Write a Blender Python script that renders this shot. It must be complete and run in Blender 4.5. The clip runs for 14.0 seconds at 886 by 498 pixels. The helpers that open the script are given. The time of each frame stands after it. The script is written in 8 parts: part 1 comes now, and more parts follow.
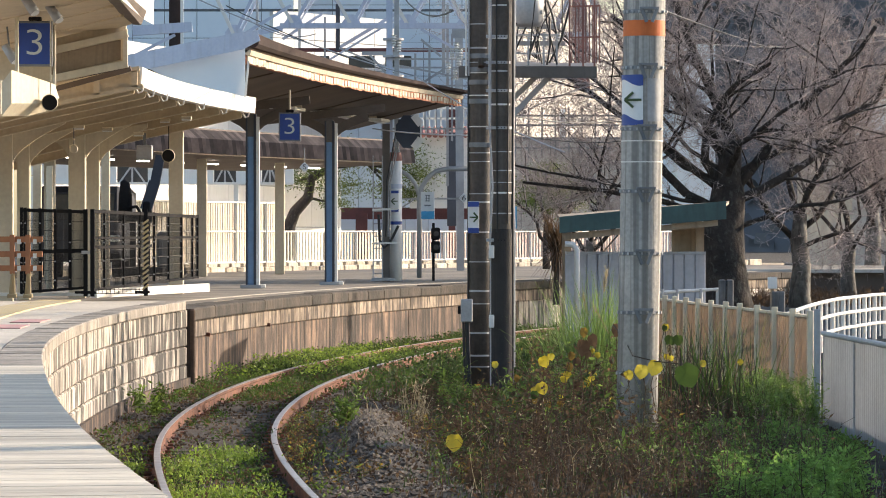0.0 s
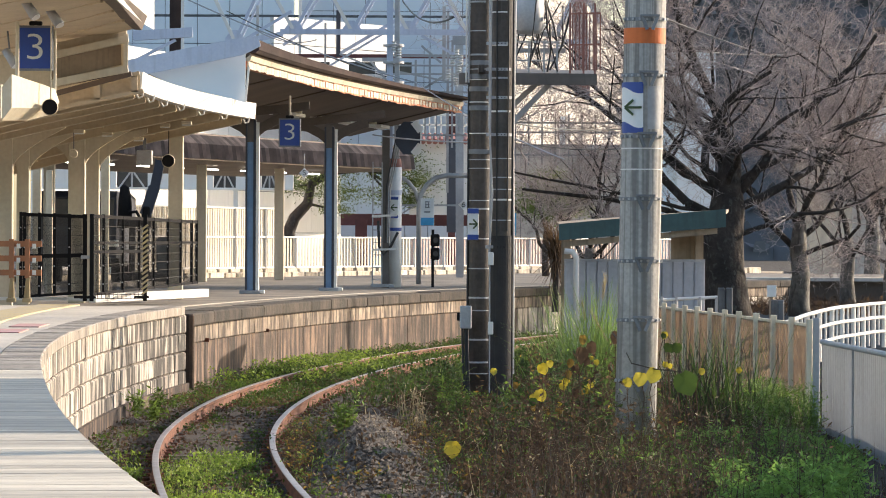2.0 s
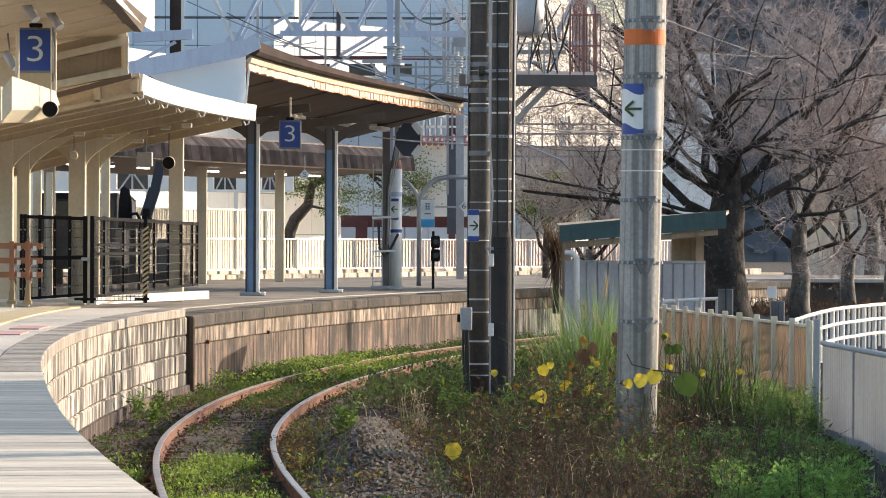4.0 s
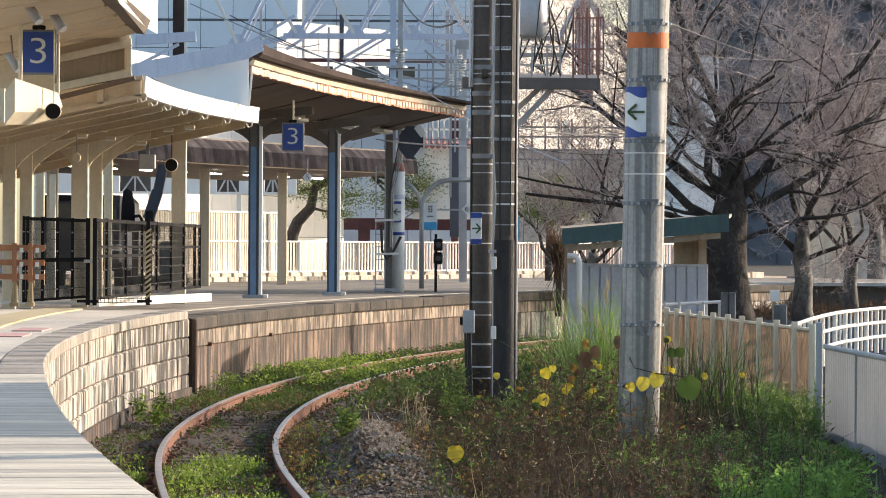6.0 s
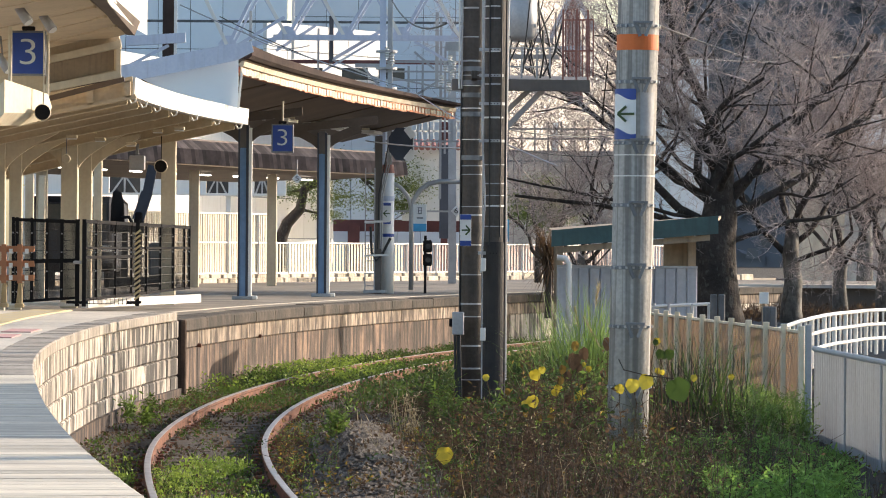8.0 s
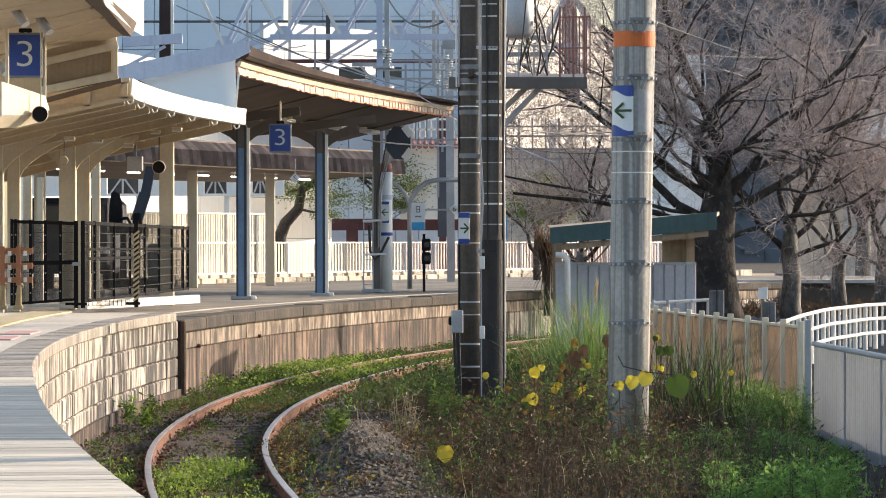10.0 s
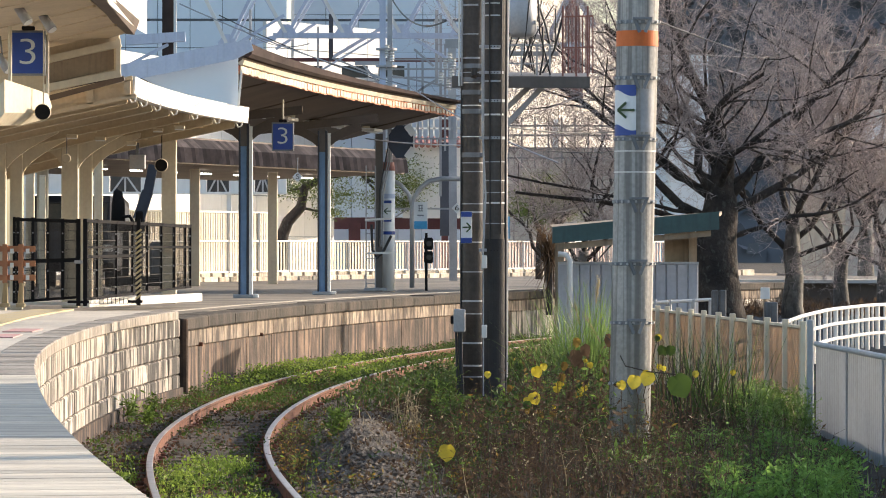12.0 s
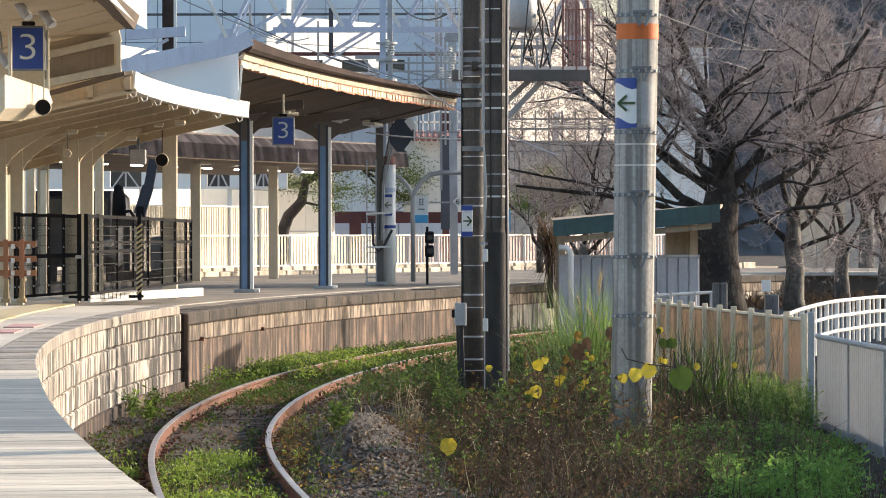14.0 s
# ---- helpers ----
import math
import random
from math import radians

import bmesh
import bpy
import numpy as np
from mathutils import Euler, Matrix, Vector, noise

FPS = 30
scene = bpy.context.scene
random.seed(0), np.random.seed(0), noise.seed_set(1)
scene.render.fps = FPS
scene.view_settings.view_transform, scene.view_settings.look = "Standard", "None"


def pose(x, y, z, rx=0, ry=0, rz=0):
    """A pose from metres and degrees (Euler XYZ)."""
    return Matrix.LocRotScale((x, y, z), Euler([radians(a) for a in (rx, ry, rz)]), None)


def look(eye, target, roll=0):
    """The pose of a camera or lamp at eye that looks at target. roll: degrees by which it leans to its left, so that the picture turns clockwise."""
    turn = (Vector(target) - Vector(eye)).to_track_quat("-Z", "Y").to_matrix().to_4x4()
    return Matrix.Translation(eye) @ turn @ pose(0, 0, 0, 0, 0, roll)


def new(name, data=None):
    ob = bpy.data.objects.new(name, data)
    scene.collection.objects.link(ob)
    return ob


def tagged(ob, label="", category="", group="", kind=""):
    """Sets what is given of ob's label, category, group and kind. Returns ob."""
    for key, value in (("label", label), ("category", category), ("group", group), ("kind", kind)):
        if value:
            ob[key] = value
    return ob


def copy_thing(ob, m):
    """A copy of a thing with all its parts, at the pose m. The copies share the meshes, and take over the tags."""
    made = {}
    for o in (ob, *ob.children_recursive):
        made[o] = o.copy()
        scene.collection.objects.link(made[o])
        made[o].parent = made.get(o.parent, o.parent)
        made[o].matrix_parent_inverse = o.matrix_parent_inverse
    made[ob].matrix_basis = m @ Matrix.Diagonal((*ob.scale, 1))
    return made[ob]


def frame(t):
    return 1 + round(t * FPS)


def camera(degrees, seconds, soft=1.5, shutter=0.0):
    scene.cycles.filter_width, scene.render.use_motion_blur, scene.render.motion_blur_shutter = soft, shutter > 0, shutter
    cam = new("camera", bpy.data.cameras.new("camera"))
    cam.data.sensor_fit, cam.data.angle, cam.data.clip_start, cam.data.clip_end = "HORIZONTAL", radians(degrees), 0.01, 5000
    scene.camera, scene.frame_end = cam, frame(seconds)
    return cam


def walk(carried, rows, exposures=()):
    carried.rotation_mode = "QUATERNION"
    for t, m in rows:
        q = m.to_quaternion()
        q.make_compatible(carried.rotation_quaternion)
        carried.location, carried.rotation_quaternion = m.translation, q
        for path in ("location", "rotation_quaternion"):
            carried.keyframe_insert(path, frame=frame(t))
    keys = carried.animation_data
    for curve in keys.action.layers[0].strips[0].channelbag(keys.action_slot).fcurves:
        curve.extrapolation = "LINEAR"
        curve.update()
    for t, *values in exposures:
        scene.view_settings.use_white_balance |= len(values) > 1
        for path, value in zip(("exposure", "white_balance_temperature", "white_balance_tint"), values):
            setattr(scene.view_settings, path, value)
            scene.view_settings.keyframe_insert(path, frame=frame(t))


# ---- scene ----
cam = camera(11.703, 14.0, soft=1.0)
PATH = [
    (0.0, pose(0, 0, 2.2, 89.7753, 0, 0.0000) @ pose(0, 0, 0, 0, 0, -0.0000)),
    (0.5, pose(0, 0, 2.2, 89.7867, 0, -0.0000) @ pose(0, 0, 0, 0, 0, 0.0002)),
    (1.0, pose(0, 0, 2.2, 89.7763, 0, -0.0115) @ pose(0, 0, 0, 0, 0, 0.0140)),
    (1.5, pose(0, 0, 2.2, 89.8286, 0, 0.0105) @ pose(0, 0, 0, 0, 0, 0.1122)),
    (2.0, pose(0, 0, 2.2, 89.8624, 0, -0.0079) @ pose(0, 0, 0, 0, 0, 0.2971)),
    (2.5, pose(0, 0, 2.2, 89.9307, 0, -0.0564) @ pose(0, 0, 0, 0, 0, 0.3283)),
    (3.0, pose(0, 0, 2.2, 89.8967, 0, -0.0023) @ pose(0, 0, 0, 0, 0, 0.1459)),
    (5.5, pose(0, 0, 2.2, 89.8801, 0, -0.0034) @ pose(0, 0, 0, 0, 0, 0.3832)),
    (6.0, pose(0, 0, 2.2, 89.9207, 0, 0.0328) @ pose(0, 0, 0, 0, 0, 0.3434)),
    (6.5, pose(0, 0, 2.2, 89.9011, 0, -0.0173) @ pose(0, 0, 0, 0, 0, 0.3674)),
    (7.0, pose(0, 0, 2.2, 89.9084, 0, -0.0609) @ pose(0, 0, 0, 0, 0, 0.4190)),
    (7.5, pose(0, 0, 2.2, 89.9000, 0, -0.0669) @ pose(0, 0, 0, 0, 0, 0.5504)),
    (8.0, pose(0, 0, 2.2, 89.9432, 0, -0.1066) @ pose(0, 0, 0, 0, 0, 0.4253)),
    (10.5, pose(0, 0, 2.2, 89.9177, 0, -0.1183) @ pose(0, 0, 0, 0, 0, -0.1111)),
    (11.0, pose(0, 0, 2.2, 89.9153, 0, -0.1115) @ pose(0, 0, 0, 0, 0, -0.0618)),
    (11.5, pose(0, 0, 2.2, 89.8972, 0, -0.1095) @ pose(0, 0, 0, 0, 0, 0.0588)),
    (12.0, pose(0, 0, 2.2, 89.9078, 0, -0.0945) @ pose(0, 0, 0, 0, 0, 0.0821)),
    (12.5, pose(0, 0, 2.2, 89.9165, 0, -0.0941) @ pose(0, 0, 0, 0, 0, 0.1048)),
    (13.0, pose(0, 0, 2.2, 89.8554, 0, -0.1236) @ pose(0, 0, 0, 0, 0, -0.0103)),
    (13.5, pose(0, 0, 2.2, 89.8376, 0, -0.1048) @ pose(0, 0, 0, 0, 0, -0.1015)),
    (14.0, pose(0, 0, 2.2, 89.8247, 0, -0.0825) @ pose(0, 0, 0, 0, 0, -0.1332)),
]
walk(cam, PATH)

# ---- light ----
SUN_AZ, SUN_EL = radians(61), radians(19)
world = bpy.data.worlds.new("world")
scene.world = world
world.use_nodes = True
wn = world.node_tree
sky = wn.nodes.new("ShaderNodeTexSky")
sky.sky_type = "NISHITA"
sky.sun_disc = False
sky.sun_elevation, sky.sun_rotation = SUN_EL, SUN_AZ
sky.air_density, sky.dust_density = 1.0, 1.5
wn.links.new(sky.outputs[0], wn.nodes["Background"].inputs[0])
wn.nodes["Background"].inputs[1].default_value = 0.15
sun = new("sun", bpy.data.lights.new("sun", "SUN"))
sun.data.energy, sun.data.angle, sun.data.color = 4.0, radians(0.5), (1.0, 0.85, 0.69)
to_sun = Vector((math.sin(SUN_AZ) * math.cos(SUN_EL), math.cos(SUN_AZ) * math.cos(SUN_EL), math.sin(SUN_EL)))
sun.matrix_world = look(to_sun * 100, (0, 0, 0))
scene.view_settings.exposure = 0.92


# ---- materials ----
def material(name, a, b=None, rough=0.7, metal=0.0, scale=3.0, fine=40.0, bump=0.2, streak=0.0, dark=(0.03, 0.025, 0.02),
             leaf=False, vary=0.0, grain=0.18, island=False, stretch=(1, 1, 1), spread=(0.35, 0.65), strength_streak=(0.5, 0.72), streak_scale=(4.0, 4.0, 0.35)):
    """Two-scale surface: a and b mixed by broad noise, fine grain, upright streaks of dirt, relief."""
    m = bpy.data.materials.new(name)
    m.use_nodes = True
    nt = m.node_tree
    N, L = nt.nodes, nt.links
    bsdf = N["Principled BSDF"]
    b = b or tuple(c * 0.7 for c in a)
    tc = N.new("ShaderNodeNewGeometry")
    mp = N.new("ShaderNodeMapping")
    mp.inputs["Scale"].default_value = stretch
    L.new(tc.outputs["Position"], mp.inputs[0])

    def tex(s, detail=5.0):
        t = N.new("ShaderNodeTexNoise")
        t.inputs["Scale"].default_value = s
        t.inputs["Detail"].default_value = detail
        L.new(mp.outputs[0], t.inputs["Vector"])
        return t

    def mix(fac, x, y, mode="MIX"):
        n = N.new("ShaderNodeMix")
        n.data_type, n.blend_type = "RGBA", mode
        for sock, val in ((n.inputs[0], fac), (n.inputs[6], x), (n.inputs[7], y)):
            if isinstance(val, bpy.types.NodeSocket):
                L.new(val, sock)
            elif isinstance(val, tuple):
                sock.default_value = (*val, 1.0)
            else:
                sock.default_value = val
        return n.outputs[2]

    def ramp(sock, lo, hi):
        r = N.new("ShaderNodeMapRange")
        r.inputs[1].default_value, r.inputs[2].default_value = lo, hi
        L.new(sock, r.inputs[0])
        return r.outputs[0]

    big, small = tex(scale), tex(fine, 3.0)
    col = mix(ramp(big.outputs[0], *spread), a, b)
    speck = ramp(small.outputs[0], 0.3, 0.7)
    col = mix(grain, col, mix(speck, (0.35, 0.35, 0.35), (0.75, 0.75, 0.75)), "OVERLAY")
    if streak > 0:
        mp2 = N.new("ShaderNodeMapping")
        mp2.inputs["Scale"].default_value = streak_scale
        L.new(tc.outputs["Position"], mp2.inputs[0])
        ts = N.new("ShaderNodeTexNoise")
        ts.inputs["Scale"].default_value, ts.inputs["Detail"].default_value, ts.inputs["Distortion"].default_value = 2.2, 7.0, 0.5
        L.new(mp2.outputs[0], ts.inputs["Vector"])
        st = N.new("ShaderNodeMath")
        st.operation = "MULTIPLY"
        st.inputs[1].default_value = streak
        L.new(ramp(ts.outputs[0], *strength_streak), st.inputs[0])
        col = mix(st.outputs[0], col, dark)
    if vary > 0:
        if island:
            g = N.new("ShaderNodeNewGeometry")
            rnd = g.outputs["Random Per Island"]
        else:
            g = N.new("ShaderNodeObjectInfo")
            rnd = g.outputs["Random"]
        hsv = N.new("ShaderNodeHueSaturation")
        r = N.new("ShaderNodeMapRange")
        r.inputs[3].default_value, r.inputs[4].default_value = 1 - vary, 1 + vary
        L.new(rnd, r.inputs[0])
        L.new(r.outputs[0], hsv.inputs["Value"])
        L.new(col, hsv.inputs["Color"])
        col = hsv.outputs[0]
    L.new(col, bsdf.inputs["Base Color"])
    bsdf.inputs["Roughness"].default_value = rough
    bsdf.inputs["Metallic"].default_value = metal
    if bump > 0:
        bp = N.new("ShaderNodeBump")
        bp.inputs["Strength"].default_value, bp.inputs["Distance"].default_value = bump, 0.02
        L.new(small.outputs[0], bp.inputs["Height"])
        L.new(bp.outputs[0], bsdf.inputs["Normal"])
    if leaf:
        tr = N.new("ShaderNodeBsdfTranslucent")
        L.new(col, tr.inputs[0])
        ms = N.new("ShaderNodeMixShader")
        ms.inputs[0].default_value = 0.45
        L.new(bsdf.outputs[0], ms.inputs[1])
        L.new(tr.outputs[0], ms.inputs[2])
        L.new(ms.outputs[0], N["Material Output"].inputs[0])
    return m


def glow(name, color, strength):
    m = bpy.data.materials.new(name)
    m.use_nodes = True
    p = m.node_tree.nodes["Principled BSDF"]
    p.inputs["Base Color"].default_value = (*color, 1)
    p.inputs["Emission Color"].default_value = (*color, 1)
    p.inputs["Emission Strength"].default_value = strength
    return m


M_SOIL = material("soil", (0.055, 0.038, 0.025), (0.024, 0.018, 0.012), 0.95, scale=1.7, fine=16, bump=1.0, grain=0.42)
M_ROAD = material("asphalt", (0.075, 0.075, 0.078), (0.05, 0.05, 0.05), 0.9, scale=0.6, fine=50, grain=0.42)
M_DECK = material("weathered_deck", (0.62, 0.545, 0.435), (0.42, 0.37, 0.30), 0.85, scale=1.1, fine=16, bump=0.4, stretch=(0.5, 3.0, 1), vary=0.16, grain=0.42)
M_PAVE = material("platform_paving", (0.26, 0.22, 0.18), (0.15, 0.13, 0.105), 0.9, scale=0.7, fine=20, bump=0.3, grain=0.42)
M_COPING = material("coping_stone", (0.38, 0.33, 0.275), (0.23, 0.20, 0.165), 0.9, scale=1.3, fine=14, bump=0.6, streak=0.6, vary=0.15, grain=0.42)
M_BLOCK = material("pale_block", (0.58, 0.51, 0.43), (0.32, 0.275, 0.23), 0.9, scale=2.2, fine=12, bump=0.7, streak=0.95, dark=(0.07, 0.06, 0.05), vary=0.12, strength_streak=(0.475, 0.56), streak_scale=(10, 2.0, 0.5), grain=0.42)
M_OLDWALL = material("stained_concrete", (0.20, 0.13, 0.09), (0.048, 0.033, 0.025), 0.92, scale=1.6, fine=12, bump=0.8, streak=0.95, dark=(0.028, 0.02, 0.016), vary=0.22, strength_streak=(0.42, 0.57), streak_scale=(6, 1.7, 0.30), grain=0.42)
M_BLOCKSTAIN = material("stained_pale_block", (0.50, 0.44, 0.37), (0.25, 0.21, 0.175), 0.9, scale=2.2, fine=12, bump=0.7, streak=0.97, dark=(0.045, 0.04, 0.035), vary=0.12, strength_streak=(0.40, 0.50), streak_scale=(10, 2.2, 0.4), grain=0.42)
M_BAND = material("streaked_pale_band", (0.37, 0.295, 0.225), (0.15, 0.108, 0.077), 0.92, scale=1.4, fine=12, bump=0.7, streak=0.95, dark=(0.06, 0.045, 0.035), vary=0.12, strength_streak=(0.42, 0.58), streak_scale=(8, 2.2, 0.7), grain=0.42)
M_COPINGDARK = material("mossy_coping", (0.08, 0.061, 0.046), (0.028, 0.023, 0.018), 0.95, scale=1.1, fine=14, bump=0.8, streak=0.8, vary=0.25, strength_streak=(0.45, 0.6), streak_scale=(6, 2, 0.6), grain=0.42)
M_SLAB = material("pale_platform_slab", (0.55, 0.49, 0.41), (0.42, 0.37, 0.31), 0.9, scale=0.5, fine=18, bump=0.3, grain=0.42)
M_RAILTOP = material("worn_rail_steel", (0.42, 0.36, 0.32), (0.30, 0.22, 0.18), 0.38, 0.6, scale=6, fine=60, bump=0.05)
M_RUST = material("rust", (0.21, 0.08, 0.042), (0.10, 0.042, 0.025), 0.85, scale=4, fine=45, bump=0.3)
M_SLEEPER = material("sleeper_wood", (0.10, 0.075, 0.055), (0.055, 0.042, 0.033), 0.95, scale=4, fine=30, bump=0.6, vary=0.2)
M_STONE = material("ballast_stone", (0.16, 0.13, 0.105), (0.075, 0.058, 0.045), 0.95, scale=5, fine=40, bump=0.4, vary=0.35, island=True)
M_CONCRETE = material("pole_concrete", (0.46, 0.44, 0.41), (0.37, 0.355, 0.33), 0.85, scale=1.5, fine=25, bump=0.25, streak=0.75, dark=(0.15, 0.14, 0.13), strength_streak=(0.46, 0.62), streak_scale=(9, 9, 0.12), grain=0.42)
M_DARKPOLE = material("dark_pole", (0.095, 0.078, 0.066), (0.052, 0.043, 0.037), 0.75, scale=2, fine=25, bump=0.4, streak=0.45, dark=(0.15, 0.13, 0.11), grain=0.42, streak_scale=(9, 9, 0.25))
M_POLESLEEVE = material("tarred_pole_sleeve", (0.032, 0.027, 0.025), (0.018, 0.016, 0.016), 0.7, scale=3, fine=25, bump=0.3, streak=0.3, dark=(0.09, 0.075, 0.065), streak_scale=(9, 9, 0.3))
M_STEEL = material("galvanised_steel", (0.46, 0.46, 0.47), (0.34, 0.345, 0.36), 0.55, 0.3, scale=2, fine=30, bump=0.05)
M_BLUEGREY = material("blue_grey_paint", (0.56, 0.61, 0.74), (0.50, 0.55, 0.68), 0.5, scale=1.5, fine=20, bump=0.05, streak=0.15)
M_CREAM = material("cream_paint", (0.58, 0.47, 0.32), (0.50, 0.40, 0.27), 0.6, scale=1.2, fine=18, bump=0.1, streak=0.2, dark=(0.26, 0.19, 0.11))
M_CREAMCOL = material("cream_column_paint", (0.66, 0.575, 0.43), (0.56, 0.485, 0.36), 0.55, scale=1.2, fine=18, bump=0.08, streak=0.2, dark=(0.3, 0.25, 0.18))
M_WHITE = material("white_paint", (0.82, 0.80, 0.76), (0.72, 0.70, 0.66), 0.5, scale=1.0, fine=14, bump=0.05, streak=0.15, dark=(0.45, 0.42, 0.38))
M_GUTTER = material("rusty_white_gutter", (0.60, 0.54, 0.43), (0.50, 0.42, 0.31), 0.6, scale=2.5, fine=18, bump=0.2, streak=0.4, dark=(0.42, 0.16, 0.07))
M_RUSTEDGE = material("flaking_red_edge", (0.55, 0.15, 0.06), (0.62, 0.32, 0.19), 0.7, scale=5, fine=30, bump=0.3)
M_ROOFBROWN = material("brown_roof_sheet", (0.062, 0.043, 0.039), (0.04, 0.029, 0.026), 0.97, scale=1, fine=18, bump=0.15, streak=0.3)
M_ROOFBROWN.node_tree.nodes["Principled BSDF"].inputs["Specular IOR Level"].default_value = 0.15
M_SOFFIT = material("brown_soffit", (0.125, 0.095, 0.074), (0.088, 0.066, 0.052), 0.7, scale=1, fine=18, bump=0.1)
M_LOUVRE = material("brown_boards", (0.33, 0.245, 0.165), (0.24, 0.175, 0.115), 0.7, scale=1.5, fine=18, bump=0.1, streak=0.4, dark=(0.15, 0.105, 0.07), streak_scale=(10, 10, 0.4))
M_BLUE = material("blue_column_paint", (0.17, 0.29, 0.48), (0.12, 0.22, 0.38), 0.4, scale=1.5, fine=15, bump=0.05, streak=0.2)
M_GREYBROWN = material("grey_brown_paint", (0.16, 0.14, 0.125), (0.11, 0.095, 0.085), 0.6, scale=1.5, fine=15, bump=0.08, streak=0.2)
M_POSTGREY = material("weathered_post", (0.15, 0.155, 0.165), (0.09, 0.095, 0.10), 0.85, scale=4, fine=30, bump=0.3, streak=0.4)
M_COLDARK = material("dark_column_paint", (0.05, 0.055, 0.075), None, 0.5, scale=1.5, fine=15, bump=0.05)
M_SIGNBLUE = material("sign_blue", (0.012, 0.055, 0.30), (0.012, 0.05, 0.27), 0.35, scale=2, fine=10, bump=0)
M_SIGNGREY = material("sign_frame_grey", (0.22, 0.23, 0.25), None, 0.45, 0.3, bump=0)
M_LETTER = material("letter_white", (0.62, 0.66, 0.66), (0.58, 0.62, 0.62), 0.5, bump=0)
M_BLACK = material("black_metal", (0.014, 0.014, 0.016), (0.022, 0.020, 0.020), 0.85, scale=2, fine=20, bump=0.05)
M_BLACK.node_tree.nodes["Principled BSDF"].inputs["Specular IOR Level"].default_value = 0.08
M_NET = material("grey_brown_net", (0.055, 0.051, 0.048), (0.04, 0.037, 0.035), 0.9, scale=2, fine=20, bump=0)
M_SIGNALBACK = material("dark_blue_signal_back", (0.035, 0.045, 0.07), (0.025, 0.03, 0.048), 0.5, scale=2, fine=20, bump=0.03)
M_ORANGE = material("orange_band", (0.72, 0.17, 0.035), (0.62, 0.14, 0.03), 0.6, scale=4, fine=20, bump=0.05, streak=0.2)
M_ARROW = material("arrow_green", (0.05, 0.09, 0.03), None, 0.6, bump=0)
M_PLATE = material("sign_plate_white", (0.82, 0.82, 0.82), (0.74, 0.75, 0.75), 0.5, scale=4, bump=0.02)
M_TEAL = material("teal_fascia", (0.055, 0.115, 0.115), (0.045, 0.085, 0.085), 0.6, scale=1.5, fine=15, bump=0.1, streak=0.3)
M_PANEL = material("pale_shed_panel", (0.50, 0.50, 0.53), (0.42, 0.42, 0.45), 0.6, scale=1.2, fine=15, bump=0.08, streak=0.3, dark=(0.25, 0.22, 0.2))
M_SHEDWALL = material("shed_board", (0.40, 0.31, 0.22), (0.30, 0.23, 0.16), 0.8, scale=2, fine=18, bump=0.2, streak=0.4)
M_TAN = material("tan_fence_sheet", (0.43, 0.35, 0.275), (0.355, 0.285, 0.22), 0.6, scale=1.0, fine=18, bump=0.08, streak=0.3, dark=(0.2, 0.13, 0.08), vary=0.06)
M_TANPOST = material("cream_fence_post", (0.80, 0.69, 0.51), (0.70, 0.59, 0.43), 0.6, scale=2, fine=18, bump=0.08, streak=0.3)
M_GREYFENCE = material("grey_fence_sheet", (0.38, 0.395, 0.41), (0.32, 0.33, 0.345), 0.6, scale=0.8, fine=16, bump=0.06, streak=0.25, dark=(0.25, 0.22, 0.18))
M_BARK = material("cherry_bark", (0.055, 0.043, 0.037), (0.026, 0.021, 0.018), 0.95, scale=3, fine=16, bump=0.9, grain=0.42, streak=0.3, dark=(0.15, 0.15, 0.135), streak_scale=(5.0, 5.0, 2.6), strength_streak=(0.55, 0.64))
M_BARKPALE = material("lichened_bark", (0.20, 0.185, 0.165), (0.09, 0.08, 0.07), 0.95, scale=3, fine=16, bump=0.9, grain=0.42, streak=0.6, dark=(0.04, 0.034, 0.03), streak_scale=(5.0, 5.0, 2.0), strength_streak=(0.48, 0.6))
M_TWIG = material("twig_bark", (0.50, 0.42, 0.39), (0.27, 0.22, 0.21), 0.7, scale=3, fine=20, bump=0, vary=0.35, island=True)
M_GRASS = material("grass", (0.17, 0.25, 0.045), (0.10, 0.155, 0.03), 0.7, scale=0.5, fine=8, bump=0, leaf=True, vary=0.5, island=True)
M_FEATHER = material("feathery_green", (0.26, 0.36, 0.11), (0.17, 0.25, 0.07), 0.75, scale=0.5, fine=8, bump=0, leaf=True, vary=0.3, island=True)
M_REED = material("reed_blade", (0.27, 0.36, 0.11), (0.17, 0.25, 0.065), 0.6, scale=0.5, fine=8, bump=0, leaf=True, vary=0.4, island=True)
M_TRACKWEED = material("low_green_weed", (0.085, 0.14, 0.024), (0.034, 0.06, 0.012), 0.7, scale=0.5, fine=8, bump=0, leaf=True, vary=0.35, island=True)
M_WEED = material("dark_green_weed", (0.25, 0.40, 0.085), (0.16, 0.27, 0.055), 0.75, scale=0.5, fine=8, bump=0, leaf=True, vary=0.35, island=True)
M_DRY = material("dry_stalk", (0.145, 0.092, 0.053), (0.068, 0.044, 0.028), 0.9, scale=0.6, fine=8, bump=0, leaf=True, vary=0.35, island=True)
# Darker copy of the weed greens: shade round the poles put into the colour.
M_FERN = material("shade_toned_green_weed", (0.075, 0.12, 0.028), (0.045, 0.075, 0.02), 0.75, scale=0.5, fine=8, bump=0, leaf=True, vary=0.4, island=True)
M_BRIGHTWEED = material("bright_weed", (0.25, 0.34, 0.055), (0.15, 0.225, 0.035), 0.7, scale=0.8, fine=8, bump=0, leaf=True, vary=0.35, island=True)
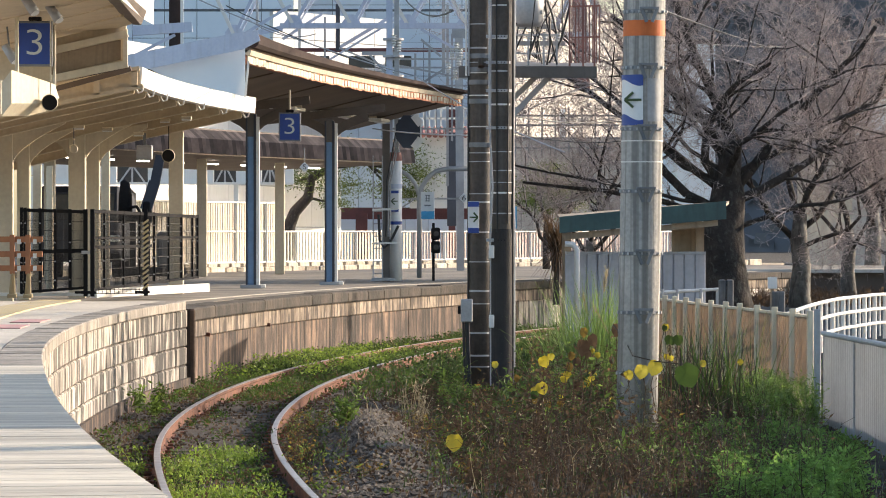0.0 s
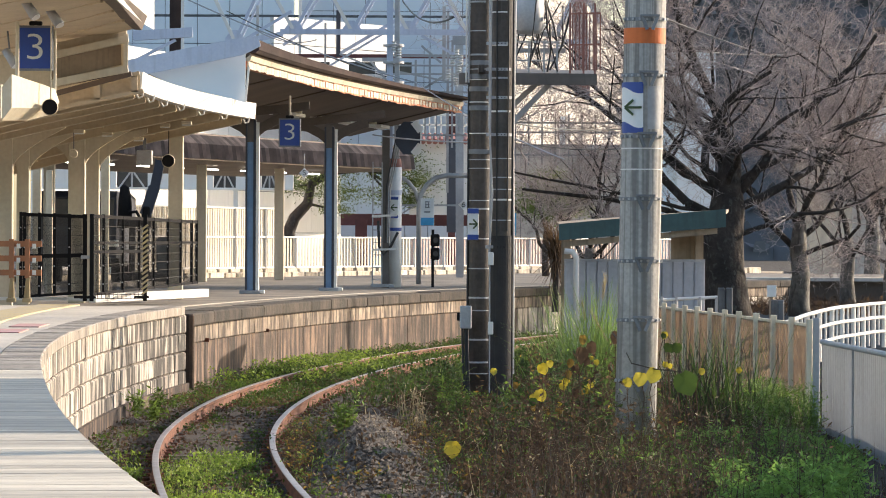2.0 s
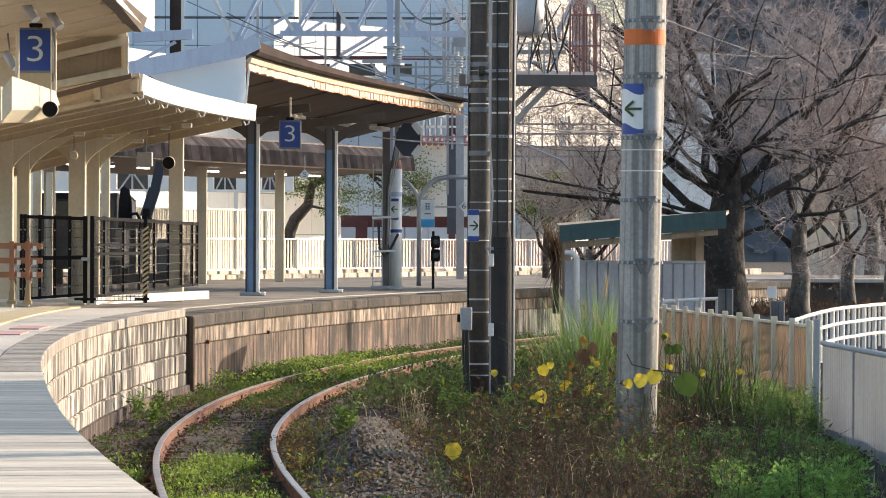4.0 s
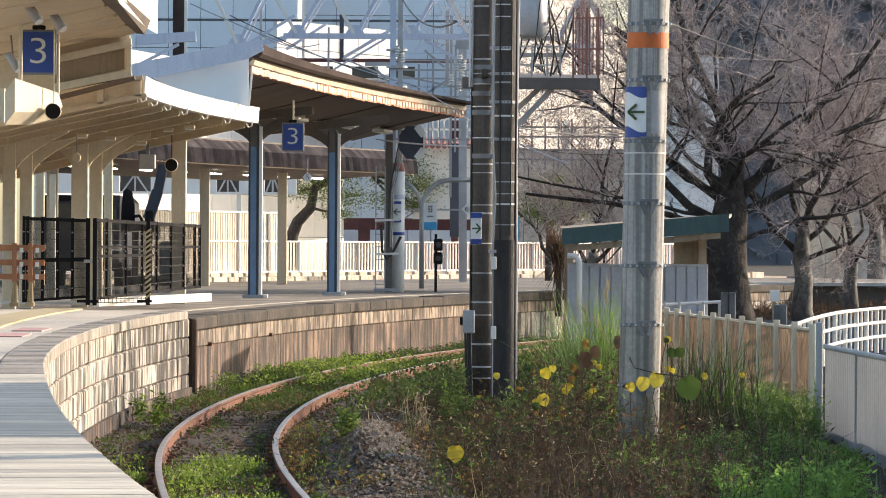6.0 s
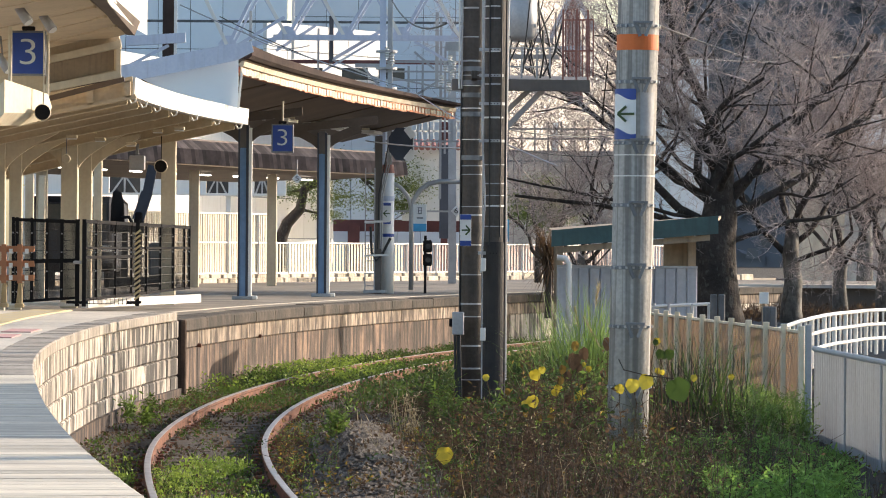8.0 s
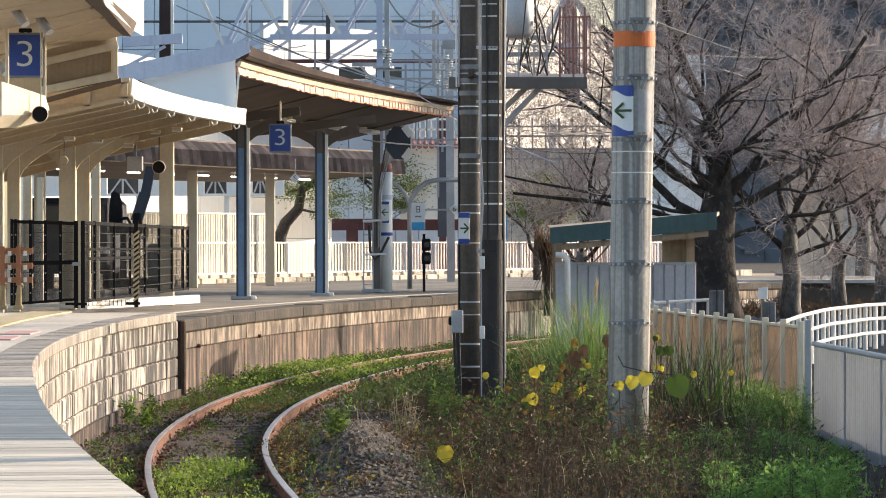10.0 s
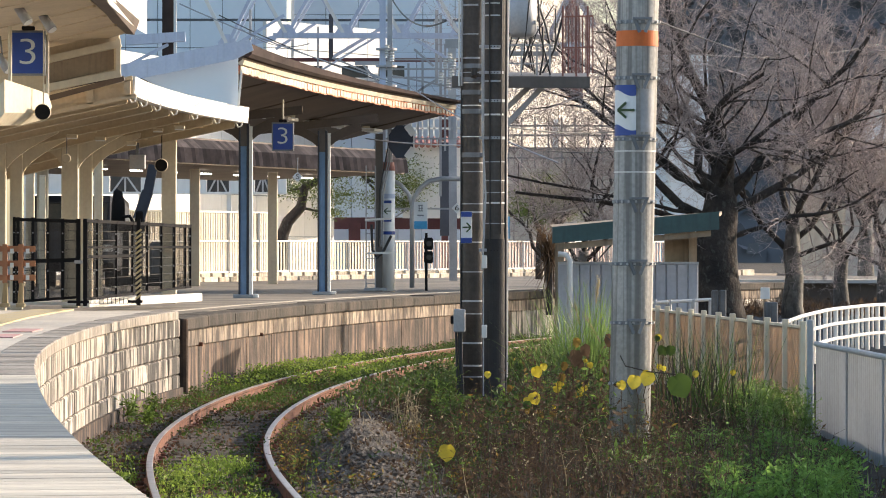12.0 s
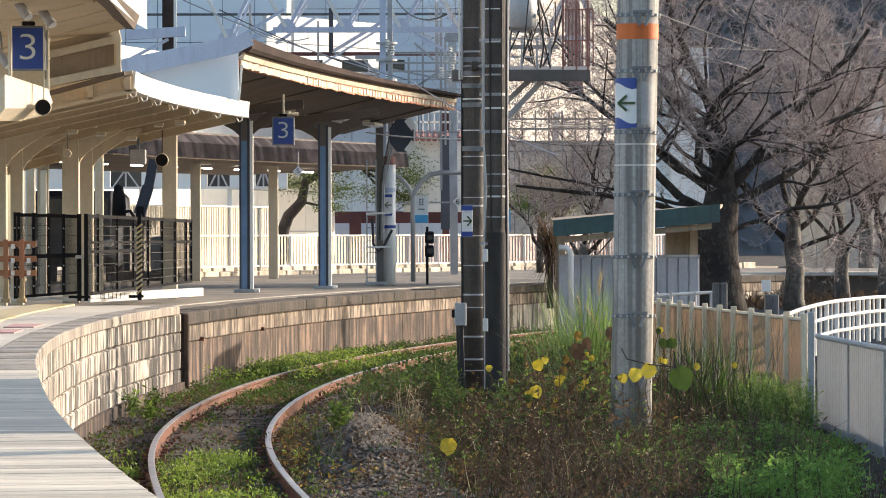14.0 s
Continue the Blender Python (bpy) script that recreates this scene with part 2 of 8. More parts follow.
M_HEAP = material("heap_gravel", (0.27, 0.225, 0.18), (0.115, 0.092, 0.074), 0.95, scale=5, fine=40, bump=0.3, vary=0.4, island=True)
M_OCHRE = material("ochre_leaf", (0.30, 0.20, 0.04), (0.19, 0.12, 0.03), 0.7, scale=2, fine=12, bump=0, leaf=True, vary=0.4, island=True)
M_STRAW = material("pale_straw", (0.50, 0.42, 0.27), (0.36, 0.29, 0.18), 0.9, scale=1, fine=8, bump=0, leaf=True, vary=0.2, island=True)
M_YELLOW = material("yellow_leaf", (0.55, 0.42, 0.03), (0.42, 0.36, 0.05), 0.6, scale=7, fine=25, bump=0.05, leaf=True, vary=0.2)
M_PINE = material("pine_needles", (0.09, 0.125, 0.035), (0.19, 0.22, 0.055), 0.7, scale=0.6, fine=8, bump=0, leaf=True, vary=0.4, island=True)
M_HILL = material("far_woods", (0.085, 0.09, 0.10), (0.13, 0.125, 0.125), 0.95, scale=0.06, fine=0.5, bump=0.0, vary=0.4, island=True)
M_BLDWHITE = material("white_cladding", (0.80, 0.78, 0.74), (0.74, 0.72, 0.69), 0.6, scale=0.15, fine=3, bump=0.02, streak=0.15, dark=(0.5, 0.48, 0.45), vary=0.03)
# Shaded copy of the white cladding: the shade's blue is in the colour.
M_BLDBLUE = material("shade_blue_cladding", (0.80, 0.855, 0.91), (0.77, 0.82, 0.88), 0.55, scale=0.15, fine=3, bump=0.02, vary=0.03)
M_REDBROWN = material("red_brown_steel", (0.17, 0.05, 0.045), (0.12, 0.035, 0.032), 0.6, scale=1, fine=10, bump=0.02)
M_REDTANK = material("faded_red_steel", (0.36, 0.15, 0.12), (0.25, 0.11, 0.09), 0.6, scale=2, fine=14, bump=0.05)
M_SLAT = material("cream_slat", (0.60, 0.52, 0.40), (0.52, 0.44, 0.33), 0.6, scale=1, fine=14, bump=0.03, vary=0.05)
M_PINKSLAT = material("faded_pink_slat", (0.55, 0.41, 0.36), (0.46, 0.34, 0.30), 0.6, scale=1, fine=14, bump=0.03, vary=0.08)
M_BASEBLOCK = material("base_block", (0.62, 0.54, 0.44), (0.44, 0.37, 0.28), 0.9, scale=2, fine=12, bump=0.4, streak=0.5, vary=0.2, grain=0.42)
M_BARRIER = material("orange_brown_board", (0.42, 0.18, 0.08), (0.33, 0.14, 0.07), 0.7, scale=2, fine=20, bump=0.1)
M_TACTILE = material("faded_yellow_tactile", (0.55, 0.43, 0.22), (0.46, 0.39, 0.27), 0.8, scale=2, fine=14, bump=0.2)
M_PINKMARK = material("worn_pink_paint", (0.55, 0.27, 0.25), (0.42, 0.28, 0.25), 0.85, scale=3, fine=14, bump=0.1)
M_CORRUG = material("corrugated_brown", (0.17, 0.13, 0.115), (0.08, 0.06, 0.053), 0.75, scale=2.5, fine=14, bump=0.1, vary=0.5, island=True)
M_GLASSDARK = material("dark_window", (0.03, 0.035, 0.045), (0.05, 0.05, 0.06), 0.12, bump=0)
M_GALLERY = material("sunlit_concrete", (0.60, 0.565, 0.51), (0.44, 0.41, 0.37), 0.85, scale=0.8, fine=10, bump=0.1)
M_CYAN = material("cyan_panel", (0.06, 0.38, 0.72), None, 0.5, bump=0)
M_LAMPTUBE = glow("lamp_tube", (1.0, 0.95, 0.85), 4.0)
M_WIRE = material("cable_black", (0.03, 0.03, 0.032), None, 0.6, bump=0)
M_INSUL = material("porcelain", (0.72, 0.72, 0.70), (0.6, 0.6, 0.58), 0.25, bump=0)


# ---- mesh helpers ----
ORIGIN = {}


def thing(name, base, label, category, group="", kind=""):
    ob = new(name)
    ob.location = base
    ob.empty_display_size = 0.2
    ORIGIN[ob.name] = Vector(base)
    return tagged(ob, label, category, group, kind)


def part(name, bm, mat, parent=None, label="", smooth=False, category="", kind="", group=""):
    """Links a bmesh, modelled in world space, as one mesh object, under parent if there is one."""
    me = bpy.data.meshes.new(name)
    base = ORIGIN[parent.name] if parent else Vector((0, 0, 0))
    if base.length:
        bmesh.ops.translate(bm, verts=bm.verts, vec=-base)
    bm.to_mesh(me)
    bm.free()
    if smooth:
        me.polygons.foreach_set("use_smooth", [True] * len(me.polygons))
    me.materials.append(mat)
    ob = new(name, me)
    ob.parent = parent
    ORIGIN[ob.name] = base
    return tagged(ob, label, category, group, kind)


def quads(name, verts, faces, mat, parent=None, label="", category="", kind="", smooth=False):
    """The same from lists of corners and faces."""
    base = ORIGIN[parent.name] if parent else Vector((0, 0, 0))
    me = bpy.data.meshes.new(name)
    v = np.asarray(verts, dtype=float).reshape(-1, 3) - np.array(base)
    me.from_pydata(v.tolist(), [], faces)
    if smooth:
        me.polygons.foreach_set("use_smooth", [True] * len(me.polygons))
    me.materials.append(mat)
    ob = new(name, me)
    ob.parent = parent
    ORIGIN[ob.name] = base
    return tagged(ob, label, category, "", kind)


def B():
    return bmesh.new()


def box(bm, c, s, rz=0.0, rx=0.0, ry=0.0, bevel=0.0):
    r = bmesh.ops.create_cube(bm, size=1.0)
    vs = r["verts"]
    bmesh.ops.scale(bm, verts=vs, vec=s)
    if bevel > 0:
        es = list({e for v in vs for e in v.link_edges})
        g = bmesh.ops.bevel(bm, geom=es, offset=bevel, segments=1, affect="EDGES")
        vs = list({v for f in g["faces"] for v in f.verts} | {v for v in vs if v.is_valid})
    m = pose(*c, math.degrees(rx), math.degrees(ry), math.degrees(rz))
    bmesh.ops.transform(bm, matrix=m, verts=vs)
    return bm


def beam(bm, p, q, w, h, up=(0, 0, 1)):
    """A bar of section w by h from p to q."""
    p, q = Vector(p), Vector(q)
    d = q - p
    z = d.normalized()
    u = Vector(up)
    if abs(z.dot(u)) > 0.98:
        u = Vector((0, 1, 0))
    x = z.cross(u).normalized()
    y = x.cross(z).normalized()
    vs = [bm.verts.new(o + x * sx * w / 2 + y * sy * h / 2) for o in (p, q) for sx, sy in ((-1, -1), (1, -1), (1, 1), (-1, 1))]
    for f in ((3, 2, 1, 0), (4, 5, 6, 7), (0, 1, 5, 4), (1, 2, 6, 5), (2, 3, 7, 6), (3, 0, 4, 7)):
        bm.faces.new([vs[i] for i in f])
    return bm


def tube(bm, pts, r, n=10, caps=True):
    """A round bar along a line of points; r is one radius or one for each point."""
    pts = [Vector(p) for p in pts]
    rs = r if isinstance(r, (list, tuple)) else [r] * len(pts)
    rings = []
    ref = None
    for i, p in enumerate(pts):
        d = (pts[min(i + 1, len(pts) - 1)] - pts[max(i - 1, 0)]).normalized()
        if ref is None:
            ref = Vector((1, 0, 0)) if abs(d.x) < 0.9 else Vector((0, 1, 0))
        x = (ref - d * ref.dot(d)).normalized()
        ref = x
        y = d.cross(x)
        rings.append([bm.verts.new(p + (x * math.cos(a) + y * math.sin(a)) * rs[i]) for a in (2 * math.pi * k / n for k in range(n))])
    for a, b in zip(rings, rings[1:]):
        for k in range(n):
            bm.faces.new((a[k], a[(k + 1) % n], b[(k + 1) % n], b[k]))
    if caps:
        bm.faces.new(rings[0][::-1])
        bm.faces.new(rings[-1])
    return bm


def sweep(bm, pts, w, h):
    """One unbroken bar of section w by h along a line of points."""
    pts = [Vector(p) for p in pts]
    rings = []
    for i, p in enumerate(pts):
        d = (pts[min(i + 1, len(pts) - 1)] - pts[max(i - 1, 0)]).normalized()
        x = d.cross(Vector((0, 0, 1)))
        x = x.normalized() if x.length > 0.05 else Vector((1, 0, 0))
        y = x.cross(d).normalized()
        rings.append([bm.verts.new(p + x * sx * w / 2 + y * sy * h / 2) for sx, sy in ((-1, -1), (1, -1), (1, 1), (-1, 1))])
    for a, b in zip(rings, rings[1:]):
        for k in range(4):
            bm.faces.new((a[k], a[(k + 1) % 4], b[(k + 1) % 4], b[k]))
    bm.faces.new(rings[0][::-1])
    bm.faces.new(rings[-1])
    return bm


def plate(bm, pts, t, n=None):
    """A flat or bent polygon given by its corners, thickened by t along its normal."""
    pts = [Vector(p) for p in pts]
    nrm = Vector(n) if n else (pts[1] - pts[0]).cross(pts[2] - pts[0]).normalized()
    a = [bm.verts.new(p) for p in pts]
    b = [bm.verts.new(p - nrm * t) for p in pts]
    bm.faces.new(a)
    bm.faces.new(b[::-1])
    k = len(pts)
    for i in range(k):
        bm.faces.new((a[i], b[i], b[(i + 1) % k], a[(i + 1) % k]))
    return bm


# the line of the track: arcs about one centre
CX, CY = 174.05, 49.7
R_LEFT, R_RIGHT, R_EDGE = 177.0, 175.87, 177.93


def arc_x(r, y):
    return CX - math.sqrt(r * r - (y - CY) ** 2)


def arc_p(r, s, z=0.0):
    """The point at s metres along the arc of radius r, measured on the left rail from its nearest bend."""
    a = s / R_LEFT
    return Vector((CX - r * math.cos(a), CY + r * math.sin(a), z))


def near_ease(y):
    """How far the near end of the track leaves the arc, where the curve opens."""
    t = max(0.0, min(1.0, (46.0 - y) / 12.0))
    return 0.075 * t * t * (3 - 2 * t)


def arc_sweep(bm, section, s0, s1, step=0.8, eased=False):
    """Sweeps a closed section of (radius, z) along the arc."""
    n = max(2, int((s1 - s0) / step))
    rings = []
    for i in range(n + 1):
        s = s0 + (s1 - s0) * i / n
        rings.append([bm.verts.new(arc_p(r, s, z)) for r, z in section])
        if eased:
            for v in rings[-1]:
                v.co.x += near_ease(v.co.y)
    k = len(section)
    for a, b in zip(rings, rings[1:]):
        for j in range(k):
            bm.faces.new((a[j], b[j], b[(j + 1) % k], a[(j + 1) % k]))
    bm.faces.new(rings[0])
    bm.faces.new(rings[-1][::-1])
    return bm


# ---- ground ----
def smooth_step(a, b, v):
    t = max(0.0, min(1.0, (v - a) / (b - a)))
    return t * t * (3 - 2 * t)


def fence_x(y):
    """Where the lineside boundary runs."""
    if y < 45.5:
        return 4.0 + (45.5 - y) * 0.035
    if y < 50:
        return 4.0 + (y - 45.5) * 0.084
    if y < 64:
        return 4.38 - (y - 50) * 0.084
    return max(2.0, arc_x(R_RIGHT, y) + 2.6)


def ground_z(x, y):
    left = arc_x(R_RIGHT, min(max(y, 0), 125))
    z = 0.42 * smooth_step(-0.2, 0.5, x - fence_x(min(max(y, 0), 125)))
    bank = 0.10 * smooth_step(0.8, 2.4, x - left)
    z = max(z, bank if x < fence_x(min(max(y, 0), 125)) + 0.4 else 0)
    if -12 < x < 12 and 5 < y < 120:
        z += 0.05 * noise.noise((x * 0.9, y * 0.5, 0)) + 0.02 * noise.noise((x * 4, y * 2, 3))
        heap = math.exp(-((x + 0.68 - 0.045 * (43 - y)) / 0.42) ** 2 - ((y - 42.5) / 6.0) ** 2)
        z += 0.36 * heap
    return z


def build_ground():
    xs = [-900, -300, -100, -40, -20, -12, -8] + [-6 + 0.3 * i for i in range(54)] + [10.5, 11, 12, 20, 40, 100, 300, 900]
    ys = [-900, -200, -50, 0] + [6 + 0.6 * i for i in range(195)] + [125, 140, 180, 300, 900, 2500]
    verts = [(x, y, ground_z(x, y)) for y in ys for x in xs]
    n = len(xs)
    faces = [(j * n + i, j * n + i + 1, (j + 1) * n + i + 1, (j + 1) * n + i) for j in range(len(ys) - 1) for i in range(n - 1)]
    quads("ground", verts, faces, M_SOIL, None, "brown soil ground with weeds along the track", "ground", "structure", smooth=True)


build_ground()
bm = B()
plate(bm, [(5.75, 20, 0.455), (60, 20, 0.455), (60, 140, 0.455), (10.2, 140, 0.455), (5.4, 88, 0.455), (4.75, 66, 0.455), (4.85, 47, 0.455)], 0.03)
part("road", bm, M_ROAD, None, "grey asphalt road behind the lineside fence", "road", kind="structure")


# ---- track ----
def build_track():
    t = thing("railway_track", (arc_x(R_LEFT, 40), 40, 0), "curved single railway track with rusty rails in weedy ballast", "railway track")
    for r in (R_LEFT, R_RIGHT):
        bm = B()
        arc_sweep(bm, [(r - 0.030, 0.150), (r - 0.026, 0.153), (r + 0.026, 0.153), (r + 0.030, 0.150), (r + 0.030, 0.1465), (r - 0.030, 0.1465)], -44, 80, 1.0, True)
        head = part("rail_head", bm, M_RAILTOP, t, "worn grey top of the rail", smooth=False)
        bm = B()
        arc_sweep(bm, [(r - 0.033, 0.146), (r + 0.033, 0.146), (r + 0.033, 0.118), (r + 0.009, 0.10), (r + 0.009, 0.022), (r + 0.06, 0.008), (r + 0.06, 0.0),
                       (r - 0.06, 0.0), (r - 0.06, 0.008), (r - 0.009, 0.022), (r - 0.009, 0.10), (r - 0.033, 0.118)], -44, 80, 1.0, True)
        part("rail_web", bm, M_RUST, t, "rust-red rail web and foot")
        # fishplates at the joints
        for s in (-22.0, -6.6, 9.0):
            bm = B()
            a, b = arc_p(r - 0.02, s - 0.25, 0.066), arc_p(r - 0.02, s + 0.25, 0.066)
            beam(bm, a, b, 0.028, 0.06)
            part("fishplate", bm, M_RUST, t)
    bm = B()
    box(bm, (0, 0, 0), (0.075, 0.06, 0.035), bevel=0.008)
    clip_mesh = bpy.data.meshes.new("rail_clip")
    bm.to_mesh(clip_mesh)
    bm.free()
    clip_mesh.materials.append(M_RUST)
    for i in range(60):
        s = -20 + i * 0.66
        for r in (R_LEFT, R_RIGHT):
            for o in (-0.085, 0.085):
                ob = new("rail_clip", clip_mesh)
                ob.parent = t
                ob.location = arc_p(r + o, s, 0.02) - t.location
                ob.location.x += near_ease(arc_p(r, s).y)
                ob.rotation_euler = (0, 0, -s / R_LEFT)
    me = None
    for i in range(110):
        s = -28 + i * 0.66
        a = s / R_LEFT
        rm = (R_LEFT + R_RIGHT) / 2
        p = arc_p(rm, s, -0.066)
        if me is None:
            bm = B()
            box(bm, (0, 0, 0), (1.95, 0.21, 0.14), bevel=0.012)
            me = bpy.data.meshes.new("sleeper")
            bm.to_mesh(me)
            bm.free()
            me.materials.append(M_SLEEPER)
        ob = new("sleeper", me)
        ob.parent = t
        ob.location = p - t.location
        ob.rotation_euler = (0, 0, -a + random.uniform(-0.02, 0.02))


build_track()


# ---- platform ----
Z_NEAR, Z_FAR = 1.24, 1.13
S_STEP = 10.6


def build_platform():
    pf = thing("platform", (-6, 40, 0), "curved old station platform with pale block face and stained concrete face", "platform", kind="structure")
    # core under the near and the far floor
    bm = B()
    arc_sweep(bm, [(R_EDGE + 0.10, -0.2), (R_EDGE + 0.10, Z_NEAR - 0.05), (R_EDGE + 14, Z_NEAR - 0.05), (R_EDGE + 14, -0.2)], -18.6, S_STEP, 1.0)
    arc_sweep(bm, [(R_EDGE + 0.75, -0.2), (R_EDGE + 0.75, Z_NEAR - 0.05), (R_EDGE + 14, Z_NEAR - 0.05), (R_EDGE + 14, -0.2)], -46.0, -18.6, 1.0)
    part("near_core", bm, M_PAVE, pf)
    bm = B()
    arc_sweep(bm, [(R_EDGE + 0.10, -0.2), (R_EDGE + 0.10, Z_FAR - 0.05), (R_EDGE + 14, Z_FAR - 0.05), (R_EDGE + 14, -0.2)], S_STEP, 90, 1.0)
    part("far_core", bm, M_PAVE, pf)
    # plain deck under and behind the camera
    bm = B()
    arc_sweep(bm, [(R_EDGE + 0.75, -0.2), (R_EDGE + 0.75, Z_NEAR - 0.002), (R_EDGE + 14, Z_NEAR - 0.002), (R_EDGE + 14, -0.2)], -75, -46, 1.0)
    part("rear_deck", bm, M_DECK, pf)
    # floors
    bm = B()
    arc_sweep(bm, [(R_EDGE + 0.32, Z_NEAR - 0.048), (R_EDGE + 0.32, Z_NEAR - 0.006), (R_EDGE + 14, Z_NEAR - 0.006), (R_EDGE + 14, Z_NEAR - 0.048)], -18.5, S_STEP, 1.0)
    part("near_floor", bm, M_SLAB, pf)
    bm = B()
    arc_sweep(bm, [(R_EDGE + 0.50, Z_FAR - 0.048), (R_EDGE + 0.50, Z_FAR - 0.004), (R_EDGE + 14, Z_FAR - 0.004), (R_EDGE + 14, Z_FAR - 0.048)], S_STEP, 90, 1.0)
    part("far_floor", bm, M_PAVE, pf)
    # worn white line along the far edge
    bm = B()
    arc_sweep(bm, [(R_EDGE + 0.92, Z_FAR - 0.004), (R_EDGE + 0.92, Z_FAR + 0.002), (R_EDGE + 1.04, Z_FAR + 0.002), (R_EDGE + 1.04, Z_FAR - 0.004)], S_STEP + 1.5, 82, 1.0)
    part("white_line", bm, M_SLAB, pf, "worn pale safety line")
    # tactile strip and worn paint marks
    bm = B()
    for i in range(52):
        s = -10 + i * 0.4
        off = 1.15 + 0.016 * max(0, i - 10)
        beam(bm, arc_p(R_EDGE + off, s, Z_NEAR + 0.001), arc_p(R_EDGE + off, s + 0.385, Z_NEAR + 0.001), 0.55, 0.02)
    part("tactile_strip", bm, M_TACTILE, pf, "faded yellow tactile paving")
    bm = B()
    for s, o in ((-6.5, 0.62), (-3.8, 0.6), (-7.8, 1.0)):
        beam(bm, arc_p(R_EDGE + o, s, Z_NEAR), arc_p(R_EDGE + o, s + 1.5, Z_NEAR), 0.32, 0.012)
    part("paint_mark", bm, M_PINKMARK, pf, "worn pink boarding mark")
    # coping stones
    def piece(name, r0, r1, z0, z1, s0, s1, mat, bev=0.012, cache={}):
        rm = (r0 + r1) / 2
        ln = (s1 - s0) * rm / R_LEFT
        key = (name, round(r1 - r0, 3), round(z1 - z0, 3), round(ln, 2), mat.name)
        if key not in cache:
            bm = B()
            box(bm, (0, 0, 0), (r1 - r0, ln, z1 - z0), bevel=bev)
            me = bpy.data.meshes.new(name)
            bm.to_mesh(me)
            bm.free()
            me.materials.append(mat)
            cache[key] = me
        ob = new(name, cache[key])
        ob.parent = pf
        sm = (s0 + s1) / 2
        ob.location = arc_p(rm, sm, (z0 + z1) / 2) - pf.location
        ob.rotation_euler = (0, 0, -sm / R_LEFT)
        return ob

    rnd = random.Random(5)
    # planks of the deck nearest the camera
    for i in range(137):
        s = -45.9 + i * 0.2
        flare = 0.42 * max(0.0, (-18.7 - s) / 15.4) ** 1.5
        ob = piece("deck_plank", R_EDGE - 0.03, R_EDGE + 5.2, Z_NEAR - 0.0455, Z_NEAR - 0.0015, s + 0.001, s + 0.1985, M_DECK, 0.004)
        ob.location += Vector((-flare, 0, rnd.uniform(-0.0015, 0.0015)))
    for i in range(49):
        s = -18.45 + i * 0.593
        if s + 0.59 > S_STEP:
            break
        piece("coping_stone", R_EDGE - 0.04, R_EDGE + 0.315, Z_NEAR - 0.12, Z_NEAR + rnd.uniform(-0.004, 0.004), s + 0.003, s + 0.59, M_COPING)
    s = S_STEP
    while s < 82:
        ln = rnd.choice((1.6, 2.0, 2.4, 3.0))
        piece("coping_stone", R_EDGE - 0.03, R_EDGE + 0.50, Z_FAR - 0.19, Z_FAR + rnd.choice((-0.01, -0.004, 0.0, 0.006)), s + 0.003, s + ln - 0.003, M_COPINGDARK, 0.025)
        s += ln
    # pale block courses of the near face
    for row in range(4):
        z1 = Z_NEAR - 0.124 - row * 0.258
        for i in range(36):
            s = -20 + i * 0.86 + (0.43 if row % 2 else 0)
            if s + 0.86 > S_STEP - 0.02:
                e = S_STEP - 0.02
                if e - s < 0.2:
                    continue
            else:
                e = s + 0.86
            o = rnd.uniform(0, 0.012)
            piece("wall_block", R_EDGE + o, R_EDGE + 0.2 + o, z1 - 0.247, z1, s + 0.007, s + 0.853 if e > s + 0.85 else e, M_BLOCKSTAIN if s > 4.5 + 0.8 * (row % 3) else M_BLOCK, 0.018)
    bm = B()
    arc_sweep(bm, [(R_EDGE - 0.04, -0.2), (R_EDGE - 0.04, 0.17), (R_EDGE + 0.15, 0.17), (R_EDGE + 0.15, -0.2)], -19, S_STEP, 1.0)
    part("footing", bm, M_OLDWALL, pf)
    # stained panels of the far face
    for i in range(27):
        s = S_STEP + i * 2.6
        o = rnd.uniform(0, 0.012)
        piece("wall_band", R_EDGE + 0.02 + o, R_EDGE + 0.2, Z_FAR - 0.43, Z_FAR - 0.196, s + 0.006, s + 2.594, M_BAND, 0.012)
        piece("wall_panel", R_EDGE + 0.05 + o, R_EDGE + 0.2, -0.15, Z_FAR - 0.435, s + 0.008, s + 2.592, M_BLOCK if i > 12 else M_OLDWALL, 0.015)
    bm = B()
    box(bm, arc_p(R_EDGE + 0.05, S_STEP + 0.02, 0.6), (0.30, 0.08, 1.05), bevel=0.02)
    part("wall_end", bm, M_OLDWALL, pf)
    for s in (13.0, 19.6):
        bm = B()
        a, b = arc_p(R_EDGE + 0.1, s, 0.72), arc_p(R_EDGE - 0.02, s, 0.71)
        tube(bm, [a, b], 0.03, 8)
        part("drain_pipe", bm, M_RUST, pf, "small rusty weep pipe")


build_platform()


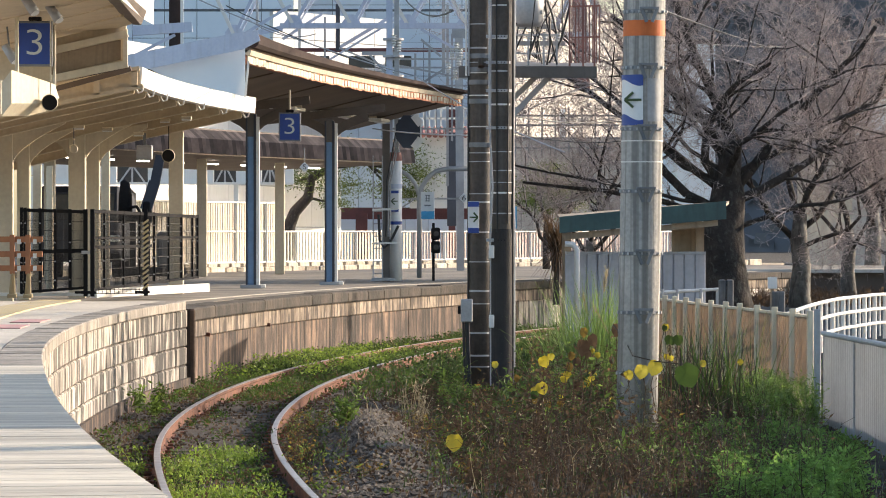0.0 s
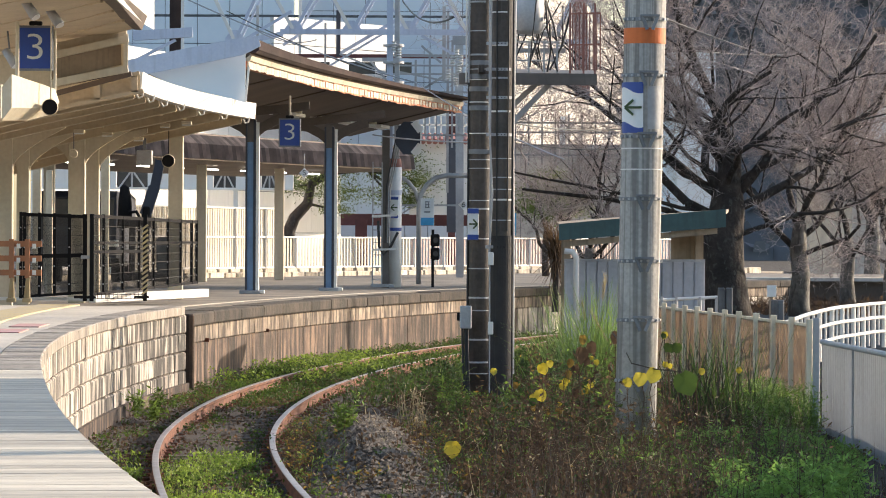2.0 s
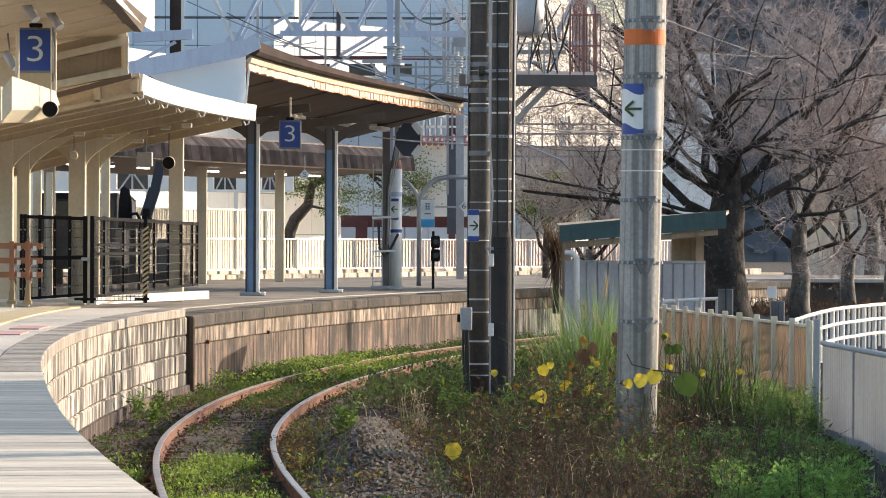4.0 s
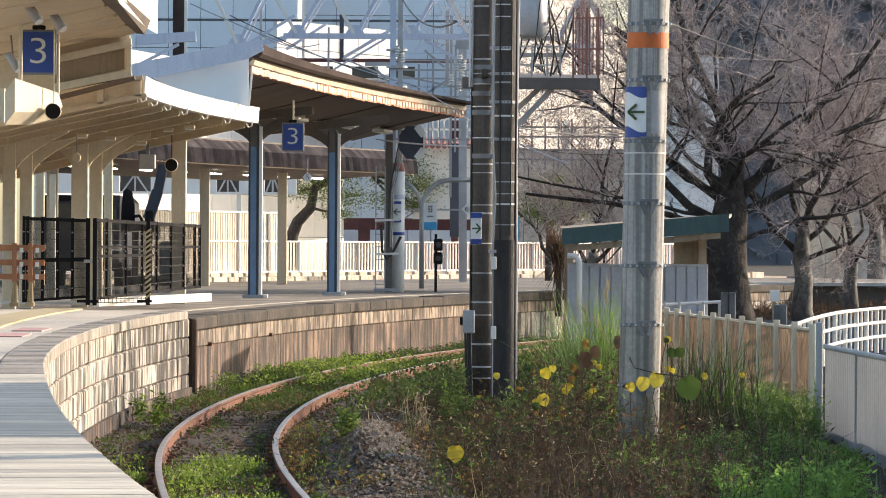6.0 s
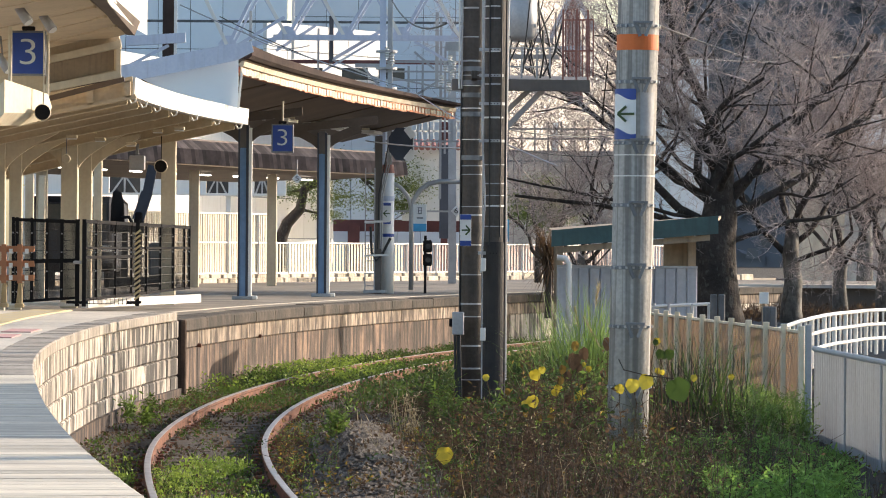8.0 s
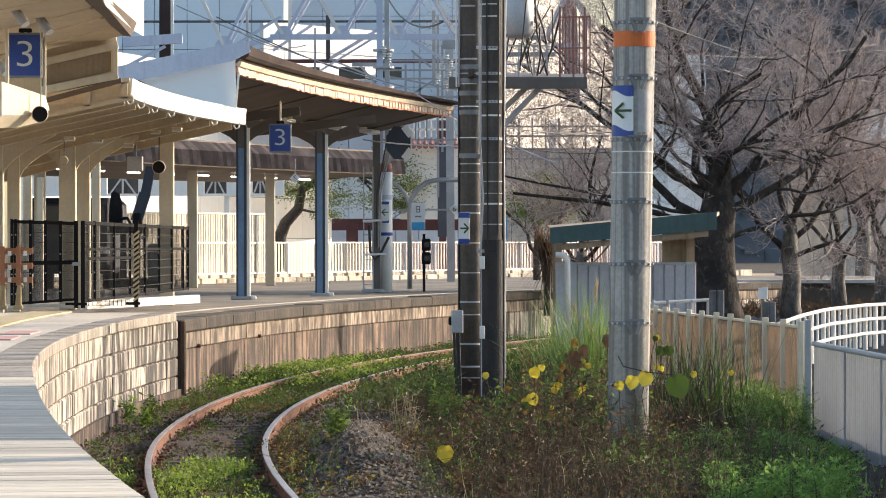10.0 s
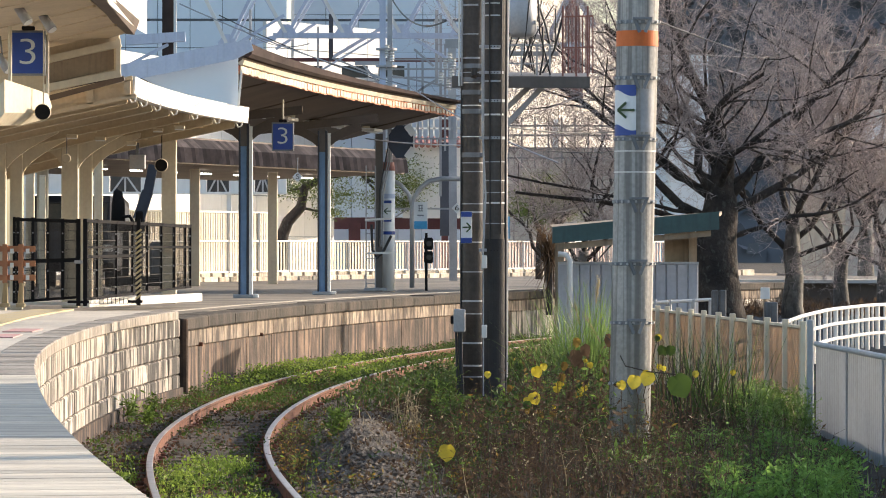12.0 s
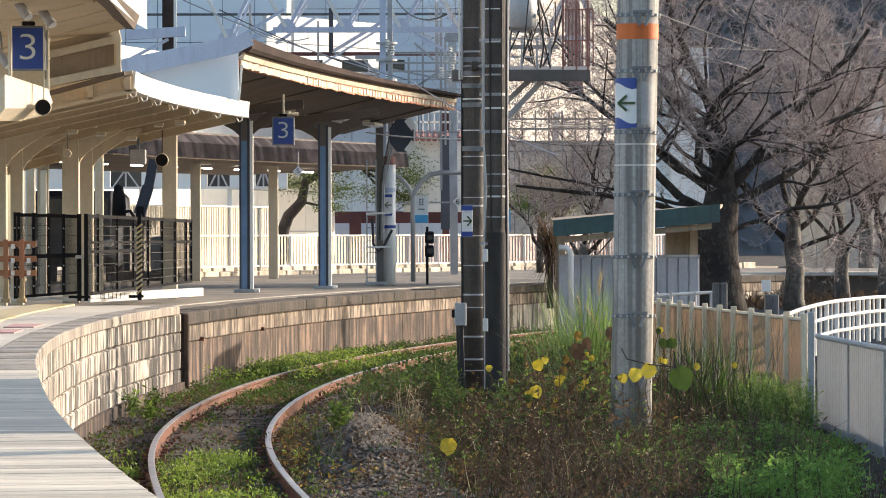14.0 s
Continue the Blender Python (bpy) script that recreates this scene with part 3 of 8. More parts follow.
# ---- canopies ----
def raised_sign_text(name, parent, centre, h, mat, yaw=0.0, text="3"):
    """A raised solid character that faces the near end of the platform."""
    cu = bpy.data.curves.new(name, "FONT")
    cu.body = text
    cu.size = h / 0.72
    cu.extrude = 0.004
    cu.offset = -0.016 * h
    cu.align_x, cu.align_y = "CENTER", "CENTER"
    tmp = bpy.data.objects.new("tmp", cu)
    scene.collection.objects.link(tmp)
    me = bpy.data.meshes.new_from_object(tmp.evaluated_get(bpy.context.evaluated_depsgraph_get()))
    bpy.data.objects.remove(tmp)
    me.materials.append(mat)
    ob = new(name, me)
    ob.parent = parent
    ORIGIN[ob.name] = ORIGIN[parent.name]
    ob.location = Vector(centre) - ORIGIN[parent.name]
    ob.rotation_euler = (radians(90), 0, yaw)
    ob.scale = (1.22, 1, 1)
    return ob


def track_sign(c, w, h, hang, cable):
    """Blue number board that hangs from the canopy."""
    x, y, z = c
    t = thing("platform_number_sign", (x, y, z + h / 2 + hang), "blue hanging platform number sign with a white 3", "sign", "platform number signs")
    bm = B()
    box(bm, c, (w, 0.12, h), bevel=0.008)
    part("frame", bm, M_SIGNGREY, t, "grey metal rim")
    bm = B()
    box(bm, (x, y - 0.063, z), (w * 0.88, 0.008, h * 0.9))
    face = part("panel", bm, M_SIGNBLUE, t, "blue sign face")
    raised_sign_text("numeral", face, (x, y - 0.074, z), h * 0.6, M_LETTER)
    bm = B()
    tube(bm, [(x, y, z + h / 2), (x, y, z + h / 2 + hang)], 0.02, 8)
    part("hanger", bm, M_CREAMCOL, t)
    bm = B()
    box(bm, (x, y, z + h / 2 + 0.03), (w * 0.36, 0.1, 0.05), bevel=0.01)
    part("clamp", bm, M_BLACK, t)
    if cable:
        bm = B()
        tube(bm, [(x + w / 2 + 0.02, y, z + h / 2 - 0.05), (x + w / 2 + 0.02, y, z - h / 2 - 0.4)], 0.018, 8)
        part("side_pole", bm, M_CREAMCOL, t)
    return t


def lerp(a, b, t):
    return a + (b - a) * t


def fascia_line(y):
    """Track-side edge of the cream canopy: x at a given y."""
    t = (y - 60.7) / 14.3
    return -4.26 + 1.0 * t * t


def build_cream_canopy():
    c = thing("platform_canopy", (-6.2, 60, Z_NEAR), "cream steel platform canopy with a white gutter edge", "canopy")
    ZB = 4.26
    # white gutter along the edge
    ys = [61 + i for i in range(15)]
    bm = B()
    rings = []
    for y in ys:
        x = fascia_line(y)
        rings.append([bm.verts.new(v) for v in ((x, y, ZB), (x + 0.02, y, ZB + 0.27), (x - 0.02, y, ZB + 0.275), (x - 0.14, y, ZB + 0.05), (x - 0.14, y, ZB))])
    for a, b in zip(rings, rings[1:]):
        for j in range(5):
            bm.faces.new((a[j], b[j], b[(j + 1) % 5], a[(j + 1) % 5]))
    bm.faces.new(rings[0])
    bm.faces.new(rings[-1][::-1])
    part("gutter", bm, M_WHITE, c, "bright white gutter fascia")
    for y in (61.3, 63.2, 65.2, 67.4, 69.8, 72.2, 74.4):
        bm = B()
        x = fascia_line(y)
        tube(bm, [(x + 0.01, y, ZB + 0.02), (x - 0.01, y, ZB - 0.07), (x - 0.06, y, ZB - 0.09), (x - 0.10, y, ZB - 0.02)], 0.014, 6)
        part("gutter_hook", bm, M_WHITE, c)
    # roof sheet, falling away from the edge
    def roof(w):
        """Height of the soffit at w metres in from the edge."""
        return ZB + 0.03 - 0.205 * w - 0.006 * w * w

    bm = B()
    for y0 in range(61, 75):
        pts = [[(fascia_line(y) - 0.14 - w, y, roof(w) + 0.06) for w in (0.0, 1.0, 2.0, 3.0, 4.2)] for y in (y0, y0 + 1)]
        for a in range(4):
            plate(bm, [pts[0][a], pts[1][a], pts[1][a + 1], pts[0][a + 1]], 0.05)
    part("soffit", bm, M_CREAM, c, "cream boarded soffit")
    for k, y in enumerate((61.35, 63.2, 65.2, 67.4, 69.8, 72.2, 74.4)):
        e = fascia_line(y) - 0.13
        bm = B()
        sweep(bm, [(e - w, y, roof(w) - 0.055) for w in (0.0, 1.4, 2.8, 4.2)], 0.09, 0.13)
        part("rafter", bm, M_CREAM, c)
        bm = B()
        sweep(bm, [(e - w, y - 0.02, roof(w) - 0.126) for w in (0.0, 1.4, 2.8, 4.2)], 0.13, 0.012)
        part("rafter_flange", bm, M_CREAMCOL, c, "pale lower flange")
    for w in (0.55, 1.5, 2.5, 3.5):
        bm = B()
        sweep(bm, [(fascia_line(y) - 0.14 - w, y, roof(w) + 0.005) for y in range(61, 76)], 0.05, 0.04)
        part("purlin", bm, M_CREAM, c)
    # end beam across the near end, with a recessed bay by the gutter
    e = fascia_line(61)
    bm = B()
    beam(bm, (e - 0.02, 60.92, ZB + 0.245), (e - 2.5, 60.92, ZB - 0.265), 0.06, 0.07)
    beam(bm, (e + 0.03, 60.92, ZB + 0.0), (e - 2.5, 60.92, ZB - 0.53), 0.06, 0.06)
    for w in (0.09, 0.62):
        beam(bm, (e - w, 60.92, ZB + 0.23 - 0.205 * w), (e - w, 60.92, ZB + 0.0 - 0.205 * w), 0.09, 0.06)
    end = part("end_beam", bm, M_CREAM, c, "cream end beam")
    bm = B()
    plate(bm, [(e - 0.02, 60.98, ZB + 0.23), (e - 2.5, 60.98, ZB - 0.28), (e - 2.5, 60.98, ZB - 0.52), (e - 0.02, 60.98, ZB + 0.0)], 0.03)
    part("end_panel", bm, M_CREAM, end)
    # columns with tapered haunches that spread into the roof
    for x, d, w in ((-4.597, 74.5, 0.25), (-6.087, 78, 0.15), (-5.826, 72, 0.22), (-5.920, 70, 0.27), (-7.278, 80, 0.12), (-7.133, 76, 0.15), (-6.596, 68, 0.2), (-6.660, 66, 0.2)):
        zc = roof(max(0.0, fascia_line(min(d, 75)) - 0.14 - x)) + 0.02
        col = B()
        box(col, (x, d, (Z_FAR + zc) / 2), (w, w * 0.9, zc - Z_FAR), bevel=0.01)
        cp = part("column", col, M_CREAMCOL, c, "cream steel column")
        if w < 0.19 or x > -4.8:
            continue
        for side, reach in ((1, 0.8), (-1, 0.35)):
            bm = B()
            top = lambda q: zc - 0.205 * q * side * -1 - 0.02
            n = 8
            curve = [(x + side * (w / 2 - 0.005 + reach * (k / n) ** 2), top(reach * (k / n) ** 2) - 0.46 * (1 - k / n) - 0.07) for k in range(n + 1)]
            upper = [(x + side * (w / 2 - 0.005 + reach * (k / n) ** 2), top(reach * (k / n) ** 2)) for k in range(n + 1)]
            plate(bm, [(a, d - 0.06, b) for a, b in upper + curve[::-1]][::side], 0.12, (0, -1, 0))
            part("haunch", bm, M_CREAMCOL, c)
    return c


build_cream_canopy()


def build_high_roof():
    """The stepped-up roof nearer the camera: boarded end, box gutter and brown sheet edge."""
    c = thing("upper_canopy", (-6.0, 52, Z_NEAR), "cream boarded upper canopy with a white roof edge", "canopy")
    bm = B()
    plate(bm, [(-6.776, 60.000, 4.561), (-4.392, 60.000, 5.110), (-4.392, 60.000, 4.498), (-6.776, 60.000, 3.933)], 0.12)
    part("end_board", bm, M_CREAM, c, "cream boarded end of the roof")
    bm = B()
    beam(bm, (-5.425, 59.800, 4.701), (-4.362, 59.800, 4.944), 0.1, 0.1)
    beam(bm, (-5.425, 59.800, 4.318), (-4.362, 59.800, 4.529), 0.1, 0.1)
    beam(bm, (-4.393, 59.800, 5.006), (-4.393, 59.800, 4.498), 0.06, 0.08)
    part("frame", bm, M_CREAMCOL, c, "pale raised frame")
    bm = B()
    beam(bm, (-5.479, 60.400, 4.182), (-4.358, 60.400, 4.482), 0.12, 0.07)
    part("lower_rail", bm, M_SOFFIT, c)
    bm = B()
    plate(bm, [(-5.434, 59.900, 4.651), (-4.463, 59.900, 4.862), (-4.463, 59.900, 4.588), (-5.434, 59.900, 4.369)], 0.03)
    part("louvre_panel", bm, M_LOUVRE, c, "brown boarded panel")
    # sloping soffit above
    bm = B()
    plate(bm, [(-5.130, 46.500, 4.911), (-4.036, 46.500, 5.063), (-4.211, 59.000, 5.046), (-7.502, 68.000, 4.804)], 0.06, (0, 0, -1))
    part("soffit", bm, M_CREAM, c)
    for f in (0.22, 0.45, 0.62, 0.8):
        bm = B()
        a = Vector((-5.130, 46.500, 4.899)).lerp(Vector((-7.502, 68.000, 4.787)), f)
        b = Vector((-4.036, 46.500, 5.051)).lerp(Vector((-4.226, 59.000, 5.023)), f)
        beam(bm, a, b, 0.04, 0.03)
        part("cover_strip", bm, M_CREAM, c)
    # roof edge
    bm = B()
    plate(bm, [(-4.036, 46.500, 5.063), (-4.160, 51.000, 5.073), (-4.226, 59.000, 5.030), (-4.118, 59.000, 5.023), (-4.080, 59.000, 5.123), (-3.932, 51.500, 5.061), (-3.671, 46.500, 5.063)], 0.1)
    part("roof_edge", bm, M_SOFFIT, c, "dark roof edge")
    bm = B()
    plate(bm, [(-3.711, 47.000, 5.094), (-3.929, 52.000, 5.048), (-4.088, 59.000, 5.108), (-3.989, 59.600, 5.059), (-3.989, 59.600, 5.869)], 0.05)
    part("fascia", bm, M_WHITE, c, "bright white roof fascia")


build_high_roof()


def build_brown_canopy():
    """Y-shaped canopy on blue columns: its roof rises towards the track."""
    c = thing("blue_column_canopy", (-3.4, 84, Z_FAR), "brown-roofed platform canopy with a rusty white gutter on blue columns", "canopy")
    n = 16
    d0, d1 = 73.0, 97.5
    ds = [lerp(d0, d1, i / n) for i in range(n + 1)]
    zb = 5.055

    def ex(d):
        t = (d - d0) / (d1 - d0)
        return lerp(-3.31, 0.395, 0.58 * t + 0.42 * t * t)

    def strip(name, sect, mat, label="", taper=None):
        """Sweeps a section along the edge; taper lowers the points above the gutter towards the far end."""
        bm = B()
        rings = []
        for i, d in enumerate(ds):
            k = 1.0 if taper is None else lerp(1.0, taper, (i / n) ** 0.7)
            rings.append([bm.verts.new((ex(d) + x, d, zb + (z if z < 0.27 else 0.27 + (z - 0.27) * k))) for x, z in sect])
        m = len(sect)
        for a, b in zip(rings, rings[1:]):
            for j in range(m):
                bm.faces.new((a[j], b[j], b[(j + 1) % m], a[(j + 1) % m]))
        bm.faces.new(rings[0])
        bm.faces.new(rings[-1][::-1])
        return part(name, bm, mat, c, label)

    strip("gutter", [(-0.01, 0.03), (0.0, 0.125), (-0.06, 0.125), (-0.16, 0.02)], M_RUSTEDGE, "rusty gutter back")
    strip("gutter_lip", [(0.0, 0.125), (0.05, 0.135), (0.075, 0.215), (0.035, 0.225), (-0.05, 0.16)], M_GUTTER, "peeling cream gutter lip")
    strip("gutter_shadow_gap", [(0.03, 0.215), (0.05, 0.265), (-0.1, 0.265), (-0.1, 0.215)], M_SOFFIT)
    strip("roof_sheet", [(0.14, 0.262), (0.20, 0.32), (0.19, 0.49), (-0.1, 0.465), (-3.3, -0.22), (-3.3, -0.28), (-0.1, 0.36), (-0.02, 0.262)], M_ROOFBROWN, "brown roof sheet edge", 0.30)
    strip("soffit", [(-0.16, 0.02), (-0.16, 0.07), (-2.5, -0.50), (-2.5, -0.56)], M_SOFFIT, "dark brown soffit")
    # a line of short white plates hangs below the lip, rust-edged towards the far end
    rnd = random.Random(9)
    rust = B()
    for i in range(76):
        t0, t1 = i / 76, (i + 0.93) / 76
        p0, p1 = lerp(d0, d1, t0), lerp(d0, d1, t1)
        drop = rnd.uniform(-0.012, 0.012)
        a, b = Vector((ex(p0) + 0.012, p0, zb + 0.062 + drop)), Vector((ex(p1) + 0.012, p1, zb + 0.062 + drop))
        bm = B()
        beam(bm, a, b, 0.02, 0.115)
        part("gutter_plate", bm, M_GUTTER, c)
        if t0 > 0.24:
            k = min(1.0, (t0 - 0.2) * 1.8)
            up = Vector((0.006, 0, 0.066))
            beam(rust, a - up * Vector((-1, 0, 1)), b - up * Vector((-1, 0, 1)), 0.024, 0.018 + 0.03 * k * rnd.random())
            if rnd.random() < k:
                beam(rust, a + up, b + up, 0.026, 0.012 + 0.03 * k * rnd.random())
            if rnd.random() < k * 0.7:
                e = b + Vector((0.004, 0, 0))
                beam(rust, e - Vector((0, 0, 0.06)), e + Vector((0, 0, 0.06)), 0.03, 0.06)
    part("rusted_rim", rust, M_RUSTEDGE, c, "flaking orange rust along the gutter", kind="stuff")
    # cross ribs under the roof
    for i in range(3, n + 1, 4):
        d = ds[i]
        bm = B()
        beam(bm, (ex(d) - 0.2, d, zb + 0.01), (ex(d) - 2.45, d, zb - 0.545), 0.05, 0.05)
        part("rib", bm, M_SOFFIT, c)
    # unlit strip lights under the soffit
    for d in (84.5, 87.3, 90.2, 93.0, 96.0):
        bm = B()
        box(bm, (ex(d) - 1.5, d, zb - 0.375), (0.30, 1.2, 0.07), rz=-0.14, bevel=0.012)
        lamp_box = part("strip_light", bm, M_WHITE, c, "white strip light")
        bm = B()
        box(bm, (ex(d) - 1.5, d, zb - 0.42), (0.07, 1.1, 0.03), rz=-0.14, bevel=0.01)
        part("tube_cover", bm, M_PLATE, lamp_box)
    # end wall and blue-grey verge of the roof
    bm = B()
    plate(bm, [(-3.340, 73.000, 5.30), (-3.340, 73.000, 4.481), (-4.619, 73.000, 4.786), (-5.048, 73.000, 4.996)], 0.05)
    part("end_panel", bm, M_BLDBLUE, c, "pale blue-white end panel")
    bm = B()
    plate(bm, [(-5.312, 72.700, 5.175), (-3.535, 72.700, 5.536), (-3.117, 72.700, 5.583), (-3.070, 72.700, 5.422), (-3.364, 72.700, 5.270), (-5.312, 72.700, 4.870)], 0.06)
    part("verge", bm, M_BLUEGREY, c, "blue-grey verge board")
    bm = B()
    beam(bm, (-3.274, 72.800, 5.083), (-3.331, 72.800, 4.474), 0.035, 0.05)
    part("corner_bead", bm, M_WHITE, c)
    # columns: dark flanges round a blue web, with a highlight painted as a white edge
    for x, d in ((-3.645, 82.5), (-2.279, 87.6)):
        z0 = Z_FAR
        bm = B()
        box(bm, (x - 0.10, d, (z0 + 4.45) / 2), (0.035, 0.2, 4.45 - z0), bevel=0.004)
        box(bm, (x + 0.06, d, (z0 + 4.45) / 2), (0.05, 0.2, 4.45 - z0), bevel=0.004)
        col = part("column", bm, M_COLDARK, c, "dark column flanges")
        bm = B()
        box(bm, (x - 0.02, d, (z0 + 4.02) / 2), (0.13, 0.15, 4.02 - z0))
        part("column_web", bm, M_BLUE, col, "blue column web")
        bm = B()
        box(bm, (x - 0.02, d, 4.25), (0.15, 0.17, 0.46), bevel=0.01)
        part("column_head", bm, M_GREYBROWN, col, "grey-brown column head")
        bm = B()
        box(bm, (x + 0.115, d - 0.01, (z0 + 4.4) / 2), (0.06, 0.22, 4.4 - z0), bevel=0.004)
        part("edge_plate", bm, M_WHITE, col, "white column edge, a painted highlight")
        bm = B()
        box(bm, (x - 0.02, d, z0 + 0.03), (0.40, 0.34, 0.07), bevel=0.01)
        part("base_plate", bm, M_STEEL, col)
        bm = B()
        box(bm, (x + 0.2, d - 0.03, z0 + 0.035), (0.12, 0.2, 0.07), bevel=0.01)
        part("footing", bm, M_WHITE, col)
        bm = B()
        for s in (-1, 1):
            bq = B()
            sweep(bq, [(x + s * 0.75 * a * a, d, 4.05 + 0.5 * a) for a in (0, 0.25, 0.5, 0.75, 1.0)], 0.12, 0.18)
            part("knee_brace", bq, M_SOFFIT, c)
        beam(bm, (x - 1.3, d, 4.46), (x + 1.1, d, 4.72), 0.14, 0.16)
        part("arm", bm, M_SOFFIT, c, "dark brown roof arm")
    return c


build_brown_canopy()
track_sign((-5.150, 54.600, 4.577), 0.45, 0.57, 0.45, True)
track_sign((-2.834, 80.000, 4.145), 0.41, 0.53, 0.42, False)


# ---- platform fences ----
def black_fence():
    f = thing("platform_barrier", (-5.3, 66, Z_NEAR), "black steel mesh barrier with a gate on the platform", "fence")
    zt, zb = 2.52, 1.34
    a0, a1 = Vector((-6.290, 64.5, 0)), Vector((-5.333, 64.5, 0))
    b0, b1 = Vector((-5.215, 64.3, 0)), Vector((-4.094, 72, 0))

    def run(p, q, tops, feet, uprights, rails, m):
        """One panel from p to q: its head and foot heights at both ends, where its uprights and mid rails stand, and m mesh wires."""
        d = q - p

        def at(t, k):
            o = p + d * t
            return (o.x, o.y, lerp(lerp(feet[0], feet[1], t), lerp(tops[0], tops[1], t), k))

        for t0, t1, k, w in [(0, 1, 1, 0.05), (0, 1, 0, 0.04)] + rails:
            bm = B()
            beam(bm, at(t0, k), at(t1, k), 0.035, w)
            part("rail", bm, M_BLACK, f)
        for t in uprights:
            bm = B()
            beam(bm, at(t, -0.02), at(t, 1.03), 0.045, 0.045)
            part("upright", bm, M_BLACK, f)
            # small caps that hold the net
            bm = B()
            for k in (0.12, 0.36, 0.6, 0.84):
                x, y, z = at(t, k)
                box(bm, (x, y - 0.03, z), (0.02, 0.02, 0.02))
            part("net_clip", bm, M_STEEL, f, "pale net clips", kind="stuff")
        bm = B()
        for i in range(m + 1):
            beam(bm, at(i / m, 0), at(i / m, 1), 0.010, 0.010)
        for i in range(1, 8):
            beam(bm, at(0, i / 8), at(1, i / 8), 0.006, 0.007)
        part("mesh", bm, M_NET, f, "fine grey-brown net", kind="stuff")

    run(a0, a1, (2.53, 2.50), (1.30, 1.37), (0.0, 0.06, 0.29, 0.525, 0.757), [(0.06, 1.0, 0.49, 0.06)], 60)
    run(b0, b1, (2.51, 2.455), (1.34, 1.45), (0.10, 0.27, 0.42, 0.56, 0.70, 0.83, 0.945, 1.0),
        [(0.0, 0.53, 0.66, 0.035), (0.0, 0.53, 0.54, 0.045), (0.55, 1.0, 0.66, 0.04)], 100)
    # open grid below the gate leaf
    bm = B()
    for i in range(13):
        x = lerp(b0.x, -4.479, i / 12)
        beam(bm, (x, 64.6, Z_NEAR + 0.03), (x, 64.6, 1.36), 0.008, 0.008)
    for z in (Z_NEAR + 0.04, Z_NEAR + 0.10):
        beam(bm, (b0.x, 64.6, z), (-4.479, 64.6, z), 0.008, 0.008)
    part("lower_grid", bm, M_BLACK, f, "open wire grid", kind="stuff")
    # latch between the two leaves
    bm = B()
    box(bm, (-5.312, 64.300, 1.897), (0.13, 0.04, 0.05), bevel=0.008)
    part("latch", bm, M_STEEL, f, "grey steel latch")
    for p in (a1, b0, Vector((-4.469, 65, 0))):
        bm = B()
        beam(bm, (p.x, p.y, Z_NEAR), (p.x, p.y, zt + 0.02), 0.06, 0.06)
        box(bm, (p.x - 0.05, p.y, Z_NEAR + 0.06), (0.22, 0.05, 0.04))
        part("gate_post", bm, M_BLACK, f, "heavier gate post")
    # striped post
    x, y = -4.462, 64.9
    bm = B()
    for i in range(14):
        z = 1.36 + i * 0.075
        beam(bm, (x - 0.045, y - 0.045, z - 0.02), (x + 0.045, y - 0.045, z + 0.05), 0.01, 0.03)
    part("stripe", bm, M_TACTILE, f, "yellow warning stripes")
    # white plinth
    bm = B()
    beam(bm, (-5.421, 67.000, 1.245), (-3.834, 70.000, 1.303), 0.12, 0.13)
    part("plinth", bm, M_WHITE, f, "white painted plinth")
    bm = B()
    beam(bm, (-6.852, 65.200, 1.262), (-5.276, 65.200, 1.262), 0.1, 0.05)
    part("plinth", bm, M_WHITE, f)


black_fence()


def wooden_barrier():
    d = 63.0
    b = thing("board_barrier", (-6.209, d, Z_NEAR), "orange-brown board barrier on pale feet", "barrier")
    for z in (2.093, 1.879, 1.673):
        bm = B()
        beam(bm, (-6.704, d, z), (-5.839, d, z), 0.05, 0.085)
        part("board", bm, M_BARRIER, b)
    for x in (-6.275, -6.045):
        bm = B()
        beam(bm, (x, d - 0.04, Z_NEAR + 0.35), (x, d - 0.04, 2.16), 0.07, 0.05)
        post = part("post", bm, M_BARRIER, b)
        bm = B()
        tube(bm, [(x, d - 0.04, Z_NEAR + 0.06), (x + 0.01, d - 0.04, Z_NEAR + 0.36)], [0.05, 0.03], 8)
        box(bm, (x, d - 0.04, Z_NEAR + 0.03), (0.13, 0.16, 0.06), bevel=0.01)
        part("foot", bm, M_STRAW, post, "pale foot")
        for z in (2.060, 1.854, 1.673):
            bm = B()
            box(bm, (x + 0.1, d - 0.04, z), (0.05, 0.04, 0.07))
            part("clip", bm, M_WHITE, post)


wooden_barrier()


def speaker(x, d, z, size, drop=0.2, rod=None, mouth=None):
    """Horn loudspeaker under a canopy."""
    t = thing("loudspeaker", (x, d, z + size + drop), "horn loudspeaker with a black mouth hanging under the canopy", "loudspeaker", "platform loudspeakers")
    bm = B()
    tube(bm, [(x - size * 0.3, d + size * 1.6, z), (x, d, z)], [size * 0.45, size], 18)
    horn = part("horn", bm, M_CREAMCOL, t, "cream horn", smooth=True)
    bm = B()
    tube(bm, [(x, d + 0.004, z), (x, d - 0.02, z)], size * 0.9, 18)
    part("mouth", bm, mouth or M_BLACK, horn, "" if mouth else "black mouth")
    bm = B()
    beam(bm, (x, d + size, z), (x, d + size, z + size + drop), 0.015, 0.015)
    part("bracket", bm, rod or M_BLACK, t)
    return t


speaker(*(-4.858, 53.400, 3.799), 0.105, 1.1, M_CREAMCOL)
speaker(*(-4.638, 73.000, 3.488), 0.115, 0.45)
# Cream mouth here: the light on it is put into the colour.
speaker(*(-5.642, 66.000, 3.468), 0.07, 0.3, M_SIGNGREY, M_CREAMCOL)


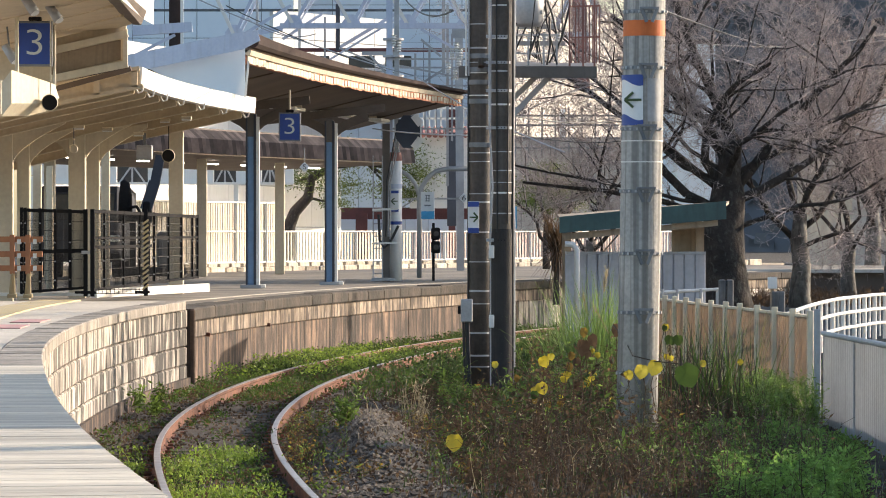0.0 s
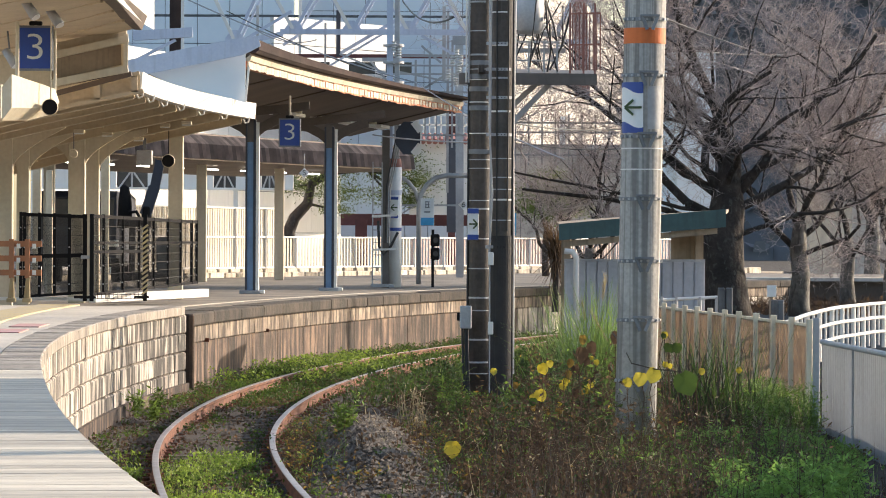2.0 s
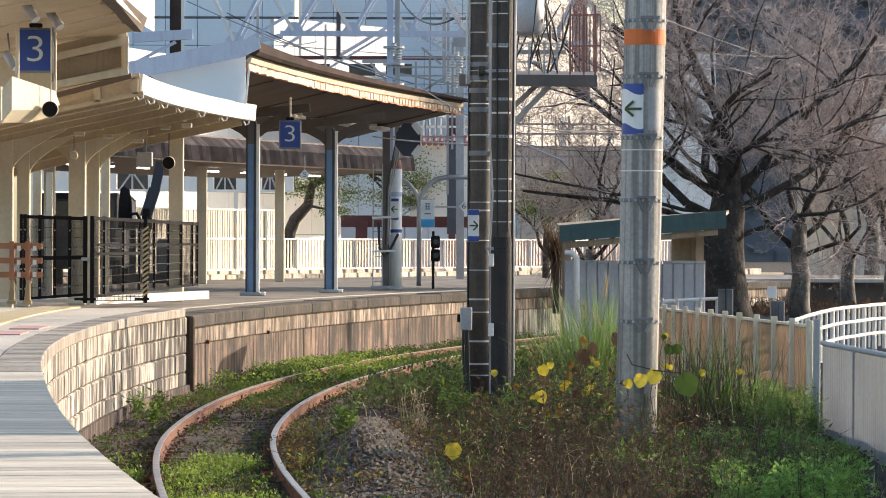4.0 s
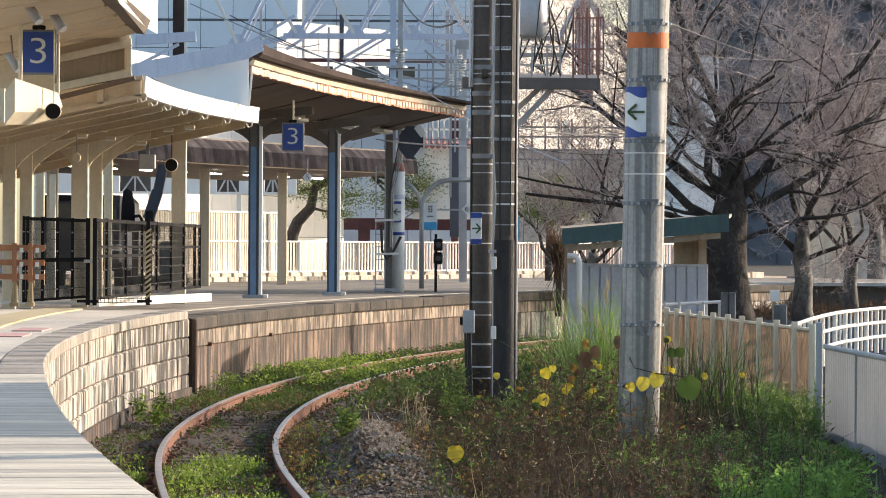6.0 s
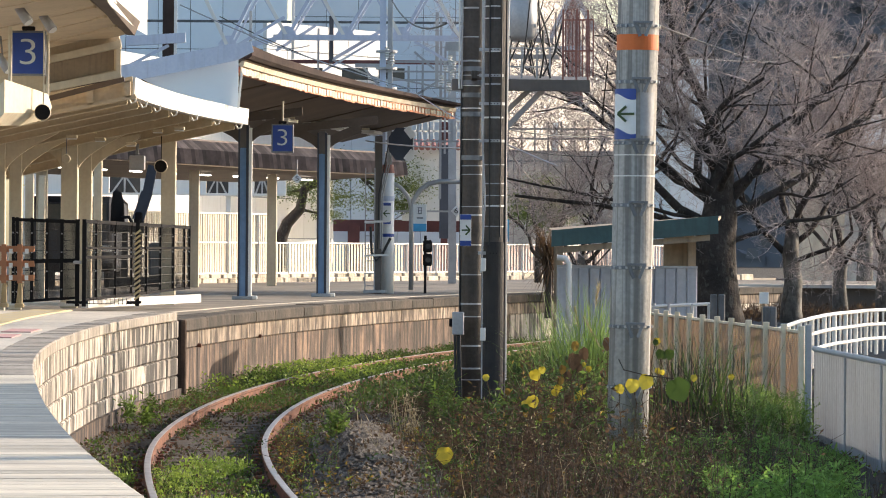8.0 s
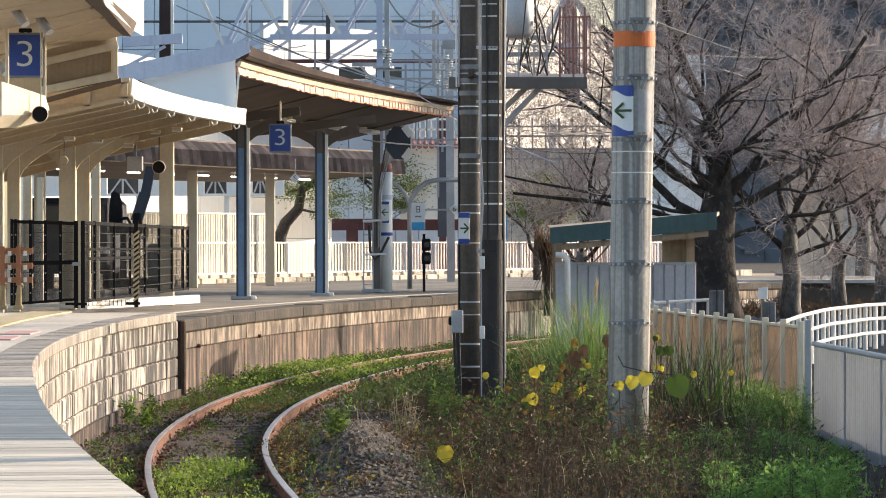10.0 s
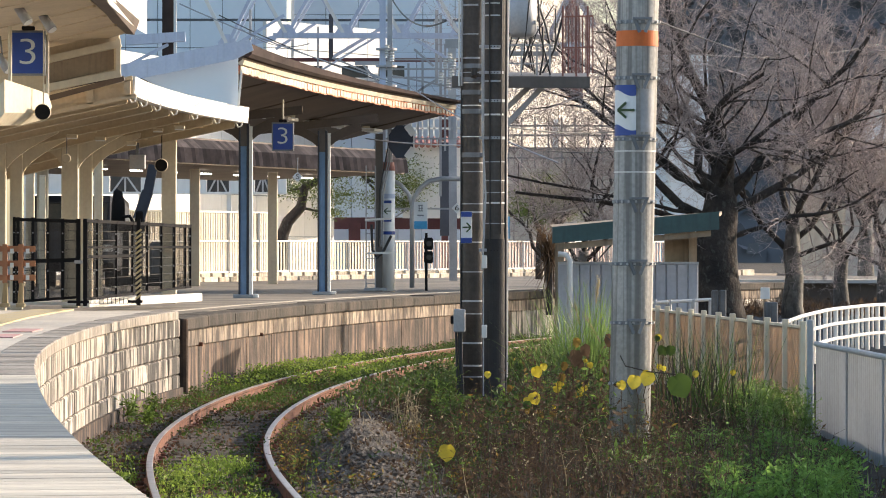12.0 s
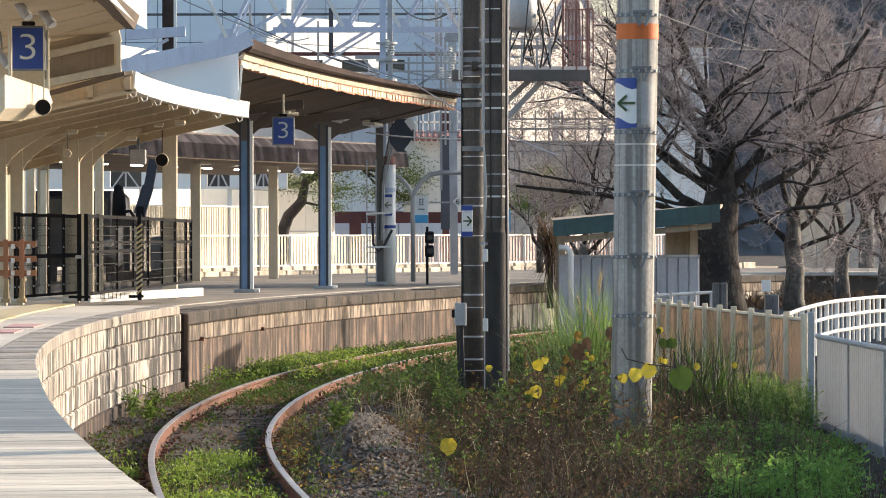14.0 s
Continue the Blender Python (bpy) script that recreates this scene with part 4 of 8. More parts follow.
def cream_box_lamp():
    d = 54.0
    t = thing("sign_lamp_box", (-5.252, d, 4.042), "cream enclosed lamp box under the canopy", "lamp")
    bm = B()
    plate(bm, [(-5.380, 52.700, 4.019), (-5.073, 53.600, 3.924), (-4.960, 53.900, 3.884), (-4.913, 54.000, 3.718), (-5.138, 53.400, 3.631), (-5.380, 52.700, 3.612)], 0.2)
    part("housing", bm, M_CREAMCOL, t)
    bm = B()
    beam(bm, (-5.816, 54.000, 3.887), (-5.513, 54.000, 3.887), 0.2, 0.42)
    part("arm", bm, M_CREAMCOL, t)
    bm = B()
    tube(bm, [(-5.332, 54.100, 4.046), (-5.332, 54.100, 4.894)], 0.025, 8)
    part("hanger", bm, M_CREAMCOL, t)


cream_box_lamp()


def small_lamp(x, d, z, w=0.17):
    t = thing("batten_light", (x, d, z + 0.06), "small batten light under the canopy roof", "ceiling light", "canopy lights")
    bm = B()
    box(bm, (x, d, z + 0.03), (w, 0.16, 0.05), bevel=0.008)
    body = part("body", bm, M_CREAMCOL, t)
    bm = B()
    box(bm, (x, d, z - 0.005), (w * 0.9, 0.05, 0.022))
    part("tube", bm, M_PLATE, body, "pale lamp tube")


for spot in ((-5.556, 66.000, 3.779), (-5.002, 71.000, 3.787), (-5.358, 69.000, 3.815), (-3.283, 84.000, 4.704), (-2.923, 87.000, 4.702), (-2.068, 92.000, 4.689), (-1.540, 95.000, 4.696), (-2.494, 90.000, 4.682), (-4.154, 70.000, 4.021), (-4.631, 72.000, 4.035)):
    small_lamp(*spot)


def flood_light(x, d, z, tilt):
    t = thing("spot_lamp", (x, d, z + 0.2), "white cylindrical spot lamp under the roof", "lamp", "roof spot lamps")
    bm = B()
    tube(bm, [(x - 0.07, d, z + 0.1), (x + 0.07, d - 0.05, z - 0.1)], [0.05, 0.065], 14)
    body = part("body", bm, M_STEEL, t, smooth=True)
    bm = B()
    tube(bm, [(x + 0.07, d - 0.05, z - 0.1), (x + 0.075, d - 0.055, z - 0.11)], 0.055, 14)
    part("glass", bm, M_PLATE, body, "pale lamp glass")
    bm = B()
    tube(bm, [(x, d, z), (x - 0.05, d + 0.1, z + 0.35)], 0.012, 6)
    part("arm", bm, M_SIGNGREY, t)


for spot in ((-4.773, 53.000, 4.895), (-5.607, 56.000, 4.513), (-4.880, 51.000, 4.887)):
    flood_light(*spot, 0.4)


# ---- lineside poles ----
def ring(bm, c, r, h, n=20):
    return tube(bm, [(c[0], c[1], c[2] - h / 2), (c[0], c[1], c[2] + h / 2)], r, n)


def concrete_pole():
    d = 40.3
    x0, x1 = 1.812, 1.891
    r = 0.192
    p = thing("concrete_mast", (x0, d, 0), "pale concrete overhead-line mast with steel bands and an orange ring", "utility pole")

    def px(z):
        return x0 + (x1 - x0) * (z - 0.7) / 4.2

    bm = B()
    tube(bm, [(px(z), d, z) for z in (-0.3, 2, 4, 6, 8.5)], r, 40)
    part("shaft", bm, M_CONCRETE, p, "stained concrete shaft", smooth=True)
    bm = B()
    z = 4.096
    ring(bm, (px(z), d, z), r + 0.004, 0.145, 40)
    part("orange_ring", bm, M_ORANGE, p, "orange painted ring", smooth=False)
    for v in (4.249, 3.728, 3.159, 2.579, 2.000, 1.452, 0.888):
        bm = B()
        ring(bm, (px(v), d, v), r + 0.008, 0.035, 40)
        band = part("steel_band", bm, M_SIGNGREY, p, "dark grey steel band")
        for k in range(9):
            a = radians(-160 + k * 18)
            bm = B()
            box(bm, (px(v) + math.cos(a) * (r + 0.015), d + math.sin(a) * (r + 0.015), v), (0.02, 0.02, 0.022), rz=a)
            part("bolt", bm, M_STEEL, band)
        bm = B()
        for s in (-1, 1):
            x = px(v) + 0.035 + s * 0.075
            beam(bm, (x, d - r - 0.03, v + 0.025), (x - s * 0.05, d - r - 0.015, v - 0.1), 0.016, 0.03)
        beam(bm, (px(v) - 0.055, d - r - 0.035, v + 0.03), (px(v) + 0.125, d - r - 0.035, v + 0.03), 0.03, 0.02)
        part("step_bracket", bm, M_SIGNGREY, band)
    for z in (3.048, 2.853):
        bm = B()
        ring(bm, (px(z), d, z), r + 0.004, 0.012, 40)
        part("wire_tie", bm, M_WHITE, p)
    # arrow plate bent round the shaft
    zc, hh = 3.427, 0.47

    def bent(name, a0, a1, z0, z1, rr, mat, label, wavy=None):
        bm = B()
        n = 12
        lo, hi = [], []
        for i in range(n + 1):
            a = radians(lerp(a0, a1, i / n))
            w = wavy(i / n) if wavy else 0
            lo.append(bm.verts.new((px(zc) + math.cos(a) * rr, d + math.sin(a) * rr, z0 + (w if wavy and z0 > zc else 0))))
            hi.append(bm.verts.new((px(zc) + math.cos(a) * rr, d + math.sin(a) * rr, z1 + (w if wavy and z0 < zc else 0))))
        for i in range(n):
            bm.faces.new((lo[i], lo[i + 1], hi[i + 1], hi[i]))
        return part(name, bm, mat, p, label)

    bent("arrow_plate", -172, -92, zc - hh / 2, zc + hh / 2, r + 0.007, M_PLATE, "white plate with a green arrow")
    wave = lambda t: 0.03 * math.sin(t * 4.7 + 0.6)
    bent("blue_wave", -172, -92, zc + hh / 2 - 0.075, zc + hh / 2, r + 0.010, M_SIGNBLUE, "blue wave border", wave)
    bent("blue_wave", -172, -92, zc - hh / 2, zc - hh / 2 + 0.075, r + 0.010, M_SIGNBLUE, "blue wave border", wave)
    bm = B()
    ax = px(zc) - 0.10
    yy = d - r * 0.86 - 0.018
    beam(bm, (ax - 0.075, yy + 0.03, zc), (ax + 0.075, yy - 0.03, zc), 0.012, 0.022)
    beam(bm, (ax - 0.075, yy + 0.028, zc), (ax + 0.0, yy - 0.005, zc + 0.07), 0.012, 0.022)
    beam(bm, (ax - 0.075, yy + 0.028, zc), (ax + 0.0, yy - 0.005, zc - 0.07), 0.012, 0.022)
    part("arrow", bm, M_ARROW, p, "dark green arrow")
    bent("grey_plate", -80, -38, zc - 0.2, zc + 0.2, r + 0.008, M_STEEL, "bare metal plate")


concrete_pole()


def dark_poles():
    rnd = random.Random(3)
    for k, (xb, xt, d, r) in enumerate(((0.464, 0.478, 54.6, 0.138), (0.722, 0.736, 53.6, 0.136))):
        p = thing("dark_pole", (xb, d, 0), "dark brown pole with pale wire ties and cables", "utility pole", "dark lineside poles")
        bm = B()
        tube(bm, [(xb, d, -0.2), (xb, d, 2), (xt, d, 5.2), (xt, d, 8)], r, 28)
        part("shaft", bm, M_DARKPOLE, p, smooth=True)
        z = 0.5
        while z < 5.4:
            bm = B()
            ring(bm, (xb, d, z), r + 0.006, rnd.choice((0.012, 0.014, 0.022)), 28)
            part("wire_tie", bm, M_STEEL if rnd.random() < 0.6 else M_WHITE, p, "pale tie")
            z += rnd.uniform(0.1, 0.42)
        for i in range(1):
            a = radians(-165 + k * 150)
            bm = B()
            x, y = xb + math.cos(a) * (r + 0.012), d + math.sin(a) * (r + 0.012)
            tube(bm, [(x, y, 0.2), (x, y, 2.5), (x + 0.01, y, 7.5)], 0.013, 6)
            part("cable", bm, M_WIRE, p)
        if k == 0:
            bm = B()
            box(bm, (0.298, 54.300, 1.213), (0.15, 0.12, 0.29), bevel=0.012)
            bx = part("meter_box", bm, M_STEEL, p, "pale grey cabinet")
            bm = B()
            box(bm, (0.220, 54.300, 1.220), (0.07, 0.08, 0.1), bevel=0.01)
            part("plug", bm, M_BLACK, bx)
            for o in (0, 0.035, 0.06):
                bm = B()
                a = Vector((0.256, 54.300, 1.071))
                tube(bm, [a + Vector((o, 0, 0)), a + Vector((o + 0.01, 0, -0.4)), a + Vector((o + 0.03, 0, -0.9))], 0.016, 8)
                part("cable", bm, M_WIRE, p)
            bm = B()
            box(bm, (0.384, 54.400, 2.385), (0.14, 0.03, 0.40), bevel=0.004)
            ap = part("arrow_plate", bm, M_PLATE, p, "white plate with a right-pointing arrow")
            c = Vector((0.384, 54.350, 2.385)) + Vector((0, -0.03, 0))
            bm = B()
            beam(bm, c + Vector((-0.05, 0, 0)), c + Vector((0.05, 0, 0)), 0.01, 0.02)
            beam(bm, c + Vector((0.055, 0, 0)), c + Vector((0.0, 0, 0.06)), 0.01, 0.02)
            beam(bm, c + Vector((0.055, 0, 0)), c + Vector((0.0, 0, -0.06)), 0.01, 0.02)
            part("arrow", bm, M_ARROW, ap)
            for s in (-1, 1):
                bm = B()
                box(bm, c + Vector((0, 0.008, s * 0.165)), (0.138, 0.012, 0.065))
                part("blue_band", bm, M_SIGNBLUE, ap)
            # pair of pale conduits up the outer side, and dark clamps that tie the poles together
            for o in (0.0, 0.032):
                bm = B()
                tube(bm, [(0.292 + o, 54.5, 4.17), (0.290 + o, 54.5, 5.6)], 0.012, 8)
                part("conduit", bm, M_STEEL if o else M_WHITE, p, "pale conduit")
            for v in (4.09, 4.25, 4.42, 3.30, 3.85):
                bm = B()
                ring(bm, (xb, d, v), r + 0.012, 0.06, 28)
                box(bm, (xb + 0.13, d - 0.1, v), (0.16, 0.04, 0.05), bevel=0.004)
                part("clamp", bm, M_SIGNGREY, p, "grey pole clamp")
        else:
            for v in (1.956, 1.097):
                bm = B()
                box(bm, (0.600, 53.4, v), (0.065, 0.05, 0.16), bevel=0.006)
                part("tag", bm, M_WHITE, p, "white tag plate")
            bm = B()
            tube(bm, [(0.876, 53.600, 0.525), (0.876, 53.600, 2.277), (0.862, 53.600, 3.258), (0.890, 53.600, 5.500)], 0.022, 10)
            part("conduit", bm, M_STEEL, p, "pale metal conduit")
            bm = B()
            tube(bm, [(0.572, 53.400, 5.488), (0.572, 53.400, 3.603), (0.614, 53.400, 2.765), (0.572, 53.400, 1.858)], 0.012, 6)
            part("wire", bm, M_STEEL, p)
            bm = B()
            tube(bm, [(xb, d, -0.1), (xb, d, 2.24)], r + 0.010, 28)
            part("sleeve", bm, M_POLESLEEVE, p, "black tarred lower sleeve", smooth=False)
            for v in (4.62, 4.30, 3.95, 3.49, 2.10):
                bm = B()
                ring(bm, (xb, d, v), r + 0.008, 0.035, 28)
                box(bm, (xb - 0.14, d - 0.09, v), (0.1, 0.05, 0.04), bevel=0.004)
                clamp = part("clamp", bm, M_STEEL, p, "galvanised clamp")
                bm = B()
                for q in (-0.04, 0.0, 0.04):
                    box(bm, (xb + q, d - r - 0.012, v), (0.012, 0.012, 0.012))
                part("bolt", bm, M_BLACK, clamp)
            bm = B()
            tube(bm, [(0.590, 53.45, 0.3), (0.586, 53.45, 2.9), (0.596, 53.45, 5.5)], 0.008, 6)
            part("wire", bm, M_STEEL, p)
            for a, b in (((0.67, 2.2), (0.66, 5.4)), ((0.80, 2.3), (0.812, 5.4))):
                bm = B()
                tube(bm, [(a[0], d - r + 0.004, a[1]), (b[0], d - r - 0.004, b[1])], 0.009, 6)
                part("cable", bm, M_WIRE, p)


dark_poles()


def work_platform():
    d = 57.0
    t = thing("pole_work_platform", (0.864, 57.000, 4.331), "steel work platform with railings on the dark poles", "work platform")
    bm = B()
    plate(bm, [(0.894, 56.500, 4.364), (2.002, 56.500, 4.342), (2.017, 58.000, 4.467), (0.917, 58.000, 4.482)], 0.06, (0, 0, 1))
    beam(bm, (0.206, 56.400, 4.290), (2.005, 56.400, 4.285), 0.08, 0.15)
    part("deck", bm, M_GREYBROWN, t, "dark weathered steel deck")
    for x in (0.475, 0.755):
        bm = B()
        beam(bm, (x, 53.6, 4.316), (x, 57.9, 4.316), 0.07, 0.09)
        part("bearer", bm, M_DARKPOLE, t)
    for a, b in (((0.858, 56.600, 3.672), (1.435, 56.600, 4.279)), ((0.870, 57.400, 3.918), (1.283, 57.400, 4.308))):
        bm = B()
        beam(bm, a, b, 0.05, 0.07)
        part("brace", bm, M_STEEL, t)
    for x in (0.954, 1.125, 1.326, 1.498, 1.669, 1.848, 1.997):
        bm = B()
        beam(bm, (x, d, 4.368), (x, d, 4.815 + (0.5 if x > 1.55 else 0)), 0.025, 0.025)
        part("post", bm, M_STEEL if x < 1.6 else M_REDTANK, t)
    for z in (4.800, 4.555):
        bm = B()
        beam(bm, (0.902, d, z), (1.498, d, z), 0.02, 0.02)
        part("rail", bm, M_STEEL, t)
    for z in (5.173, 4.763):
        bm = B()
        beam(bm, (1.669, d, z), (2.071, d, z + 0.01), 0.022, 0.022)
        part("rail", bm, M_REDTANK, t, "rusty cage rail")
    for k in range(9):
        bm = B()
        x = 1.699 + k * 0.046
        beam(bm, (x, d, 4.428), (x, d, 5.173), 0.014, 0.014)
        part("baluster", bm, M_REDTANK, t)
    for a, b in (((1.669, 57.000, 5.173), (1.401, 57.000, 4.428)), ((1.401, 57.000, 5.039), (1.371, 57.000, 4.405)), ((1.296, 57.000, 5.262), (1.147, 57.000, 4.555)), ((1.349, 57.000, 5.337), (1.498, 57.000, 4.815))):
        bm = B()
        tube(bm, [a, (Vector(a) + Vector(b)) / 2 + Vector((0.03, 0, -0.05)), b], 0.014, 6)
        part("cable", bm, M_WIRE, t)
    rnd = random.Random(14)
    for _ in range(11):
        a = Vector((rnd.uniform(1.05, 1.65), 57 + rnd.uniform(-0.3, 0.3), rnd.uniform(5.2, 5.6)))
        b = Vector((a.x + rnd.uniform(-0.35, 0.2), a.y, rnd.uniform(4.38, 4.7)))
        m = (a + b) / 2 + Vector((rnd.uniform(-0.08, 0.08), 0, rnd.uniform(-0.12, 0.05)))
        bm = B()
        tube(bm, [a, a.lerp(m, 0.6), m, b.lerp(m, 0.5), b], rnd.uniform(0.007, 0.013), 6)
        part("cable", bm, M_WIRE, t)
    for z, x0, x1 in ((4.70, 0.9, 1.62), (4.92, 1.0, 1.55)):
        bm = B()
        beam(bm, (x0, 57.3, z), (x1, 57.3, z), 0.05, 0.06)
        part("crossarm", bm, M_STEEL, t)
        for k in range(4):
            x = lerp(x0 + 0.08, x1 - 0.08, k / 3)
            bm = B()
            tube(bm, [(x, 57.3, z + 0.03 + 0.02 * i) for i in range(7)], [0.018 if i % 2 else 0.036 for i in range(7)], 10)
            part("insulator", bm, M_INSUL, t, "white ribbed insulator")
    tr = thing("pole_transformer", (1.125, 57.000, 4.927), "pale grey pole-mounted transformer can", "transformer")
    bm = B()
    tube(bm, [(1.125, 57.000, 4.905), (1.125, 57.000, 4.964), (1.125, 57.000, 5.560)], [0.14, 0.2, 0.2], 20)
    part("tank", bm, M_STEEL, tr, smooth=True)
    bm = B()
    for k in range(4):
        beam(bm, (0.900, 56.900, 5.168), (0.974, 56.900, 5.168), 0.03, 0.05)
    beam(bm, (0.900, 56.900, 5.093), (1.309, 56.900, 5.093), 0.04, 0.05)
    part("bracket", bm, M_STEEL, tr)


work_platform()


# ---- lineside fences ----
def tan_fence():
    f = thing("tan_lineside_fence", (3.8, 57, 0), "tan corrugated sheet fence with cream posts", "fence")
    pts = [Vector((x, y, 0)) for x, y in ((3.066, 65.888), (3.186, 64.474), (3.290, 63.240), (3.376, 62.227), (3.473, 61.077), (3.576, 59.859), (3.679, 58.637), (3.791, 57.315), (3.894, 56.098), (4.015, 54.659), (4.131, 53.293), (4.244, 51.952), (4.349, 50.715))]
    for i, p in enumerate(pts):
        bm = B()
        box(bm, (p.x - 0.045, p.y - 0.05, 0.63), (0.075, 0.09, 1.30), bevel=0.008)
        post = part("post", bm, M_TANPOST, f, "cream fence post")
        if i == len(pts) - 1:
            break
        q = pts[i + 1]
        dirn = (q - p)
        side = Vector((-dirn.y, dirn.x, 0)).normalized()
        bm = B()
        n = 9
        lo = []
        for k in range(n * 4 + 1):
            o = p + dirn * k / (n * 4) + side * (0.035 if k % 4 in (0, 1) else -0.035)
            lo.append((bm.verts.new((o.x, o.y, -0.1)), bm.verts.new((o.x, o.y, 1.19))))
        for a, b in zip(lo, lo[1:]):
            bm.faces.new((a[0], b[0], b[1], a[1]))
        r = bmesh.ops.solidify(bm, geom=bm.faces[:], thickness=0.004)
        part("sheet", bm, M_TAN, f)
        bm = B()
        beam(bm, (p.x, p.y, 1.205), (q.x, q.y, 1.205), 0.06, 0.03)
        part("cap_rail", bm, M_TANPOST, f)
    return f


tan_fence()


def grey_fence():
    f = thing("grey_lineside_fence", (4.1, 42, 0), "pale grey ribbed sheet fence with a rounded cap", "fence")
    pts = [(4.0 + 0.035 * (45.5 - y), y) for y in (45.5, 42.9, 40.3, 37.7, 35.1, 32.5)]
    for p, q in zip(pts, pts[1:]):
        p, q = Vector((*p, 0)), Vector((*q, 0))
        dirn = q - p
        side = Vector((-dirn.y, dirn.x, 0)).normalized()
        bm = B()
        n = 18
        lo = []
        for k in range(n * 4 + 1):
            o = p + dirn * k / (n * 4) + side * (0.009 if k % 4 in (0, 1) else -0.004)
            lo.append((bm.verts.new((o.x, o.y, -0.1)), bm.verts.new((o.x, o.y, 1.125))))
        for a, b in zip(lo, lo[1:]):
            bm.faces.new((a[0], b[0], b[1], a[1]))
        bmesh.ops.solidify(bm, geom=bm.faces[:], thickness=0.004)
        part("sheet", bm, M_GREYFENCE, f)
        bm = B()
        tube(bm, [(p.x, p.y, 1.135), (q.x, q.y, 1.135)], 0.028, 10)
        part("cap_rail", bm, M_GREYFENCE, f, "pale rounded cap")
        bm = B()
        box(bm, (q.x - 0.012, q.y, 0.52), (0.02, 0.045, 1.18), bevel=0.004)
        part("joint_strip", bm, M_GREYFENCE, f)
    bm = B()
    box(bm, (3.985, 46.0, 0.64), (0.07, 0.1, 1.48), bevel=0.01)
    part("end_post", bm, M_GREYFENCE, f, "grey end post")


grey_fence()


def guard_rail():
    g = thing("white_guard_rail", (6, 66, 0.45), "white tubular roadside guard rail with three bars", "guard rail")
    pts = [Vector((x, y, 0)) for x, y in ((4.264, 53.656), (4.615, 56.398), (5.019, 59.435), (5.441, 62.310), (5.856, 64.929), (6.164, 66.608), (6.450, 67.776), (6.727, 68.987), (7.015, 70.241), (7.246, 70.885), (7.538, 71.542), (7.891, 72.210))]
    for z in (1.18, 0.95, 0.72):
        bm = B()
        tube(bm, [(p.x, p.y, z) for p in pts], 0.028, 8)
        part("bar", bm, M_WHITE, g, smooth=True)
    for i, p in enumerate(pts):
        bm = B()
        tube(bm, [(p.x, p.y, 0.44), (p.x, p.y, 1.2)], 0.036, 10)
        part("post", bm, M_WHITE, g)
        if i < len(pts) - 1:
            q = (p + pts[i + 1]) / 2
            bm = B()
            tube(bm, [(q.x, q.y, 0.5), (q.x, q.y, 1.18)], 0.018, 8)
            part("baluster", bm, M_WHITE, g)


guard_rail()


def shed():
    d = 68.0
    s = thing("lineside_shed", (3.031, d, 0.3), "small lineside shed with teal roof edge and pale panel walls", "shed")
    x0, x1 = 1.920, 4.133
    zt = 1.853
    # ribbed panels
    n = 13
    for i in range(n):
        a, b = lerp(x0, x1, i / n), lerp(x0, x1, (i + 1) / n)
        bm = B()
        box(bm, ((a + b) / 2, d, (zt + 0.1) / 2), (b - a - 0.02, 0.04, zt - 0.1), bevel=0.006)
        part("wall_panel", bm, M_PANEL, s)
    bm = B()
    box(bm, ((x0 + x1) / 2, d + 0.03, (zt + 0.1) / 2), (x1 - x0, 0.03, zt - 0.1))
    part("panel_backing", bm, M_PANEL, s)
    bm = B()
    beam(bm, (x0, d, zt + 0.02), (x1, d, zt + 0.02), 0.06, 0.04)
    part("cap", bm, M_STEEL, s)
    for x in (x0 + 0.05, x1 - 0.1):
        for y in (d + 1.7, d + 0.12):
            bm = B()
            box(bm, (x, y, 1.2), (0.1, 0.1, 2.3))
            part("post", bm, M_SHEDWALL, s)
    bm = B()
    box(bm, (x1 - 0.28, d + 0.3, 1.9), (0.48, 0.1, 0.95))
    part("board_wall", bm, M_SHEDWALL, s, "brown board wall")
    bm = B()
    box(bm, (x1 - 0.05, d + 0.9, 1.2), (0.06, 1.6, 2.2))
    part("side_wall", bm, M_SHEDWALL, s)
    # roof with a teal edge, falling towards the track
    bm = B()
    plate(bm, [(1.838, 67.600, 2.430), (4.409, 67.600, 2.633), (4.643, 70.200, 2.705), (1.844, 70.200, 2.484)], 0.05, (0, 0, 1))
    part("roof", bm, M_SHEDWALL, s, "brown shed roof")
    bm = B()
    plate(bm, [(1.818, 67.500, 2.438), (4.421, 67.500, 2.685), (4.421, 67.500, 2.403), (1.818, 67.500, 2.182)], 0.05)
    part("fascia", bm, M_TEAL, s, "teal roof fascia")
    bm = B()
    plate(bm, [(1.891, 67.600, 2.173), (4.295, 67.600, 2.386), (4.295, 67.600, 2.297), (1.891, 67.600, 2.076)], 0.08)
    part("eaves_board", bm, M_SHEDWALL, s)
    bm = B()
    tube(bm, [(1.903, 67.400, 2.015), (2.026, 67.400, 2.006), (2.088, 67.400, 1.927), (2.097, 67.400, 0.535)], 0.045, 12)
    part("downpipe", bm, M_WHITE, s, "pale downpipe", smooth=True)


shed()


